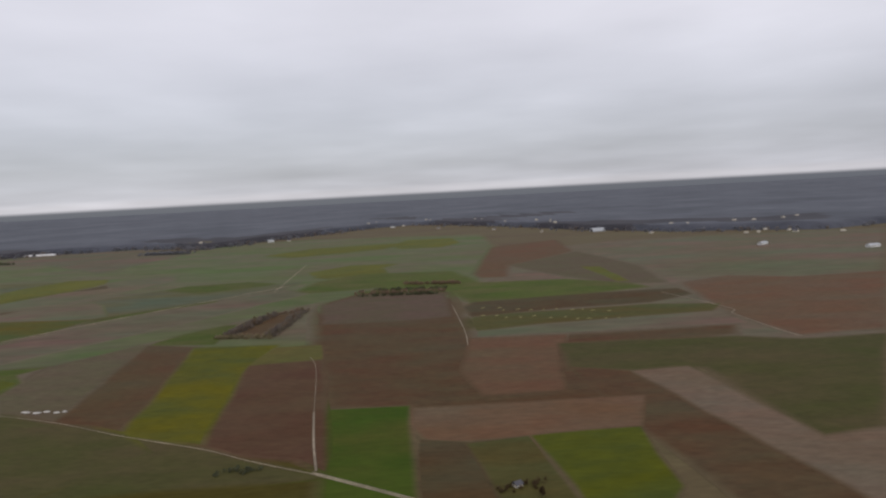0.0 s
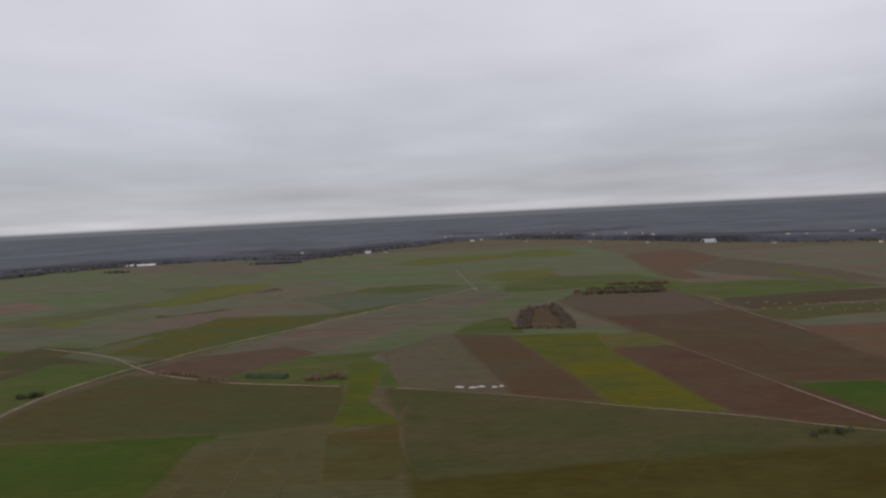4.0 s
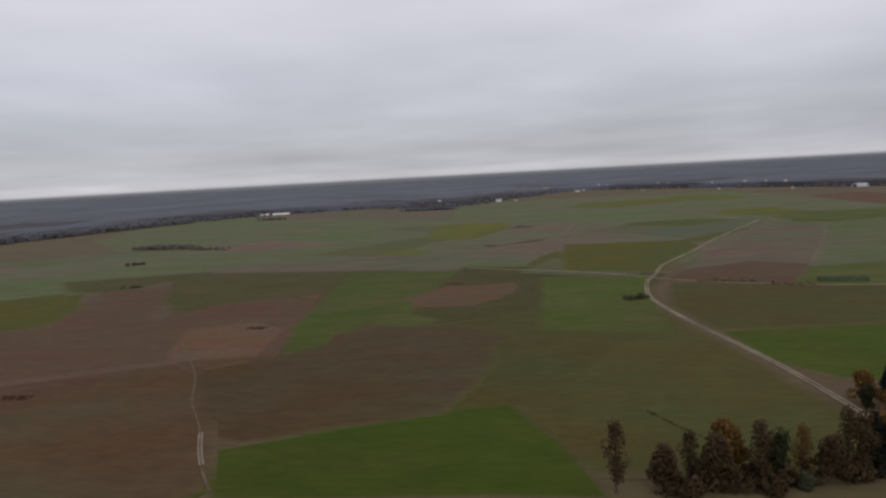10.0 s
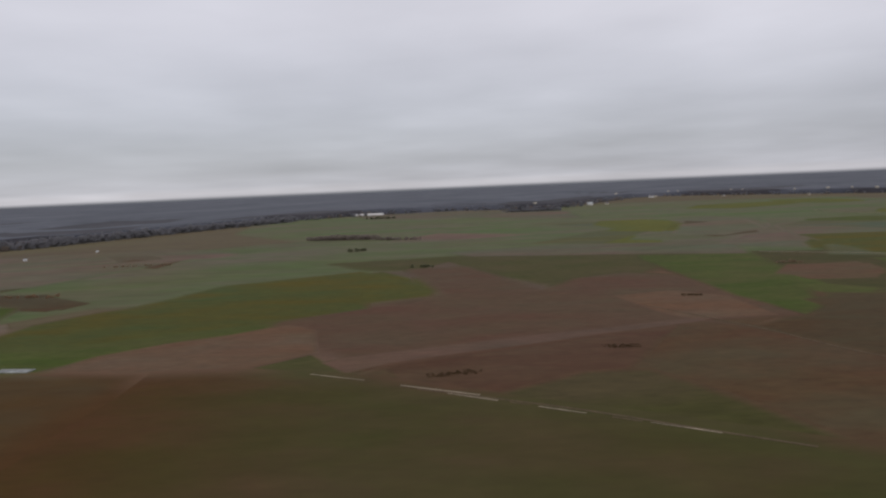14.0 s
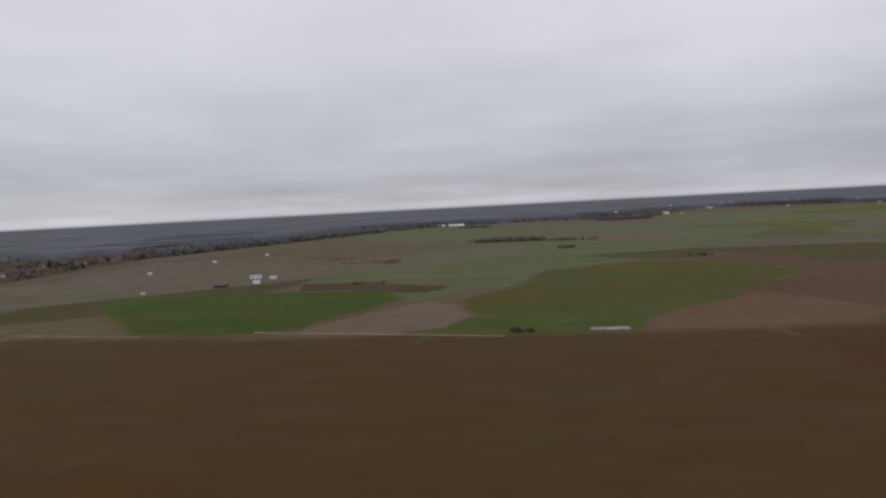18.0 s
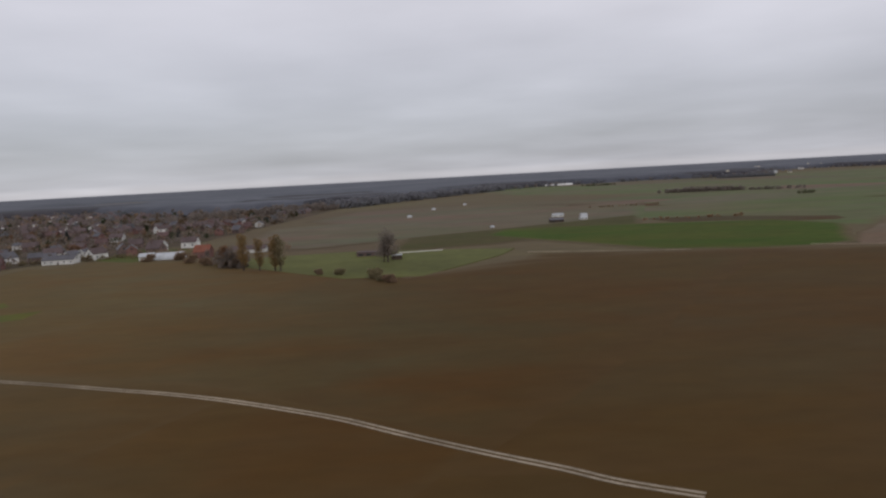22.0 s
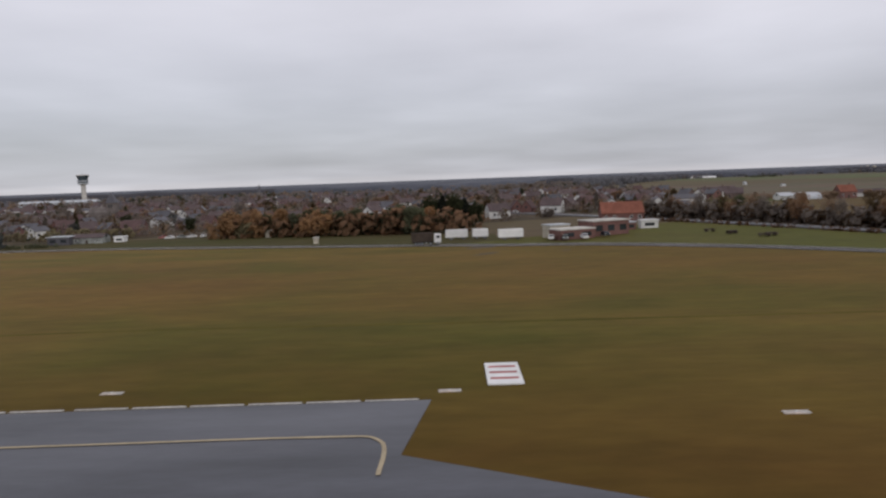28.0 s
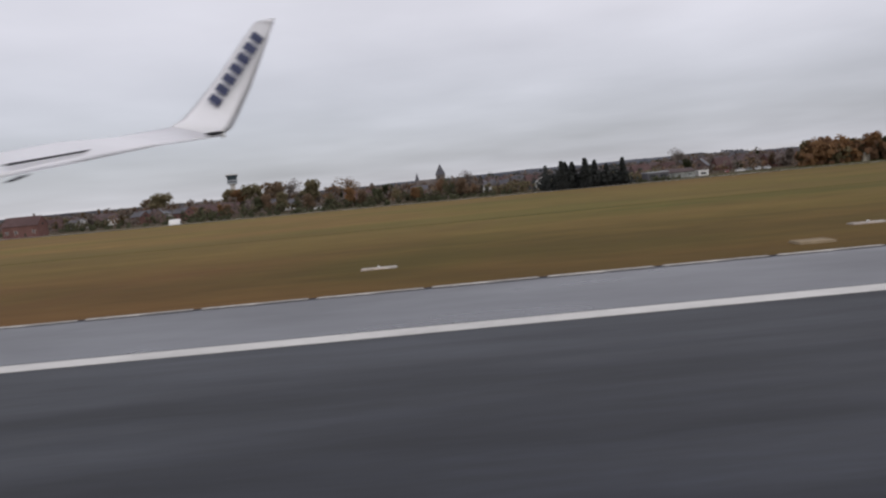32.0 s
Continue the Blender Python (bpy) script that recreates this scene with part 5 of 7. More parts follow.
def row(kinds, colours, x0, y0, x1, y1, n, h, group, jitter=1.0):
    """A line of trees or bushes."""
    rng = random.Random(int(abs(x0) + n * 17))
    for i in range(n):
        u = (i + 0.5) / n
        tree(rng.choice(kinds), rng.choice(colours), x0 + (x1 - x0) * u + rng.uniform(-jitter, jitter), y0 + (y1 - y0) * u + rng.uniform(-jitter, jitter), h * rng.uniform(0.75, 1.2), group)


def thicket(pts, width, h, count, colour, label, category="thicket", leaf=0.24, low=1.0):
    """A belt of bushes along pts, too dense to count."""
    rng = random.Random(count + int(abs(pts[0][0])))
    cs = []
    for _ in range(max(6, count // 9)):
        i = rng.randrange(len(pts) - 1)
        u = rng.random()
        x = pts[i][0] + (pts[i + 1][0] - pts[i][0]) * u + rng.uniform(-width, width) / 2
        y = pts[i][1] + (pts[i + 1][1] - pts[i][1]) * u + rng.uniform(-width, width) / 2
        r = h * rng.uniform(0.34, 0.52)
        cs.append((x, y, z_at(x, y) + r * rng.uniform(0.35, 1.1), r))
    me = leaf_cloud(rng, cs, h * leaf, int(count * 1.7), low)
    me.materials.append(LEAF[colour])
    tagged(new(category, me), label, category, kind="stuff")


def tree_belt(pts, width, h, count, colours, label):
    """A dense belt of trees in mixed colours, with no gaps to see through."""
    for k, colour in enumerate(colours):
        thicket(pts, width, h * (0.85 + 0.1 * (k % 3)), count // len(colours), colour, label, "tree_belt", 0.15)


# ---- buildings ----
def gable_house(name, x, y, w, d, eave, ridge, turn, wall, roof, label, category="house", chimney=True, windows=3, group="", detail=True, door=True, overhang=0.22):
    """A house with its ridge along its own x; front towards -y."""
    ob = empty(name, pose(x, y, z_at(x, y) - 0.05, 0, 0, turn), label, category, group)
    prof = [(-d / 2, 0), (d / 2, 0), (d / 2, eave), (0, ridge), (-d / 2, eave)]
    bm = prism(prof, -w / 2, w / 2)
    bmesh.ops.rotate(bm, verts=bm.verts[:], cent=(0, 0, 0), matrix=Matrix.Rotation(radians(90), 3, 'Z'))
    part("wall", bm, wall, ob)
    t = 0.14
    s = (ridge - eave) / (d / 2)
    prof = [(-d / 2 - overhang, eave - overhang * s + 0.02), (0, ridge + 0.02), (d / 2 + overhang, eave - overhang * s + 0.02), (d / 2 + overhang, eave - overhang * s + t + 0.02), (0, ridge + t + 0.04), (-d / 2 - overhang, eave - overhang * s + t + 0.02)]
    bm = prism(prof, -w / 2 - 0.15, w / 2 + 0.15)
    bmesh.ops.rotate(bm, verts=bm.verts[:], cent=(0, 0, 0), matrix=Matrix.Rotation(radians(90), 3, 'Z'))
    part("roof", bm, roof, ob)
    if chimney:
        cx = w * 0.28
        part("chimney", merge(box(cx - 0.22, cx + 0.22, 0.1, 0.5, ridge - 0.5, ridge + 0.75), box(cx - 0.27, cx + 0.27, 0.05, 0.55, ridge + 0.62, ridge + 0.7)), BRICKD, ob)
    h = min(0.75, eave * 0.34)
    for side in (-1, 1):
        for i in range(windows):
            wx = -w / 2 + w * (i + 0.5) / windows
            if door and side == -1 and i == windows // 2:
                part("door", box(wx - 0.28, wx + 0.28, -d / 2 - 0.03, -d / 2 + 0.05, 0.05, min(1.15, eave * 0.6)), DARKWOOD, ob)
                continue
            z0 = eave * 0.36
            y0 = side * d / 2
            if detail:
                f = part("window", merge(box(wx - 0.36, wx + 0.36, y0 - 0.03, y0 + 0.03, z0, z0 + 0.06), box(wx - 0.36, wx + 0.36, y0 - 0.03, y0 + 0.03, z0 + h - 0.05, z0 + h), box(wx - 0.36, wx - 0.3, y0 - 0.03, y0 + 0.03, z0 + 0.06, z0 + h - 0.05), box(wx + 0.3, wx + 0.36, y0 - 0.03, y0 + 0.03, z0 + 0.06, z0 + h - 0.05)), WHITE, ob)
                part("pane", box(wx - 0.3, wx + 0.3, y0 - 0.015, y0 + 0.015, z0 + 0.06, z0 + h - 0.05), GLASS, f)
            else:
                part("window", box(wx - 0.32, wx + 0.32, y0 - 0.02, y0 + 0.02, z0, z0 + h), GLASS, ob)
    for side in (-1, 1):
        part("window", box(side * w / 2 - 0.02, side * w / 2 + 0.02, -0.35, 0.35, eave * 0.95, eave * 0.95 + 0.6), GLASS, ob)
    return ob


def flat_block(name, x, y, w, d, h, turn, wall, roof, label, category="building", openings=4, open_mat=None, group=""):
    ob = empty(name, pose(x, y, z_at(x, y) - 0.05, 0, 0, turn), label, category, group)
    part("wall", box(-w / 2, w / 2, -d / 2, d / 2, 0, h), wall, ob)
    part("roof", box(-w / 2 - 0.15, w / 2 + 0.15, -d / 2 - 0.15, d / 2 + 0.15, h, h + 0.22, 0.02), roof, ob)
    for i in range(openings):
        wx = -w / 2 + w * (i + 0.5) / openings
        part("window", box(wx - w / openings * 0.28, wx + w / openings * 0.28, -d / 2 - 0.02, -d / 2 + 0.02, h * 0.35, h * 0.75), open_mat or GLASS, ob)
    return ob


def round_barn(name, x, y, w, length, h, turn, mat, label, category="barn"):
    """A polytunnel or round-roofed hall along its own x."""
    ob = empty(name, pose(x, y, z_at(x, y) - 0.03, 0, 0, turn), label, category)
    prof = [(w / 2 * math.cos(a), h * math.sin(a)) for a in [math.pi * i / 12 for i in range(13)]]
    bm = prism(prof, -length / 2, length / 2)
    bmesh.ops.rotate(bm, verts=bm.verts[:], cent=(0, 0, 0), matrix=Matrix.Rotation(radians(90), 3, 'Z'))
    part("cover", bm, mat, ob)
    for side in (-1, 1):
        part("end_frame", box(side * length / 2 - 0.04, side * length / 2 + 0.04, -w * 0.2, w * 0.2, 0, h * 0.7), DARKWOOD, ob)
    for i in range(1, 6):
        px = -length / 2 + length * i / 6
        bm = prism([(w / 2 * 1.01 * math.cos(a), h * 1.012 * math.sin(a)) for a in [math.pi * k / 12 for k in range(13)]], px - 0.05, px + 0.05)
        bmesh.ops.rotate(bm, verts=bm.verts[:], cent=(0, 0, 0), matrix=Matrix.Rotation(radians(90), 3, 'Z'))
        part("hoop", bm, mat, ob)
    return ob


def wheel(r, wdt, x, y, parent):
    bm = tube(r, r, -wdt / 2, wdt / 2, 14)
    bmesh.ops.rotate(bm, verts=bm.verts[:], cent=(0, 0, 0), matrix=Matrix.Rotation(radians(90), 3, 'X'))
    bmesh.ops.translate(bm, verts=bm.verts[:], vec=(x, y, r))
    ty = part("wheel", bm, RUBBER, parent)
    bm = tube(r * 0.55, r * 0.55, -wdt / 2 - 0.01, wdt / 2 + 0.01, 10)
    bmesh.ops.rotate(bm, verts=bm.verts[:], cent=(0, 0, 0), matrix=Matrix.Rotation(radians(90), 3, 'X'))
    bmesh.ops.translate(bm, verts=bm.verts[:], vec=(x, y, r))
    part("rim", bm, STEEL, ty)


def lorry(x, y, turn, label, length=8.6, box_mat=None, cab_mat=None, marks=True):
    """An articulated lorry along its own x, cab at -x."""
    ob = empty("lorry", pose(x, y, z_at(x, y) + 0.12, 0, 0, turn), label, "truck")
    L = length
    part("trailer_box", box(-L / 2 + 1.5, L / 2, -0.68, 0.68, 0.62, 2.25, 0.03), box_mat or WHITE, ob)
    part("chassis", box(-L / 2 + 0.4, L / 2 - 0.1, -0.4, 0.4, 0.42, 0.62), RUBBER, ob)
    cab = part("cab", box(-L / 2, -L / 2 + 1.25, -0.66, 0.66, 0.4, 2.0, 0.08), cab_mat or WHITE, ob)
    part("windscreen", box(-L / 2 - 0.015, -L / 2 + 0.03, -0.56, 0.56, 1.2, 1.75), GLASS, cab)
    for s in (-1, 1):
        part("side_window", box(-L / 2 + 0.25, -L / 2 + 0.85, s * 0.66 - 0.015, s * 0.66 + 0.015, 1.25, 1.7), GLASS, cab)
        part("skirt", box(-L / 2 + 2.6, L / 2 - 2.6, s * 0.62 - 0.02, s * 0.62 + 0.02, 0.25, 0.55), STEEL, ob)
        if marks:
            part("lettering_bar", box(-L * 0.12, L * 0.2, s * 0.68 - 0.012, s * 0.68 + 0.012, 1.35, 1.6), NAVY, ob, "dark illegible lettering on the side")
    for wx in (-L / 2 + 0.6, -L / 2 + 1.9, L / 2 - 2.0, L / 2 - 1.4, L / 2 - 0.8):
        for s in (-0.58, 0.58):
            wheel(0.27, 0.2, wx, s, ob)
    return ob


def trailer(x, y, turn, label, w=4.4):
    ob = empty("box_trailer", pose(x, y, z_at(x, y) + 0.05, 0, 0, turn), label, "trailer")
    part("body", box(-w / 2, w / 2, -0.7, 0.7, 0.5, 2.0, 0.04), WHITE, ob)
    part("chassis", box(-w / 2 + 0.2, w / 2 - 0.2, -0.4, 0.4, 0.35, 0.5), RUBBER, ob)
    for wx in (-w * 0.25, w * 0.3):
        for s in (-0.55, 0.55):
            wheel(0.24, 0.18, wx, s, ob)
    return ob


def car(x, y, turn, paint, label, z=0.24, group=""):
    ob = empty("car", pose(x, y, z_at(x, y) + z, 0, 0, turn), label, "car", group)
    part("body", box(-1.2, 1.2, -0.5, 0.5, 0.14, 0.52, 0.08), paint, ob)
    cabin = prism([(-0.75, 0.5), (0.85, 0.5), (0.5, 0.84), (-0.4, 0.84)], -0.44, 0.44)
    top = part("cabin", cabin, paint, ob)
    part("windscreen", prism([(-0.73, 0.53), (-0.42, 0.82), (-0.45, 0.83), (-0.77, 0.54)], -0.38, 0.38), GLASS, top)
    for s in (-1, 1):
        part("side_window", box(-0.42, 0.5, s * 0.44 - 0.01, s * 0.44 + 0.01, 0.56, 0.78), GLASS, top)
        part("headlight", box(-1.215, -1.17, s * 0.36 - 0.1, s * 0.36 + 0.1, 0.34, 0.44), LAMP, ob)
    for wx in (-0.72, 0.75):
        for s in (-0.46, 0.46):
            wheel(0.17, 0.14, wx, s, ob)
    return ob


# ---- countryside, first fields ----
grove = "trees of the walled grove"
row(["round", "bare"], ["brown", "olive", "bare"], -118.6, 357.3, -109.2, 416.5, 9, 3.8, grove, 2)
row(["round", "bare"], ["brown", "bare", "olive"], -94.9, 351.9, -92.7, 427.4, 10, 3.8, grove, 2)
tree_belt([(-118.6, 357.3), (-109.2, 416.5)], 6, 3.4, 2400, ["brown", "bare"], "dense brown hedge wall of the grove")
tree_belt([(-94.9, 351.9), (-92.7, 427.4)], 6, 3.2, 2400, ["olive", "bare"], "dense grey-olive hedge wall of the grove")
thicket([(-122.2, 354.3), (-92.7, 348.4)], 3, 2.4, 420, "olive", "dense olive hedge closing the grove")
thicket([(-111.1, 415.5), (-94.6, 427.2)], 3, 2.0, 250, "brown", "brown hedge at the back of the grove")
sheet("grove_floor", CROPS["brown"], [(-114.9, 359.4), (-97.1, 355.4), (-94.2, 422.0), (-107.3, 415.7)], 0.16, "brown grass inside the grove", "ground")
thicket([(-66, 478), (-14, 474)], 3, 2.2, 700, "green", "long dark hedge between ploughed fields")
thicket([(-68.1, 493.1), (-10, 487)], 10, 2.0, 900, "brown", "dense brown thicket behind the long hedge", leaf=0.3)
thicket([(-60, 505), (-6, 500)], 4, 2.2, 500, "green", "dark hedge at the back of the thicket")
thicket([(-38, 530), (3, 520)], 4, 3.0, 500, "brown", "brown hedge behind the long dark hedge")
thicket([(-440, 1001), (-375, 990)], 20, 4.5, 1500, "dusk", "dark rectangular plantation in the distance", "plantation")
thicket([(-640, 588), (-588, 570)], 12, 4, 1300, "bare", "grey copse of bare bushes in the meadows", "copse")
thicket([(-585.8, 560.2), (-547.8, 538.8)], 6, 3, 260, "bare", "ragged line of low scrub in the meadows")
thicket([(-638.8, 963.7), (-602.2, 953.2)], 10, 3.5, 240, "green", "small dark hedge near the far wood")
thicket([(-275.9, 284.1), (-255.1, 275.7)], 4, 1.6, 260, "brown", "dark brown scrub beside the farm track")
thicket([(-251.7, 267.5), (-237.8, 261.2)], 3, 1.4, 180, "brown", "brown scrub strip beside the farm track")
thicket([(-208.4, 259.2), (-194.8, 261.8)], 5, 2.2, 240, "brown", "brown overgrown mound beside the track")
thicket([(-311.4, 251.0), (-303.6, 253.2)], 4, 2.2, 160, "green", "dark bush at the bend of the track")
thicket([(-487.6, 163.9), (-481.0, 163.1)], 3.4, 0.5, 600, "umber", "low dark shrubs round a field pond")
thicket([(-529.5, 143.2), (-519.5, 146.2)], 3.4, 0.5, 800, "umber", "dark shrubs round a field hollow")
thicket([(-447, 233.6), (-440.4, 232.6)], 3.6, 0.6, 420, "umber", "dark bush alone in a ploughed field")
thicket([(-545.6, 351.8), (-534.0, 351.2)], 4, 1.8, 100, "green", "dark bush at a field corner")
thicket([(-380.7, 310.7), (-369.9, 307.5)], 4, 1.6, 90, "brown", "brown weeds on a soil heap")
thicket([(-734.9, 420.7), (-694.4, 422.6)], 4, 1.5, 220, "brown", "brown reed strip along a ditch")
thicket([(-656.2, 165.7), (-651.2, 164.7)], 3, 1.6, 100, "green", "dark bush beside the farm track")
thicket([(-736.4, 303.2), (-693.3, 296.3)], 4, 1.4, 220, "rust", "brown weeds along a ditch")
thicket([(-598.4, 459.2), (-578.8, 462.7)], 5, 2.5, 120, "green", "small dark bush in the meadows")
round_barn("polytunnel", -225.3, 266.4, 3.6, 17, 2.0, -14, TARP, "long dull green polytunnel beside the farm track", "polytunnel")
round_barn("hall", 206, 1006, 14, 18, 5, 10, STEEL, "pale round-roofed hall at the wood's edge", "hall")
gable_house("long_shed", 316, 1009, 24, 8, 3.2, 4.6, 5, STEEL, STEEL, "long pale metal shed among far trees", "shed", False, 5, door=False, detail=False)
gable_house("long_shed", -295.6, 1148.9, 9, 6, 2.6, 4.2, 0, RENDERED, STEEL, "small white barn far off at the wood's edge", "barn", False, 3, door=False, detail=False)
gable_house("long_shed", -656.6, 1104.4, 58, 8, 1.5, 2.6, 4, WHITE, WHITE, "long low pale greenhouse before the far wood", "greenhouse", False, 8, door=False, detail=False)
gable_house("long_shed", 302, 692, 12, 5, 2, 3, 40, RENDERED, STEEL, "low white shed in distant fields", "shed", False, 3, door=False, detail=False)
gable_house("long_shed", 367, 621, 12, 5, 2, 3, 20, RENDERED, STEEL, "low white shed in distant fields", "shed", False, 3, door=False, detail=False)
gable_house("long_shed", -119, 1420, 9, 6, 3, 5, 0, RENDERED, TILE_G, "white barn far off among trees", "barn", False, 3, door=False, detail=False)
rng = random.Random(3)
heap_seed = None
for i in range(22):
    x_, y_ = 16 + 64 * (i % 11) / 10 + rng.uniform(-3, 3), 381 - 27 * (i % 11) / 10 + (22 if i > 10 else 0) + rng.uniform(-4, 4)
    if heap_seed is None:
        bm = bmesh.new()
        bmesh.ops.create_icosphere(bm, subdivisions=2, radius=1)
        for v in bm.verts:
            v.co = Vector((v.co.x * 1.7, v.co.y * 0.7, max(v.co.z, -0.1) * 0.32)) * (1 + 0.25 * noise.noise(v.co * 1.5))
        heap_seed = tagged(link("lime_heap", bm, LIME), "small yellowish heap tipped on dark ploughed soil", "heap", "heaps in the ploughed field")
        heap_seed.matrix_basis = pose(x_, y_, 0.1)
    else:
        copy_thing(heap_seed, pose(x_, y_, 0.1, 0, 0, rng.uniform(0, 90)))
for i in range(5):
    bm = bmesh.new()
    bmesh.ops.create_icosphere(bm, subdivisions=2, radius=1)
    for v in bm.verts:
        v.co = Vector((v.co.x * (1.9 - 0.25 * i), v.co.y * 0.7, max(v.co.z, -0.1) * 0.36)) * (1 + 0.5 * noise.noise(v.co * 1.3 + Vector((i, 0, 0))))
    ob = tagged(link("covered_clamp", bm, CONCRETE), "white sheeted heap at the edge of a brown field", "heap", "sheeted heaps")
    ob.matrix_basis = pose(-151.0 + (0, 4.4, 7.4, 11.8, 14.2)[i], 237.9 - (0, 1.3, 0.4, 1.9, 1.2)[i], 0.12, 0, 0, (-18, -4, -14, 6, -20)[i])
gable_house("cottage", 12, 158, 1.9, 1.6, 0.8, 1.3, 30, CREAM, TILE_G, "small grey-roofed hut among brown fields", "hut", False, 2)
thicket([(8, 156), (19, 160)], 4, 1.1, 220, "umber", "brown scrub round a small hut")
thicket([(-64.0, 173.7), (-52.2, 174.5)], 3, 1.5, 150, "green", "dark scrub on a heap beside the track")
tree("round", "umber", 17, 152, 2.6)
rows_far = ((-366.2, 1155.6), (-267.7, 1159.4), (-25, 1295), (69, 1175), (133, 1060), (256, 920), (396, 826))
for i, (x_, y_) in enumerate(rows_far):
    gable_house("farmhouse", x_, y_ - 6, 6, 4, 1.8, 3.4, 20 * i, CREAM, TILE_G, "cream farmhouse far off at the wood's edge", "house", False, 2, door=False, detail=False)

# ---- the wooded farmyard beside the bending track ----
yard = "trees of the wooded farmyard"
tree("poplar", "umber", -352.2, 97.3, 11.5, yard)
for k_, c_, x_, y_, h_ in (("round", "umber", -344.9, 97.4, 7.5), ("poplar", "umber", -340.4, 99.6, 8.5), ("round", "umber", -337.3, 96.7, 9), ("round", "amber", -333.9, 101.3, 10), ("poplar", "umber", -330.7, 97.0, 10.5), ("round", "deep", -327.5, 99.1, 8.5), ("poplar", "amber", -323.0, 100.3, 8.5), ("round", "umber", -319.9, 97.4, 8), ("poplar", "umber", -316.4, 99.5, 11), ("poplar", "umber", -314.4, 98.6, 10.5), ("conifer", "pine", -311.9, 100.2, 10.5), ("conifer", "pine", -309.9, 98.8, 10), ("round", "amber", -309.3, 102.3, 10), ("conifer", "pine", -307.1, 98.4, 8.5), ("bush", "green", -324.9, 95.2, 3), ("bush", "umber", -329.6, 94.0, 3), ("bush", "umber", -341.8, 94.6, 3),
                           ("round", "amber", -293.9, 123.6, 9), ("round", "amber", -296.3, 129.9, 7.5), ("round", "deep", -298.2, 125.9, 5.5), ("round", "deep", -289.0, 129.2, 8.5), ("conifer", "pine", -290.6, 131.6, 8), ("round", "deep", -286.4, 126.4, 7), ("round", "umber", -291.6, 119.2, 4), ("bush", "umber", -295.1, 119.1, 3), ("bush", "amber", -292.0, 116.8, 2.5), ("bush", "green", -284.1, 120.6, 3.5), ("bare", "bare", -282.9, 115.7, 5.5), ("round", "umber", -284.6, 96.8, 6.5), ("round", "amber", -280.1, 97.5, 7), ("round", "umber", -277.1, 99.1, 6)):
    tree(k_, c_, x_, y_, h_, yard)
tree_belt([(-345, 96.5), (-330, 97.5), (-306, 99)], 3, 3.4, 2400, ["umber", "olive", "umber"], "dark undergrowth between the trees of the farmyard")
thicket([(-296.7, 114.6), (-281.0, 118.2)], 1.6, 1.4, 420, "green", "clipped dark green hedge round the yard", "hedge")
gable_house("cottage", -287.4, 119.9, 4.6, 3.6, 1.9, 3.2, 8, BRICKD, TILE_B, "low brown cottage half hidden behind trees", "house", True, 3)
flat_block("garden_shed", -289.3, 105.1, 3.4, 2.2, 1.2, 5, DARKWOOD, TILE_G, "dark shed with a grey flat roof in the yard", "shed", 1)
sheet("yard_paving", CROPS["greybrown2"], [(-292.3, 107.4), (-284.0, 106.7), (-279.9, 95.0), (-290.7, 94.6)], 0.17, "grey gravel yard beside the shed", "yard")
sheet("yard_lawn", LAWN, [(-297.1, 114.1), (-290.8, 112.4), (-290.7, 94.6), (-298.9, 95.3)], 0.165, "small mown lawn beside the track", "lawn")
hose = bmesh.new()
bmesh.ops.create_cone(hose, cap_ends=True, segments=6, radius1=0.1, radius2=0.1, depth=3, matrix=Matrix.Translation((0, 0, 0.1)) @ Matrix.Rotation(radians(90), 4, 'Y'))
tagged(link("log_pile", hose, BARK), "dark log lying on the gravel yard", "log").matrix_basis = pose(-285.7, 99.2, 0.17, 0, 0, -15)
thicket([(-329.4, 108.9), (-338.1, 132.1)], 0.5, 0.45, 420, "umber", "narrow dark hedge running into the field", "hedge")

# ---- meadows before the village ----
flat_block("plastic_reservoir", -632.1, 163.1, 9, 3.0, 0.12, -8, TILE_G, SILVER, "low basin covered with pale plastic sheeting", "basin", 0)
for x_, y_, w_, t_ in ((-765.1, 353.9, 5.5, 4), (-754.0, 343.7, 3.0, 8), (-757.6, 325.2, 3.0, 8)):
    gable_house("field_barn", x_, y_, w_, 3, 1.1, 1.7, t_, RENDERED, STEEL, "small white metal barn in the meadows", "barn", False, 2, group="white barns in the meadows", door=False, detail=False)
gable_house("field_shelter", -771.4, 316.1, 6, 3.2, 1.3, 1.9, 5, DARKWOOD, TILE_G, "dark open field shelter beside white barns", "shelter", False, 2, door=False, detail=False)
for x_, y_, s_ in ((-801.3, 302.5, 2.0), (-807.3, 557.5, 2.6), (-830.8, 499.7, 3.0), (-843.3, 415.6, 3.0)):
    gable_house("field_hut", x_, y_, s_ * 0.8, s_ * 0.55, s_ * 0.32, s_ * 0.48, 20, RENDERED, STEEL, "tiny white hut alone in the meadows", "hut", False, 1, group="white huts in the meadows", door=False, detail=False)
sheet("green_meadow", PASTURE, [(-805.2, 197.7), (-826.3, 162.8), (-845.6, 164.9), (-901.1, 222.3), (-848.0, 230.1), (-799.9, 213.7)], 0.16, "bright green pasture with scattered bushes", "pasture")
flat_block("cow_shed", -843.3, 214.5, 10, 4, 1.3, -4, BRICKD, TILE_B, "long low brown cattle shed in a pasture", "shed", 4)
sheet("shed_apron", CONCRETE, [(-836.0, 217.5), (-822, 219.5), (-822, 221.5), (-836, 219.8)], 0.17, "pale concrete strip beside the cattle shed", "yard")
pasture = "trees round the pasture"
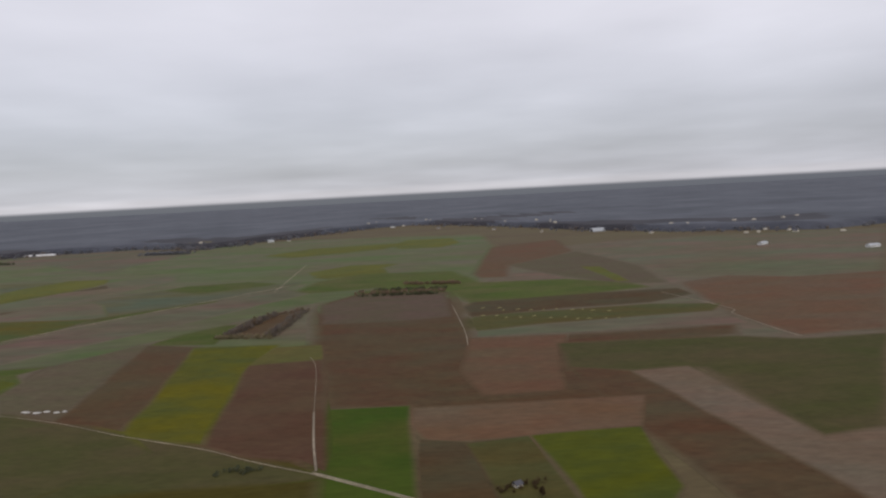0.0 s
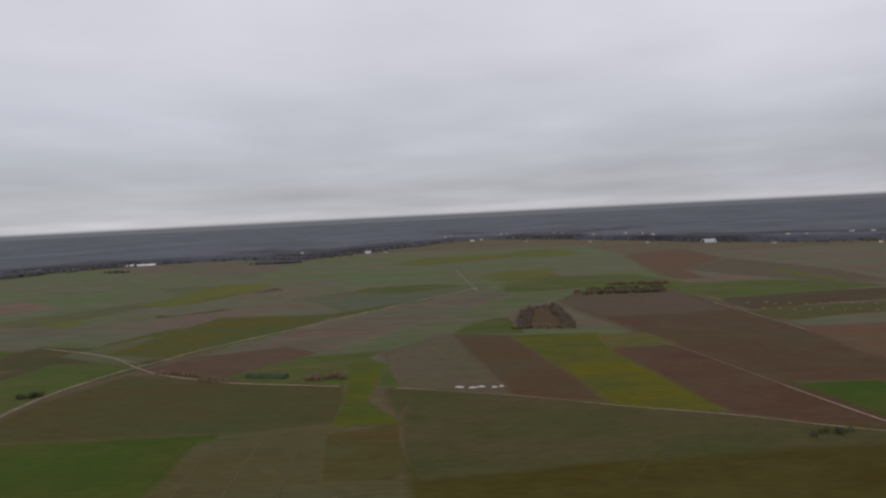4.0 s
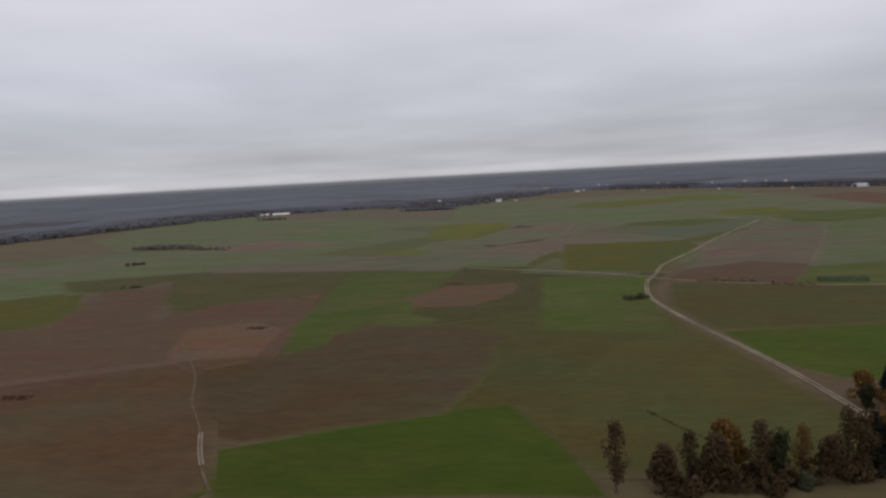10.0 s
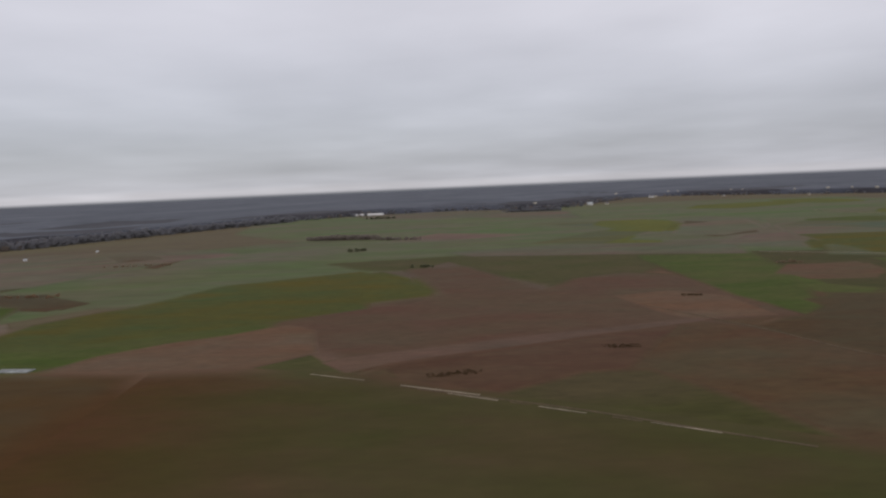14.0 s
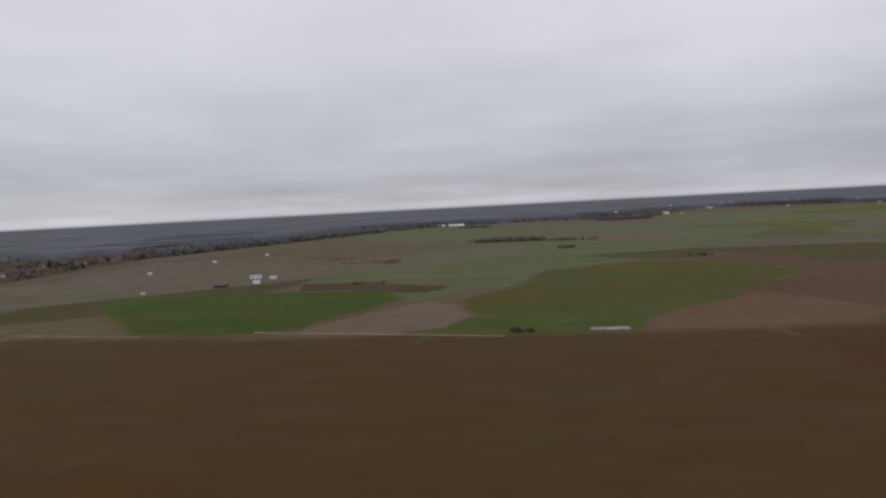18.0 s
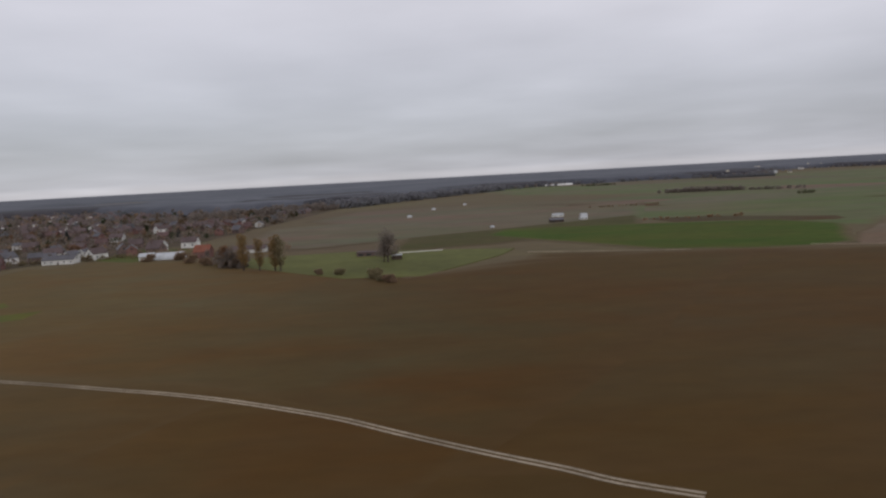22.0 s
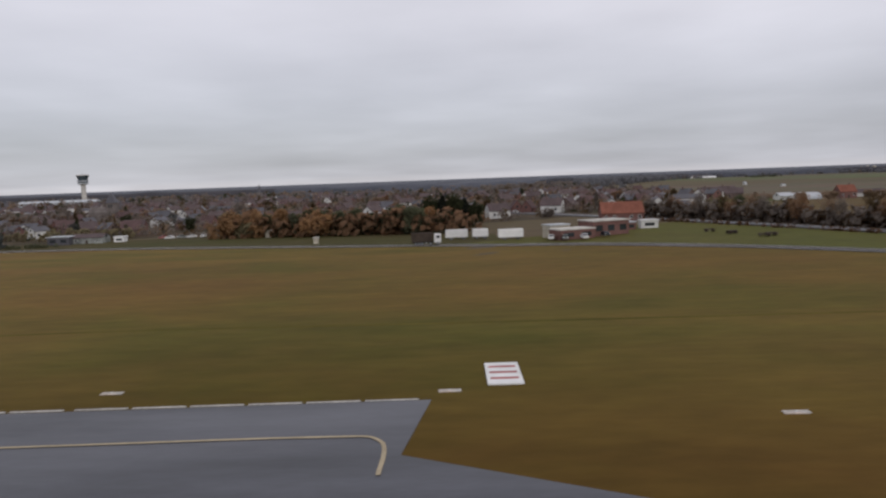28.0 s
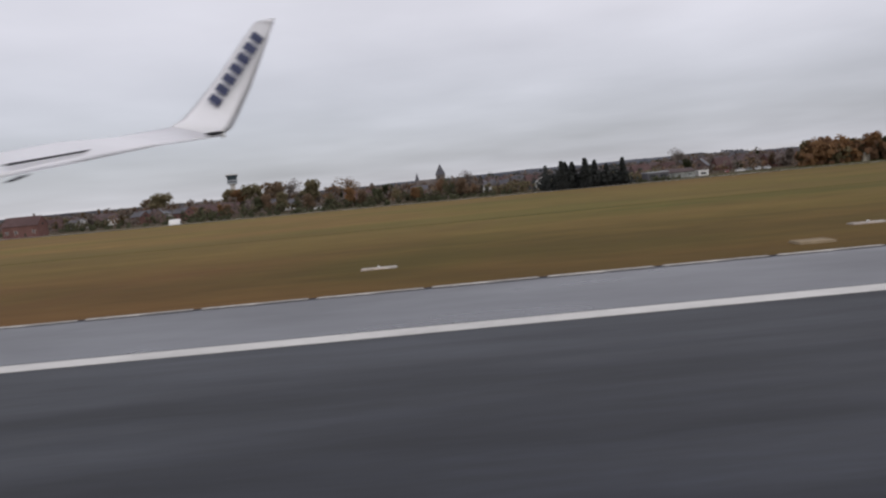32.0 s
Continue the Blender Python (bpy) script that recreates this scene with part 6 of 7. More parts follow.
for k_, c_, x_, y_, h_ in (("poplar", "yellow", -877.3, 192.0, 10.6), ("poplar", "yellow", -872.4, 190.4, 9.2), ("poplar", "yellow", -867.4, 187.6, 10.2), ("poplar", "olive", -865.8, 187.2, 9.6), ("bare", "bare", -883.8, 202.5, 7), ("round", "rust", -886.6, 206.5, 6.5), ("bare", "brown", -880.6, 199.5, 6.5), ("bare", "bare", -881.2, 204.8, 6.5), ("round", "brown", -889.0, 210.0, 6),
                           ("bare", "bare", -837.2, 194.5, 10), ("bare", "bare", -838.4, 196.0, 8.5), ("bush", "olive", -837.4, 163.7, 3.2), ("bush", "brown", -833.5, 154.9, 2.4), ("bush", "olive", -835.9, 158.2, 2), ("bush", "olive", -847.9, 173.2, 2.3), ("bush", "brown", -853.3, 175.3, 1.9), ("bare", "bare", -896.2, 218.1, 5), ("bush", "brown", -902.9, 221.6, 3.5), ("bush", "brown", -894.4, 210.9, 3)):
    tree(k_, c_, x_, y_, h_, pasture)
tree_belt([(-881, 200), (-888, 209)], 4, 5.5, 700, ["brown", "bare"], "dense brown tree clump beside the poplars")
# small shed beneath the bare tree
flat_block("water_trough", -835.2, 200.4, 3.0, 2.0, 1.4, 10, DARKWOOD, STEEL, "small dark shed under a bare tree", "shed", 0)

# farm with white halls
round_barn("farm_hall", -917.0, 241.0, 6.5, 9, 2.3, 5, STEEL, "pale round-roofed farm hall with hooped cover", "barn")
gable_house("farm_barn", -924.5, 239.5, 5, 4, 1.5, 2.4, 10, RENDERED, STEEL, "white farm barn beside the round hall", "barn", False, 3)
gable_house("farmhouse", -904.6, 238.5, 5.4, 4.6, 2.3, 4.3, 0, BRICK, TILE_O, "red brick farmhouse with an orange roof", "house", True, 3)
gable_house("farm_barn", -891.6, 249.0, 12, 4.6, 1.3, 2.4, 2, RENDERED, TILE_B, "long low barn with white wall and brown roof", "barn", False, 5)
for x_, y_ in ((-911.2, 234.4), (-897.6, 236.9), (-930.7, 247.4), (-882.8, 248.9), (-921.7, 233.7)):
    tree("round" if y_ > 245 else "bush", "brown", x_, y_, 3.2, "trees round the farm")
thicket([(-935, 250), (-905, 254), (-880, 258)], 6, 2.6, 900, "brown", "brown bushes round the farm buildings", leaf=0.14)

# ---- crossroads farm, lorries ----
gable_house("white_house", -945.4, 92.6, 6.4, 4.4, 1.7, 4.0, 50, RENDERED, TILE_R, "white rendered house with a dark red tiled roof", "house", True, 3)
part("dormer", merge(box(-0.6, 0.6, -1.9, -1.0, 2.1, 2.75), box(-0.7, 0.7, -2.0, -1.0, 2.75, 2.86)), RENDERED, bpy.data.objects["white_house"], "small white dormer window")
gable_house("white_annex", -941.2, 91.4, 3.0, 2.6, 1.1, 2.0, 50, RENDERED, TILE_R, "low white annex beside the white house", "annex", False, 2)
flat_block("garage", -938.6, 93.6, 2.6, 2.6, 1.2, 8, RENDERED, TILE_G, "flat-roofed white garage beside the white house", "garage", 1)
gable_house("brick_house", -955.6, 110.4, 5.0, 4.6, 2.9, 5.4, 84, BRICK, TILE_O, "red brick house with a steep orange roof", "house", True, 3)
gable_house("brick_house", -948.4, 112.2, 7.0, 4.6, 1.9, 3.7, 6, BRICKD, TILE_R, "brown brick house with a white garage door", "house", True, 3)
part("garage_door", box(1.2, 2.8, -2.34, -2.28, 0.05, 1.3), WHITE, bpy.data.objects["brick_house.001"], "white roller garage door")
flat_block("open_garage", -940.9, 117.4, 4.4, 4, 1.75, 6, DARKWOOD, TILE_G, "dark open-fronted lorry garage", "garage", 2)
sheet("lorry_yard", ROADTAR, [(-944.5, 110.0), (-940, 107.5), (-928.0, 111.0), (-927.5, 118.5), (-938.2, 123.0)], 0.18, "grey concrete lorry yard", "yard")
sheet("garden_lawn", LAWN, [(-950.0, 88.4), (-943, 82.6), (-936, 86.0), (-920.2, 86.4), (-907.5, 92.1), (-924.7, 104.5), (-935.8, 104.0)], 0.165, "rough green garden beside the white house", "lawn")
lorry(-931.4, 114.4, 15, "white articulated lorry with dark lettering, parked in front", 8.0)
lorry(-934.6, 120.2, 15, "white articulated lorry parked in the yard", 8.0)
thicket([(-953.5, 93.6), (-949.2, 86.2), (-943.2, 82.0), (-935.4, 85.2)], 1.0, 1.1, 900, "rust", "rust-brown beech hedge round the garden", "hedge", 0.16)
for k_, c_, x_, y_, h_ in (("bush", "green", -922.2, 91.0, 3.3), ("bush", "green", -921.4, 91.3, 2.7), ("bush", "olive", -935.6, 95.4, 1.6), ("bush", "brown", -938.3, 88.2, 1.6), ("bush", "olive", -931.0, 97.3, 1.2), ("bush", "rust", -951.7, 96.7, 2.6), ("bush", "rust", -953.6, 101.6, 2.8), ("bush", "rust", -959.0, 112.4, 3.4)):
    tree(k_, c_, x_, y_, h_, "garden bushes of the white house")
flat_block("garden_hut", -922.8, 96.0, 2.2, 1.6, 1.15, 6, DARKWOOD, STEEL, "small dark hut behind a round bush", "shed", 1)
thicket([(-916.0, 93.2), (-913.4, 92.9)], 1.0, 0.7, 90, "conifer", "dark heap of garden cuttings", "heap")
avenue = "trees of the village avenue"
for i in range(20):
    u_ = i / 19
    x_, y_ = -959.0 - 33 * u_, 101 + 74 * u_
    tree("bare", ("rust", "umber", "bare", "brown")[i % 4], x_ + 2.6 + 1.6 * (i % 2), y_ + 2.0, 5.4 + 0.6 * (i % 3), avenue)
tree_belt([(-954.8, 103.0), (-965, 125), (-978.0, 155.0), (-987, 173)], 5.0, 4.4, 5200, ["rust", "umber", "bare", "brown"], "leafless brown shrubs along the village road")
for colour_ in ("umber", "rust"):
    thicket([(-946.5, 66.0), (-954.6, 80.5), (-961.4, 93.5), (-967.4, 105.0), (-977.6, 128.0), (-988.2, 152.5), (-996, 172)], 0.9, 1.1, 1500, colour_, "low brown bramble hedge along the village road", "hedge", 0.2)
car(-925.7, 42.8, 128, CARPAINT, "dark blue car driving on the grey road")
car(-1015.3, 228.4, 115, WHITE, "white car on the village road")
for line_ in (((-938.5, 53.6), (-930.5, 43.9), (-924.9, 36.6), (-918, 28.5)), ((-948.5, 47.6), (-939.1, 38.1), (-934.5, 33.0), (-928, 26.5))):
    for (xa, ya), (xb, yb) in zip(line_, line_[1:]):
        n_ = int(math.hypot(xb - xa, yb - ya) / 1.55)
        for i in range(n_):
            u_ = (i + 0.5) / n_
            x_, y_, dx_, dy_ = xa + (xb - xa) * u_, ya + (yb - ya) * u_, (xb - xa) / n_ * 0.32, (yb - ya) / n_ * 0.32
            if i % 2:
                thicket([(x_ - dx_, y_ - dy_), (x_ + dx_, y_ + dy_)], 0.5, 1.0, 330, "beech", "rust-brown hedge clump beside the road", "hedge", 0.11)
            else:
                thicket([(x_ - dx_, y_ - dy_), (x_ + dx_, y_ + dy_)], 0.5, 0.95, 300, "straw", "pale dry grass tuft between hedge clumps", "grass", 0.13)


# ---- village edge along the airfield ----
gable_house("long_barn", -996.6, 165.0, 9.4, 6, 2.0, 4.3, -4, BRICK, TILE_O, "long brick barn with an orange tiled roof", "barn", False, 5)
gable_house("white_gable_house", -983.9, 180.6, 6.4, 5.0, 2.4, 4.6, 82, RENDERED, TILE_G, "white gabled house with a grey roof", "house", True, 3)
gable_house("blue_shed", -978.2, 182.6, 6.4, 5, 2.0, 3.3, 0, BRICKD, TILE_G, "low shed with a dark slate-blue roof", "shed", False, 3)
tree("bush", "green", -966.2, 174.4, 5.2, "village trees")
tree("bush", "green", -961.6, 173.2, 4.8, "village trees")
flat_block("site_container", -997.2, 139.8, 3.4, 2, 1.55, 3, RENDERED, WHITE, "white site container on grass", "container", 1)
flat_block("brick_annex", -1002.0, 138.6, 3.4, 2.8, 1.5, 3, BRICK, STEEL, "small red brick annex", "building", 2)
flat_block("brick_station", -1008.0, 130.4, 7.6, 5, 2.7, 22, BRICK, CONCRETE, "red brick flat-roofed station building with white fascia", "building", 3)
flat_block("brick_station_wing", -1014.6, 125.6, 7.0, 4, 1.8, 22, BRICK, CONCRETE, "lower brick wing with pale flat roof", "building", 2)
flat_block("switch_hut", -1016.6, 131.2, 4.0, 3, 2.3, 22, CREAM, STEEL, "pale hut behind the brick station", "hut", 0)
trailer(-1035.0, 139.0, 3, "white box trailer parked on grass")
trailer(-1025.0, 131.6, 3, "white box trailer parked beside the station", 4.6)
trailer(-1030.4, 137.6, 3, "white box trailer among parked vehicles", 3.0)
lorry(-1040.6, 128.6, 180, "dark green tipper lorry with a white cab on the road", 5.4, DARKWOOD, WHITE, False)
for i, (x_, y_) in enumerate(((-1018.6, 123.4), (-1016.4, 121.9), (-1013.2, 121.2), (-1009.0, 124.2))):
    car(x_, y_, 80 + 7 * i, (WHITE, SILVER, WHITE, CARPAINT)[i], "small parked car beside the brick station", 0.3, "cars beside the brick station")
first_bench = empty("garden_table", pose(-991.0, 123.6, 0.1), "dark picnic table on the meadow", "table", "tables on the meadow")
part("top", box(-0.9, 0.9, -0.35, 0.35, 0.45, 0.52), DARKWOOD, first_bench)
for s_ in (-0.6, 0.6):
    part("bench", box(-0.9, 0.9, s_ - 0.12, s_ + 0.12, 0.25, 0.3), DARKWOOD, first_bench)
    part("leg", box(s_ - 0.05, s_ + 0.05, -0.6, 0.6, 0, 0.45), DARKWOOD, first_bench)
copy_thing(first_bench, pose(-989.2, 118.4, 0.1, 0, 0, 25))
copy_thing(first_bench, pose(-986.8, 111.6, 0.1, 0, 0, -20))
copy_thing(first_bench, pose(-985.2, 112.6, 0.1, 0, 0, 10))

belt = "trees of the belt behind the airfield"
rng = random.Random(21)
for i in range(30):
    u_ = i / 29
    x_ = -1042 - 49 * u_
    tree(rng.choice(["round", "round", "bush"]), rng.choice(["green", "green", "olive", "orange", "deep", "rust", "brown"]), x_ + rng.uniform(-1, 1), 163 + 9 * u_ + rng.uniform(-2, 4), rng.uniform(5, 7.5), belt)
for k_, x_, y_, h_ in (("round", -1041.0, 183.0, 8.5), ("conifer", -1038.2, 181.5, 9.0), ("round", -1035.0, 181.5, 9.0), ("conifer", -1032.4, 180.6, 8.0), ("round", -1029.8, 180.0, 6.5)):
    tree(k_, "pine" if k_ == "conifer" else "deep", x_, y_, h_, belt)
for i in range(22):
    u_ = i / 21
    tree(rng.choice(["round", "bare", "round"]), rng.choice(["brown", "olive", "rust", "orange", "green"]), -1170 - 75 * u_ + rng.uniform(-2, 2), 184 + 22 * u_ + rng.uniform(-2, 6), rng.uniform(3.5, 6.2), belt)
for x_, y_, h_, k_, c_ in ((-1228.7, 275.1, 12, "round", "olive"), (-1237.1, 281.4, 13, "bare", "bare"), (-1246.5, 288.8, 13.5, "round", "brown"), (-1258.0, 299.2, 13, "round", "olive"), (-1264.2, 306.6, 11, "round", "orange"), (-1270.5, 310.8, 12, "round", "olive"), (-1214.1, 268.8, 12.5, "bare", "brown"), (-1220.3, 273.0, 8, "round", "orange"), (-1314.3, 346.5, 14, "round", "olive"), (-1321.6, 352.8, 12, "round", "brown"), (-1170.4, 243.6, 9, "bare", "bare"), (-1199.4, 262.5, 7, "round", "green"), (-1104.2, 225.8, 9.5, "bare", "bare"), (-1293.6, 275.1, 6, "round", "rust"), (-1351.0, 315.0, 6, "bare", "brown"), (-1335.4, 294.0, 5, "round", "olive")):
    tree(k_, c_, x_, y_, h_ * 0.88, "tall trees behind the airfield", 1.5)
tree_belt([(-1032, 162), (-1052, 166), (-1072, 169), (-1091, 173)], 8, 6.2, 5200, ["green", "olive", "rust", "green", "brown"], "dense mixed autumn tree belt behind the airfield")
tree_belt([(-1168, 186), (-1205, 192), (-1250, 206), (-1310, 232)], 9, 3.0, 3600, ["brown", "olive", "green", "bare"], "dense brown and olive trees behind the boundary hedge")
tree_belt([(-1168, 240), (-1230, 276), (-1290, 318), (-1340, 352)], 14, 7, 3600, ["olive", "brown", "bare", "rust"], "tall brown trees behind the boundary houses")
tree_belt([(-1120, 186), (-1150, 182), (-1166, 184)], 8, 3.4, 1200, ["brown", "green", "olive"], "low brown bushes behind the sheds")
thicket([(-1156, 160), (-1140, 158)], 5, 5.0, 1500, "conifer", "dark fir thicket beside the airfield", "thicket", 0.1)
firs = "dark firs beside the airfield"
for x_, y_, h_ in ((-1155.6, 164.6, 6.4), (-1153.5, 155.6, 7.0), (-1150.8, 157.4, 6.6), (-1148.4, 155.3, 7.2), (-1145.9, 157.1, 6.6), (-1143.6, 156.1, 5.6), (-1140.1, 155.7, 6.6), (-1152.0, 159.5, 6.8), (-1147.1, 159.8, 6.4)):
    tree("conifer", "conifer", x_, y_, h_, firs)
thicket([(-1163.6, 171.8), (-1199.1, 172.4), (-1257.6, 185.4), (-1346.0, 246.8)], 1.6, 1.5, 900, "green", "long dark hedge along the airfield boundary", "hedge")
thicket([(-1138.0, 158.0), (-1125.8, 160.8)], 1.4, 1.2, 200, "green", "clipped dark hedge before the sheds", "hedge")
flat_block("grey_shed", -1129.3, 167.9, 5, 4, 1.9, 3, TILE_G, STEEL, "dull grey metal shed behind the airfield", "shed", 2)
gable_house("long_shed", -1123.6, 170.3, 7.5, 4.5, 1.5, 2.2, 3, SILVER, TILE_B, "long low pale grey shed with brown roof", "shed", False, 3)
flat_block("white_shed", -1116.9, 171.6, 2.4, 2.4, 1.2, 4, WHITE, WHITE, "small white shed behind the airfield", "shed", 1)
flat_block("switch_box", -1079.4, 167.8, 1.6, 1.4, 1.7, 0, CREAM, CONCRETE, "small concrete switch box at the airfield edge", "hut", 0)
flat_block("switch_box", -1063.6, 143.3, 0.9, 0.9, 1.2, 0, CREAM, CONCRETE, "small cream switch box at the airfield edge", "hut", 0)
for i, (x_, y_) in enumerate(((-1106.1, 174.8), (-1103.6, 175.8), (-1101.1, 176.1), (-1108.6, 176.7), (-1098.5, 176.9))):
    car(x_, y_, 10 + 20 * i, (WHITE, SILVER, WHITE, REDPAINT, WHITE)[i], "parked car behind the airfield", 0.05, "cars parked behind the airfield")
car(-1211.6, 183.0, 15, WHITE, "small white van at the airfield boundary", 0.3)
round_barn("white_tank", -1244.9, 172.4, 2.2, 2.6, 1.4, 10, WHITE, "small white rounded tank at the boundary", "tank")
gable_house("pink_house", -1291.4, 190.5, 9, 6, 3.2, 5.4, 5, BRICK, TILE_R, "pinkish brick house at the airfield boundary", "house", True, 4)
gable_house("white_hall", -1052.8, 222.8, 9, 6, 2.4, 4.0, 5, RENDERED, STEEL, "white hall with pale roof among houses", "building", False, 4)


# ---- houses of the village ----
GARDEN = surface("village_gardens", (0.085, 0.075, 0.048), big=0.05, fine=0.4, var=0.25, other=(0.1, 0.07, 0.05))
strip_between("village_ground", [(-930, 300), (-950, 262), (-985, 207), (-1010, 188), (-1045, 190), (-1110, 182), (-1150, 168), (-1200, 182), (-1290, 200), (-1430, 285), (-1700, 440)], [(-915, 620), (-1000, 640), (-1100, 700), (-1300, 780), (-1700, 820)], 20, GARDEN, 0.05, "dark gardens and yards between village houses", "garden")


def in_village(x, y):
    front = -1e9
    line = ((-1512.6, 346.5), (-1293.8, 225.8), (-1199.6, 215.2), (-1148.0, 188.4), (-1106.8, 191.6), (-1040.7, 194.1), (-1002.8, 199.0), (-978.8, 212.1), (-947.6, 272.8), (-925.4, 365.2), (-911.6, 491.6))
    if x < -1500 or x > -925:
        return False
    for (xa, ya), (xb, yb) in zip(line, line[1:]):
        if xa <= x <= xb:
            front = ya + (yb - ya) * (x - xa) / (xb - xa)
    return y > front


WALLS = (BRICK, BRICKD, BRICKD, RENDERED, BRICKD, BRICK)
ROOFS = (TILE_G, TILE_R, TILE_B, TILE_G, TILE_B, TILE_G, TILE_R)
rng = random.Random(11)
village, seeds = [], []
for i in range(12):
    seeds.append((rng.uniform(4.0, 6.4), rng.uniform(3.4, 4.4), rng.uniform(1.7, 2.5), rng.uniform(3.3, 4.7), WALLS[i % 6], ROOFS[i % 7]))
WALL_WORDS = {BRICK: "red brick", BRICKD: "brown brick", CREAM: "cream", RENDERED: "white rendered"}
ROOF_WORDS = {TILE_R: "dark red", TILE_G: "grey slate", TILE_B: "brown", TILE_O: "orange"}
built = {}
tries = 0
while len(village) < 278 and tries < 30000:
    tries += 1
    x_ = rng.uniform(-1480, -925)
    y_ = 185 + 300 * rng.random() ** 1.4
    if not in_village(x_, y_) or (abs(x_ + 1006 + (y_ - 203) * 0.48) < 5):
        continue
    if any((x_ - a) ** 2 + (y_ - b) ** 2 < 40 for a, b in village):
        continue
    if math.hypot(x_ + 1006, y_ - 181) < 13 or math.hypot(x_ + 989, y_ - 190) < 11:
        continue
    village.append((x_, y_))
    k_ = rng.randrange(12)
    turn_ = rng.choice([64, 154, 64, 10, 100]) + rng.uniform(-8, 8)
    if k_ in built:
        copy_thing(built[k_], pose(x_, y_, z_at(x_, y_) - 0.05, 0, 0, turn_))
    else:
        w_, d_, e_, r_, wall_, roof_ = seeds[k_]
        built[k_] = gable_house("village_house", x_, y_, w_, d_, e_, r_, turn_, wall_, roof_, WALL_WORDS[wall_] + " village house with a " + ROOF_WORDS[roof_] + " tiled roof", "house", True, 2, "village houses", False)
for i in range(300):
    for _ in range(60):
        x_, y_ = rng.uniform(-1480, -925), 190 + 420 * rng.random() ** 1.4
        if in_village(x_, y_ + 4) and not any((x_ - a) ** 2 + (y_ - b) ** 2 < 11 for a, b in village):
            break
    tree(rng.choice(["round", "bare", "bare", "bush", "conifer"]), "conifer" if i % 9 == 0 else rng.choice(["brown", "rust", "bare", "deep", "bare", "umber", "bare"]), x_, y_, rng.uniform(3, 6), "village trees")


for colour_, n_ in (("brown", 7000), ("bare", 20000), ("umber", 7000), ("deep", 5000), ("rust", 3500)):
    cs_ = []
    while len(cs_) < n_ // 14:
        x_, y_ = rng.uniform(-1490, -925), 186 + 330 * rng.random() ** 1.3
        if in_village(x_, y_ + 6) and abs(x_ + 1006 + (y_ - 203) * 0.46) > 6:
            cs_.append((x_, y_, z_at(x_, y_) + rng.uniform(0.4, 2.2), rng.uniform(0.9, 1.9)))
    me = leaf_cloud(rng, cs_, 0.55, n_)
    me.materials.append(LEAF[colour_])
    tagged(new("garden_shrubs", me), "dense garden shrubs and small trees between village houses", "shrubs", kind="stuff")


def far_village():
    """Roofs and treetops beyond, too many and too far to tell apart."""
    r = random.Random(31)
    walls, roofs, pale = [], [], []
    def add(lst, pts, faces):
        k = sum(len(p) for p, _ in lst)
        lst.append((pts, [tuple(i + k for i in f) for f in faces]))
    for _ in range(1000):
        x, y = r.uniform(-1900, -930), 410 + 490 * r.random() ** 1.2
        if x > -960 and y > 640:
            continue
        w, d, e, h, a = r.uniform(3.6, 6), r.uniform(3.4, 4.4), r.uniform(1.8, 2.6), r.uniform(3.3, 4.8), r.uniform(0, 3.14)
        c, s = math.cos(a), math.sin(a)
        tr = lambda px, py, pz: (x + px * c - py * s, y + px * s + py * c, pz - 0.8)
        base = [tr(sx * w / 2, sy * d / 2, z) for z in (0, e) for sx, sy in ((-1, -1), (1, -1), (1, 1), (-1, 1))]
        add(pale if r.random() < 0.2 else walls, base, [(0, 1, 5, 4), (1, 2, 6, 5), (2, 3, 7, 6), (3, 0, 4, 7)])
        top = [tr(-w / 2, -d / 2, e), tr(w / 2, -d / 2, e), tr(w / 2, d / 2, e), tr(-w / 2, d / 2, e), tr(-w / 2, 0, h), tr(w / 2, 0, h)]
        add(roofs, top, [(0, 1, 5, 4), (2, 3, 4, 5), (0, 4, 3), (1, 2, 5)])
    for name, lst, mat in (("far_walls", walls, BRICKD), ("far_walls", pale, RENDERED), ("far_roofs", roofs, TILE_B)):
        me = bpy.data.meshes.new(name)
        me.from_pydata([p for pts, _ in lst for p in pts], [], [f for _, fs in lst for f in fs])
        me.materials.append(mat)
        tagged(new(name, me), "dense distant village houses among trees", "houses", kind="stuff")
    for colour, n in (("brown", 4000), ("bare", 11000), ("umber", 4000), ("deep", 3000), ("dusk", 5000)):
        cs = [(r.uniform(-1950, -925), r.uniform(430, 880), r.uniform(1.0, 3.5), r.uniform(2.0, 3.4)) for _ in range(n // 18)]
        cs = [c for c in cs if in_village(max(c[0], -1499), c[1]) or c[0] < -1500]
        me = leaf_cloud(r, cs, 1.1, n)
        me.materials.append(LEAF[colour])
        tagged(new("far_treetops", me), "distant autumn treetops among village houses", "trees", kind="stuff")


far_village()

# houses at the village's front edge, beside the meadow
gable_house("grey_hall", -956.4, 242.5, 11, 5, 1.7, 3.0, 4, RENDERED, TILE_G, "long grey-roofed hall at the village edge", "hall", False, 5)
gable_house("white_villa", -981.6, 251.5, 6.5, 5, 2.4, 4.4, 70, RENDERED, TILE_G, "white gabled villa at the village edge", "house", True, 3)
gable_house("white_villa", -986.5, 249.0, 5, 4, 1.8, 3.2, -6, RENDERED, TILE_G, "low white bungalow at the village edge", "house", False, 3)
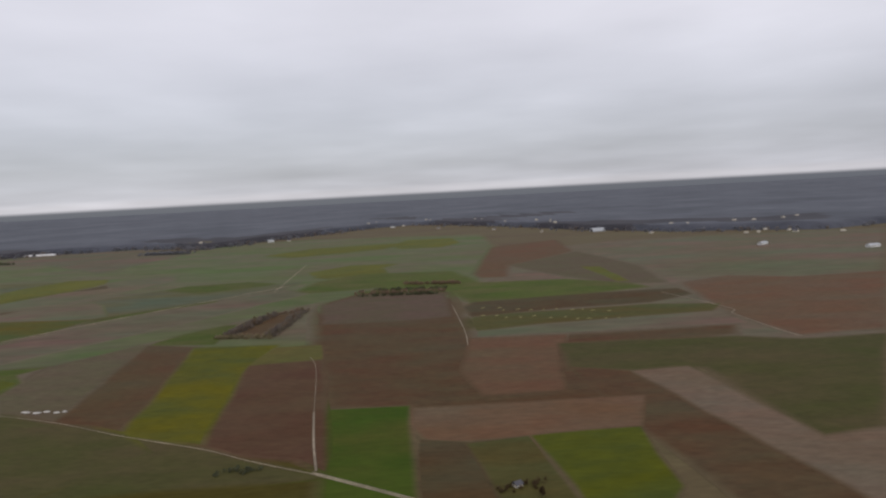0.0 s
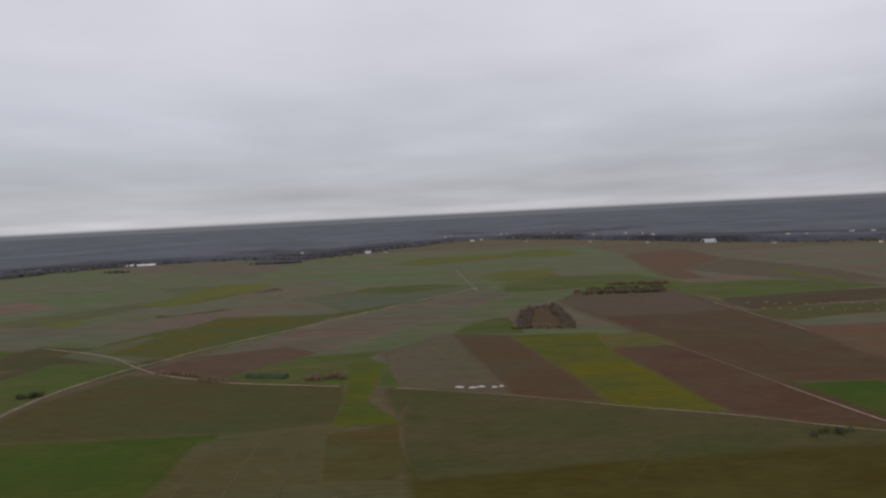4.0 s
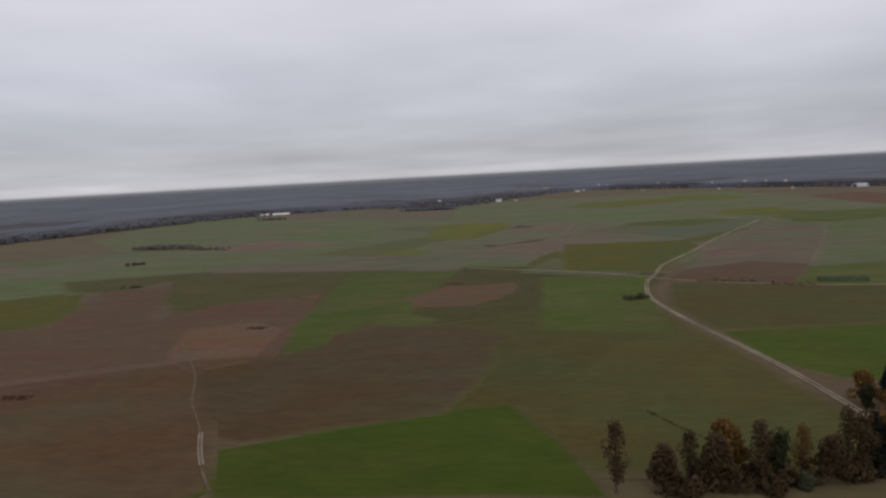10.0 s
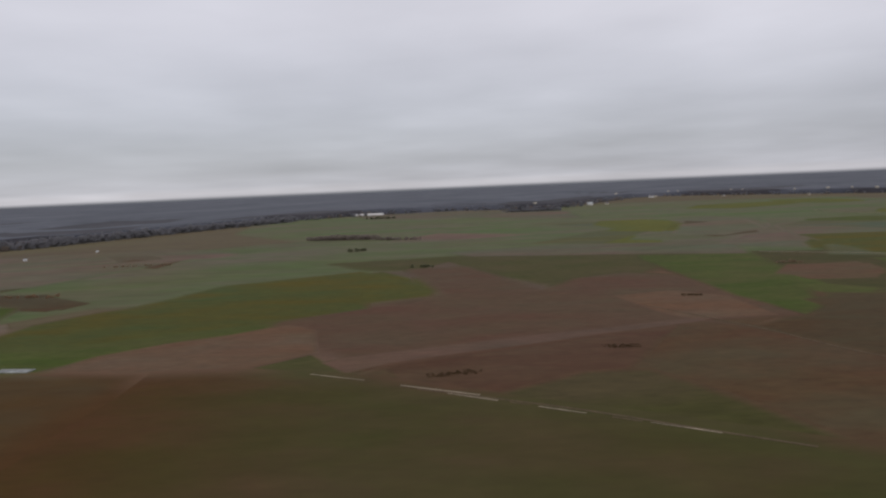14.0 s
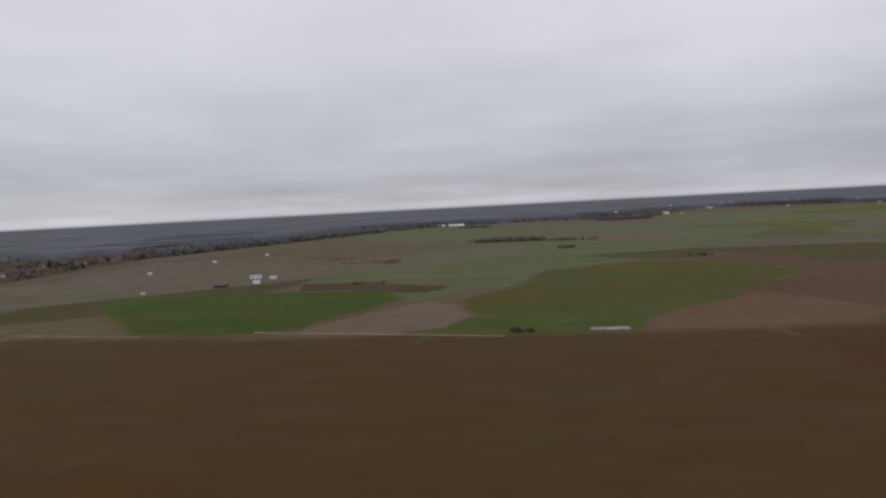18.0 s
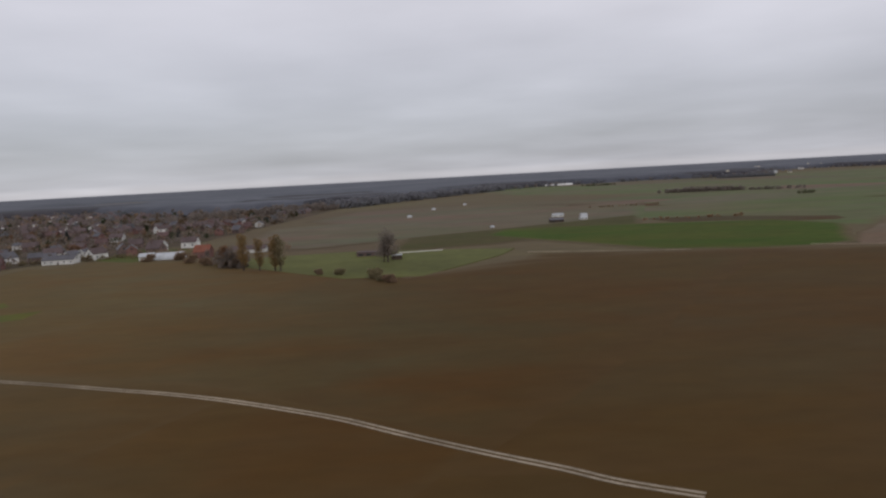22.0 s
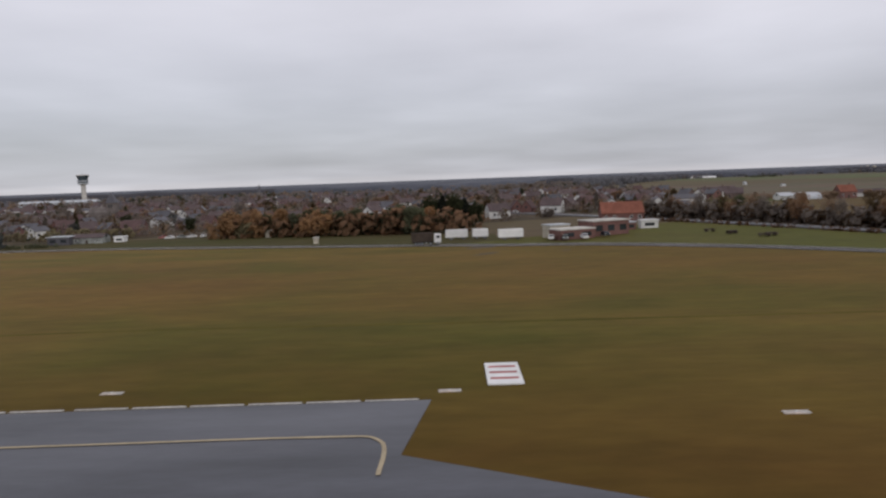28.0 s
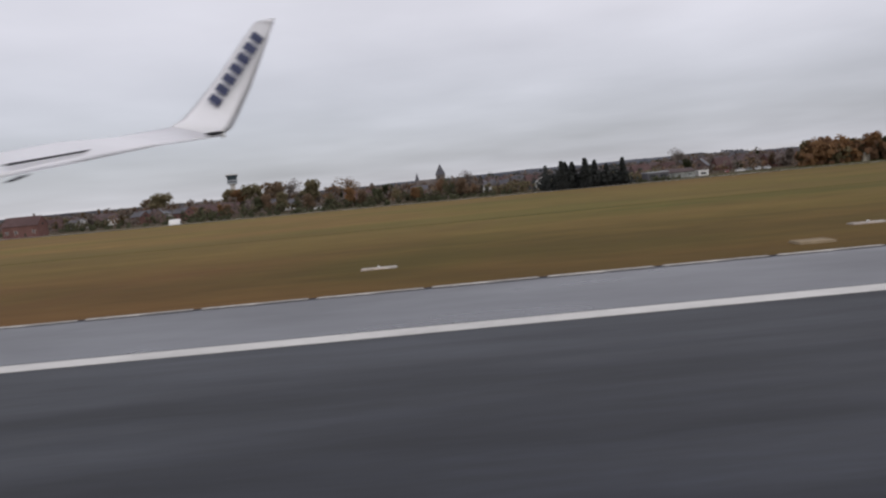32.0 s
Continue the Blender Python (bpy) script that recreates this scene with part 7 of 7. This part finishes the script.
for i, (x_, y_) in enumerate(((-964.5, 250), (-948.5, 252), (-940.0, 262), (-931.5, 264), (-970.0, 262), (-958.0, 262), (-947.0, 270), (-936.0, 276), (-992.0, 232), (-988.0, 214), (-975.0, 236), (-926.0, 285))):
    copy_thing(built[(3, 9, 0, 4, 9, 3, 7, 9, 1, 3, 5, 9)[i]], pose(x_, y_, z_at(x_, y_) - 0.05, 0, 0, 20 + 47 * i % 180))
tree_belt([(-990, 225), (-968, 246), (-945, 248), (-925, 262)], 5, 2.2, 1500, ["brown", "bare", "olive"], "low garden bushes along the village edge")
thicket([(-1034.3, 472.3), (-961.5, 575.4), (-907.9, 672.6)], 30, 7, 1500, "bare", "grey bare wood behind the village", "copse")
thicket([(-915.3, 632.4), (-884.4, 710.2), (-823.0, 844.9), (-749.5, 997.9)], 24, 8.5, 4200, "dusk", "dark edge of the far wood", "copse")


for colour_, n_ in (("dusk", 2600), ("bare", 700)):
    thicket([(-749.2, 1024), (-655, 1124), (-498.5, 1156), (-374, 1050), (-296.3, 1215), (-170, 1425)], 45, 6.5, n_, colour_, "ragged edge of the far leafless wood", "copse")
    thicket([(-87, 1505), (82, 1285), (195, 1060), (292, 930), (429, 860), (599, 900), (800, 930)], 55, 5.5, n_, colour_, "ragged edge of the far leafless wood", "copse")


# water tower-like landmarks: control tower, church and spire
tower = empty("control_tower", pose(-1353, 610, 1.0), "grey concrete control tower with a dark glazed cab", "tower")
part("shaft", tube(2.3, 1.9, -2.4, 16.5, 20), CONCRETE, tower, "slender pale concrete shaft")
part("collar", tube(1.9, 3.4, 16.5, 18.0, 20), CONCRETE, tower)
for z_ in (18.0, 20.0):
    part("gallery", tube(4.6, 4.6, z_, z_ + 0.8, 20), STEEL, tower, "pale ring gallery")
    part("gallery_glazing", tube(4.0, 4.0, z_ + 0.8, z_ + 2.0, 20), TOWERGLASS, tower)
part("cab", tube(3.8, 5.2, 22.0, 25.2, 16), TOWERGLASS, tower, "outward-leaning dark glass cab")
part("cab_roof", tube(5.4, 5.0, 25.2, 25.8, 16), CONCRETE, tower)
part("mast", tube(0.15, 0.05, 25.8, 28.0, 6), STEEL, tower)
gable_house("terminal_hall", -1357.4, 579.6, 60, 16, 5.5, 7, 8, STEEL, STEEL, "long pale hall beside the control tower", "hall", False, 10, door=False, detail=False)

church = empty("church", pose(-1178.6, 297, -1.8), "grey stone church with a pointed slate tower roof", "church")
part("tower", box(-1.9, 1.9, -1.9, 1.9, 0, 8.2), STONE, church)
bm = bmesh.new()
bmesh.ops.create_cone(bm, cap_ends=True, segments=4, radius1=3.0, radius2=0.05, depth=4.4, matrix=Matrix.Translation((0, 0, 10.4)) @ Matrix.Rotation(radians(45), 4, 'Z'))
part("spire", bm, TILE_G, church, "pyramid slate roof")
bm = prism([(-2.6, 0), (2.6, 0), (2.6, 4.4), (0, 6.6), (-2.6, 4.4)], 0, 10)
bmesh.ops.rotate(bm, verts=bm.verts[:], cent=(0, 0, 0), matrix=Matrix.Rotation(radians(80), 3, 'Z'))
part("nave", bm, STONE, church)
for k_ in range(2):
    part("belfry_opening", box(-0.9 + 1.1 * k_, -0.3 + 1.1 * k_, -1.93, -1.87, 6.2, 7.6), GAP_SHADE, church)
spire = empty("thin_spire", pose(-1195.2, 588.0, -2.8), "slender dark church spire above the roofs", "church")
part("tower", box(-2.2, 2.2, -2.2, 2.2, 0, 9), STONE, spire)
bm = bmesh.new()
bmesh.ops.create_cone(bm, cap_ends=True, segments=8, radius1=2.0, radius2=0.05, depth=7, matrix=Matrix.Translation((0, 0, 12.5)))
part("spire", bm, TILE_G, spire, "slim slate spire")


# ---- the aircraft's own wing, as it stands at the end of the landing ----
def loft(stations, thick):
    """A closed skin through stations of (front point, rear point), with an aerofoil section."""
    prof = ((0, 0), (0.08, 0.5), (0.3, 0.9), (0.55, 0.7), (0.8, 0.35), (1, 0.02), (0.8, -0.12), (0.5, -0.35), (0.2, -0.45), (0.06, -0.3))
    bm = bmesh.new()
    rings = []
    for i, (a, b) in enumerate(stations):
        a, b = Vector(a), Vector(b)
        p, q = stations[max(i - 1, 0)], stations[min(i + 1, len(stations) - 1)]
        span = (Vector(q[0]) + Vector(q[1]) - Vector(p[0]) - Vector(p[1])).normalized()
        up = (b - a).normalized().cross(span)
        if up.z < 0 and abs(span.z) < 0.8:
            up = -up
        rings.append([bm.verts.new(a + (b - a) * u + up * v * thick * (b - a).length) for u, v in prof])
    n = len(prof)
    for r, s in zip(rings, rings[1:]):
        for k in range(n):
            bm.faces.new((r[k], s[k], s[(k + 1) % n], r[(k + 1) % n]))
    bm.faces.new(rings[0])
    bm.faces.new(rings[-1][::-1])
    bmesh.ops.recalc_face_normals(bm, faces=bm.faces[:])
    for f in bm.faces:
        f.smooth = True
    return bm


wing = empty("aircraft_wing", pose(-1185, 6, 2.6), "white airliner wing with an upturned winglet, flaps set", "wing")
inv = Matrix.Translation((1185, -6, -2.6))


def wing_part(name, bm, mat, label="", parent=None):
    bmesh.ops.transform(bm, matrix=inv, verts=bm.verts[:])
    return part(name, bm, mat, parent or wing, label)


main = [((-1184.33, 4.60, 3.02), (-1183.74, 3.60, 2.79)), ((-1184.61, 6.00, 3.21), (-1184.10, 5.40, 2.98)), ((-1184.66, 7.20, 3.33), (-1184.16, 6.90, 3.17)), ((-1184.47, 8.30, 3.50), (-1184.03, 8.80, 3.39))]
wing_part("wing_panel", loft(main, 0.035), WINGWHITE)
tip = [((-1184.47, 8.30, 3.50), (-1184.03, 8.80, 3.39)), ((-1184.47, 8.75, 3.63), (-1183.93, 8.95, 3.50)), ((-1184.36, 8.95, 3.81), (-1183.84, 9.04, 3.68)), ((-1184.06, 9.05, 4.16), (-1183.65, 9.07, 4.02)), ((-1183.74, 9.08, 4.55), (-1183.46, 9.10, 4.42)), ((-1183.54, 9.10, 4.78), (-1183.33, 9.12, 4.71)), ((-1183.45, 9.10, 4.81), (-1183.27, 9.12, 4.83))]
winglet = wing_part("winglet", loft(tip, 0.03), WINGWHITE, "upturned white winglet with dark blue marks")
a_, b_ = Vector((-1184.14, 8.94, 3.80)), Vector((-1183.45, 8.99, 4.63))
for k_ in range(7):
    lets = bmesh.new()
    c_ = a_ + (b_ - a_) * (k_ + 0.5) / 7
    up_ = (b_ - a_).normalized()
    side_ = Vector((up_.z, 0, -up_.x))
    w_, h_ = 0.074, 0.05
    quad = [c_ + up_ * h_ * s1 + side_ * w_ * s2 for s1, s2 in ((-1, -1), (1, -1), (1, 1), (-1, 1))]
    front = [lets.verts.new(q + Vector((0, -0.012, 0))) for q in quad]
    back = [lets.verts.new(q + Vector((0, 0.02, 0))) for q in quad]
    lets.faces.new(front)
    for i in range(4):
        lets.faces.new((front[i], back[i], back[(i + 1) % 4], front[(i + 1) % 4]))
    wing_part("mark", lets, NAVY, "dark blue painted mark", winglet)
gap = bmesh.new()
g0, g1 = Vector((-1183.94, 4.10, 2.89)), Vector((-1184.38, 6.30, 3.14))
bmesh.ops.create_cone(gap, cap_ends=True, segments=6, radius1=0.008, radius2=0.008, depth=(g1 - g0).length, matrix=Matrix.Translation((g0 + g1) / 2 + Vector((0, 0, 0.01))) @ (g1 - g0).to_track_quat('Z', 'Y').to_matrix().to_4x4())
wing_part("flap_gap", gap, GAP_SHADE, "thin dark gap before the flap")
fair = bmesh.new()
bmesh.ops.create_uvsphere(fair, u_segments=12, v_segments=8, radius=1, matrix=Matrix.Translation((-1183.72, 3.82, 2.80)) @ Matrix.Rotation(radians(-14), 4, 'Y') @ Matrix.Diagonal((0.07, 0.012, 0.008, 1)))
wing_part("flap_track_fairing", fair, GAP_SHADE, "dark rear end of a flap track fairing")
# underside shade of the tip fairing, put in as a dark-coloured ellipsoid
horn = bmesh.new()
bmesh.ops.create_uvsphere(horn, u_segments=12, v_segments=8, radius=1, matrix=Matrix.Translation((-1184.09, 8.60, 3.41)) @ Matrix.Rotation(radians(-4), 4, 'Y') @ Matrix.Diagonal((0.17, 0.03, 0.022, 1)))
wing_part("tip_fairing", horn, GAP_SHADE, "dark shaded underside of the tip fairing")
nav = bmesh.new()
bmesh.ops.create_uvsphere(nav, u_segments=10, v_segments=6, radius=1, matrix=Matrix.Translation((-1183.98, 8.70, 3.41)) @ Matrix.Diagonal((0.025, 0.03, 0.06, 1)))
wing_part("tip_light", nav, LAMP, "small white tip light")
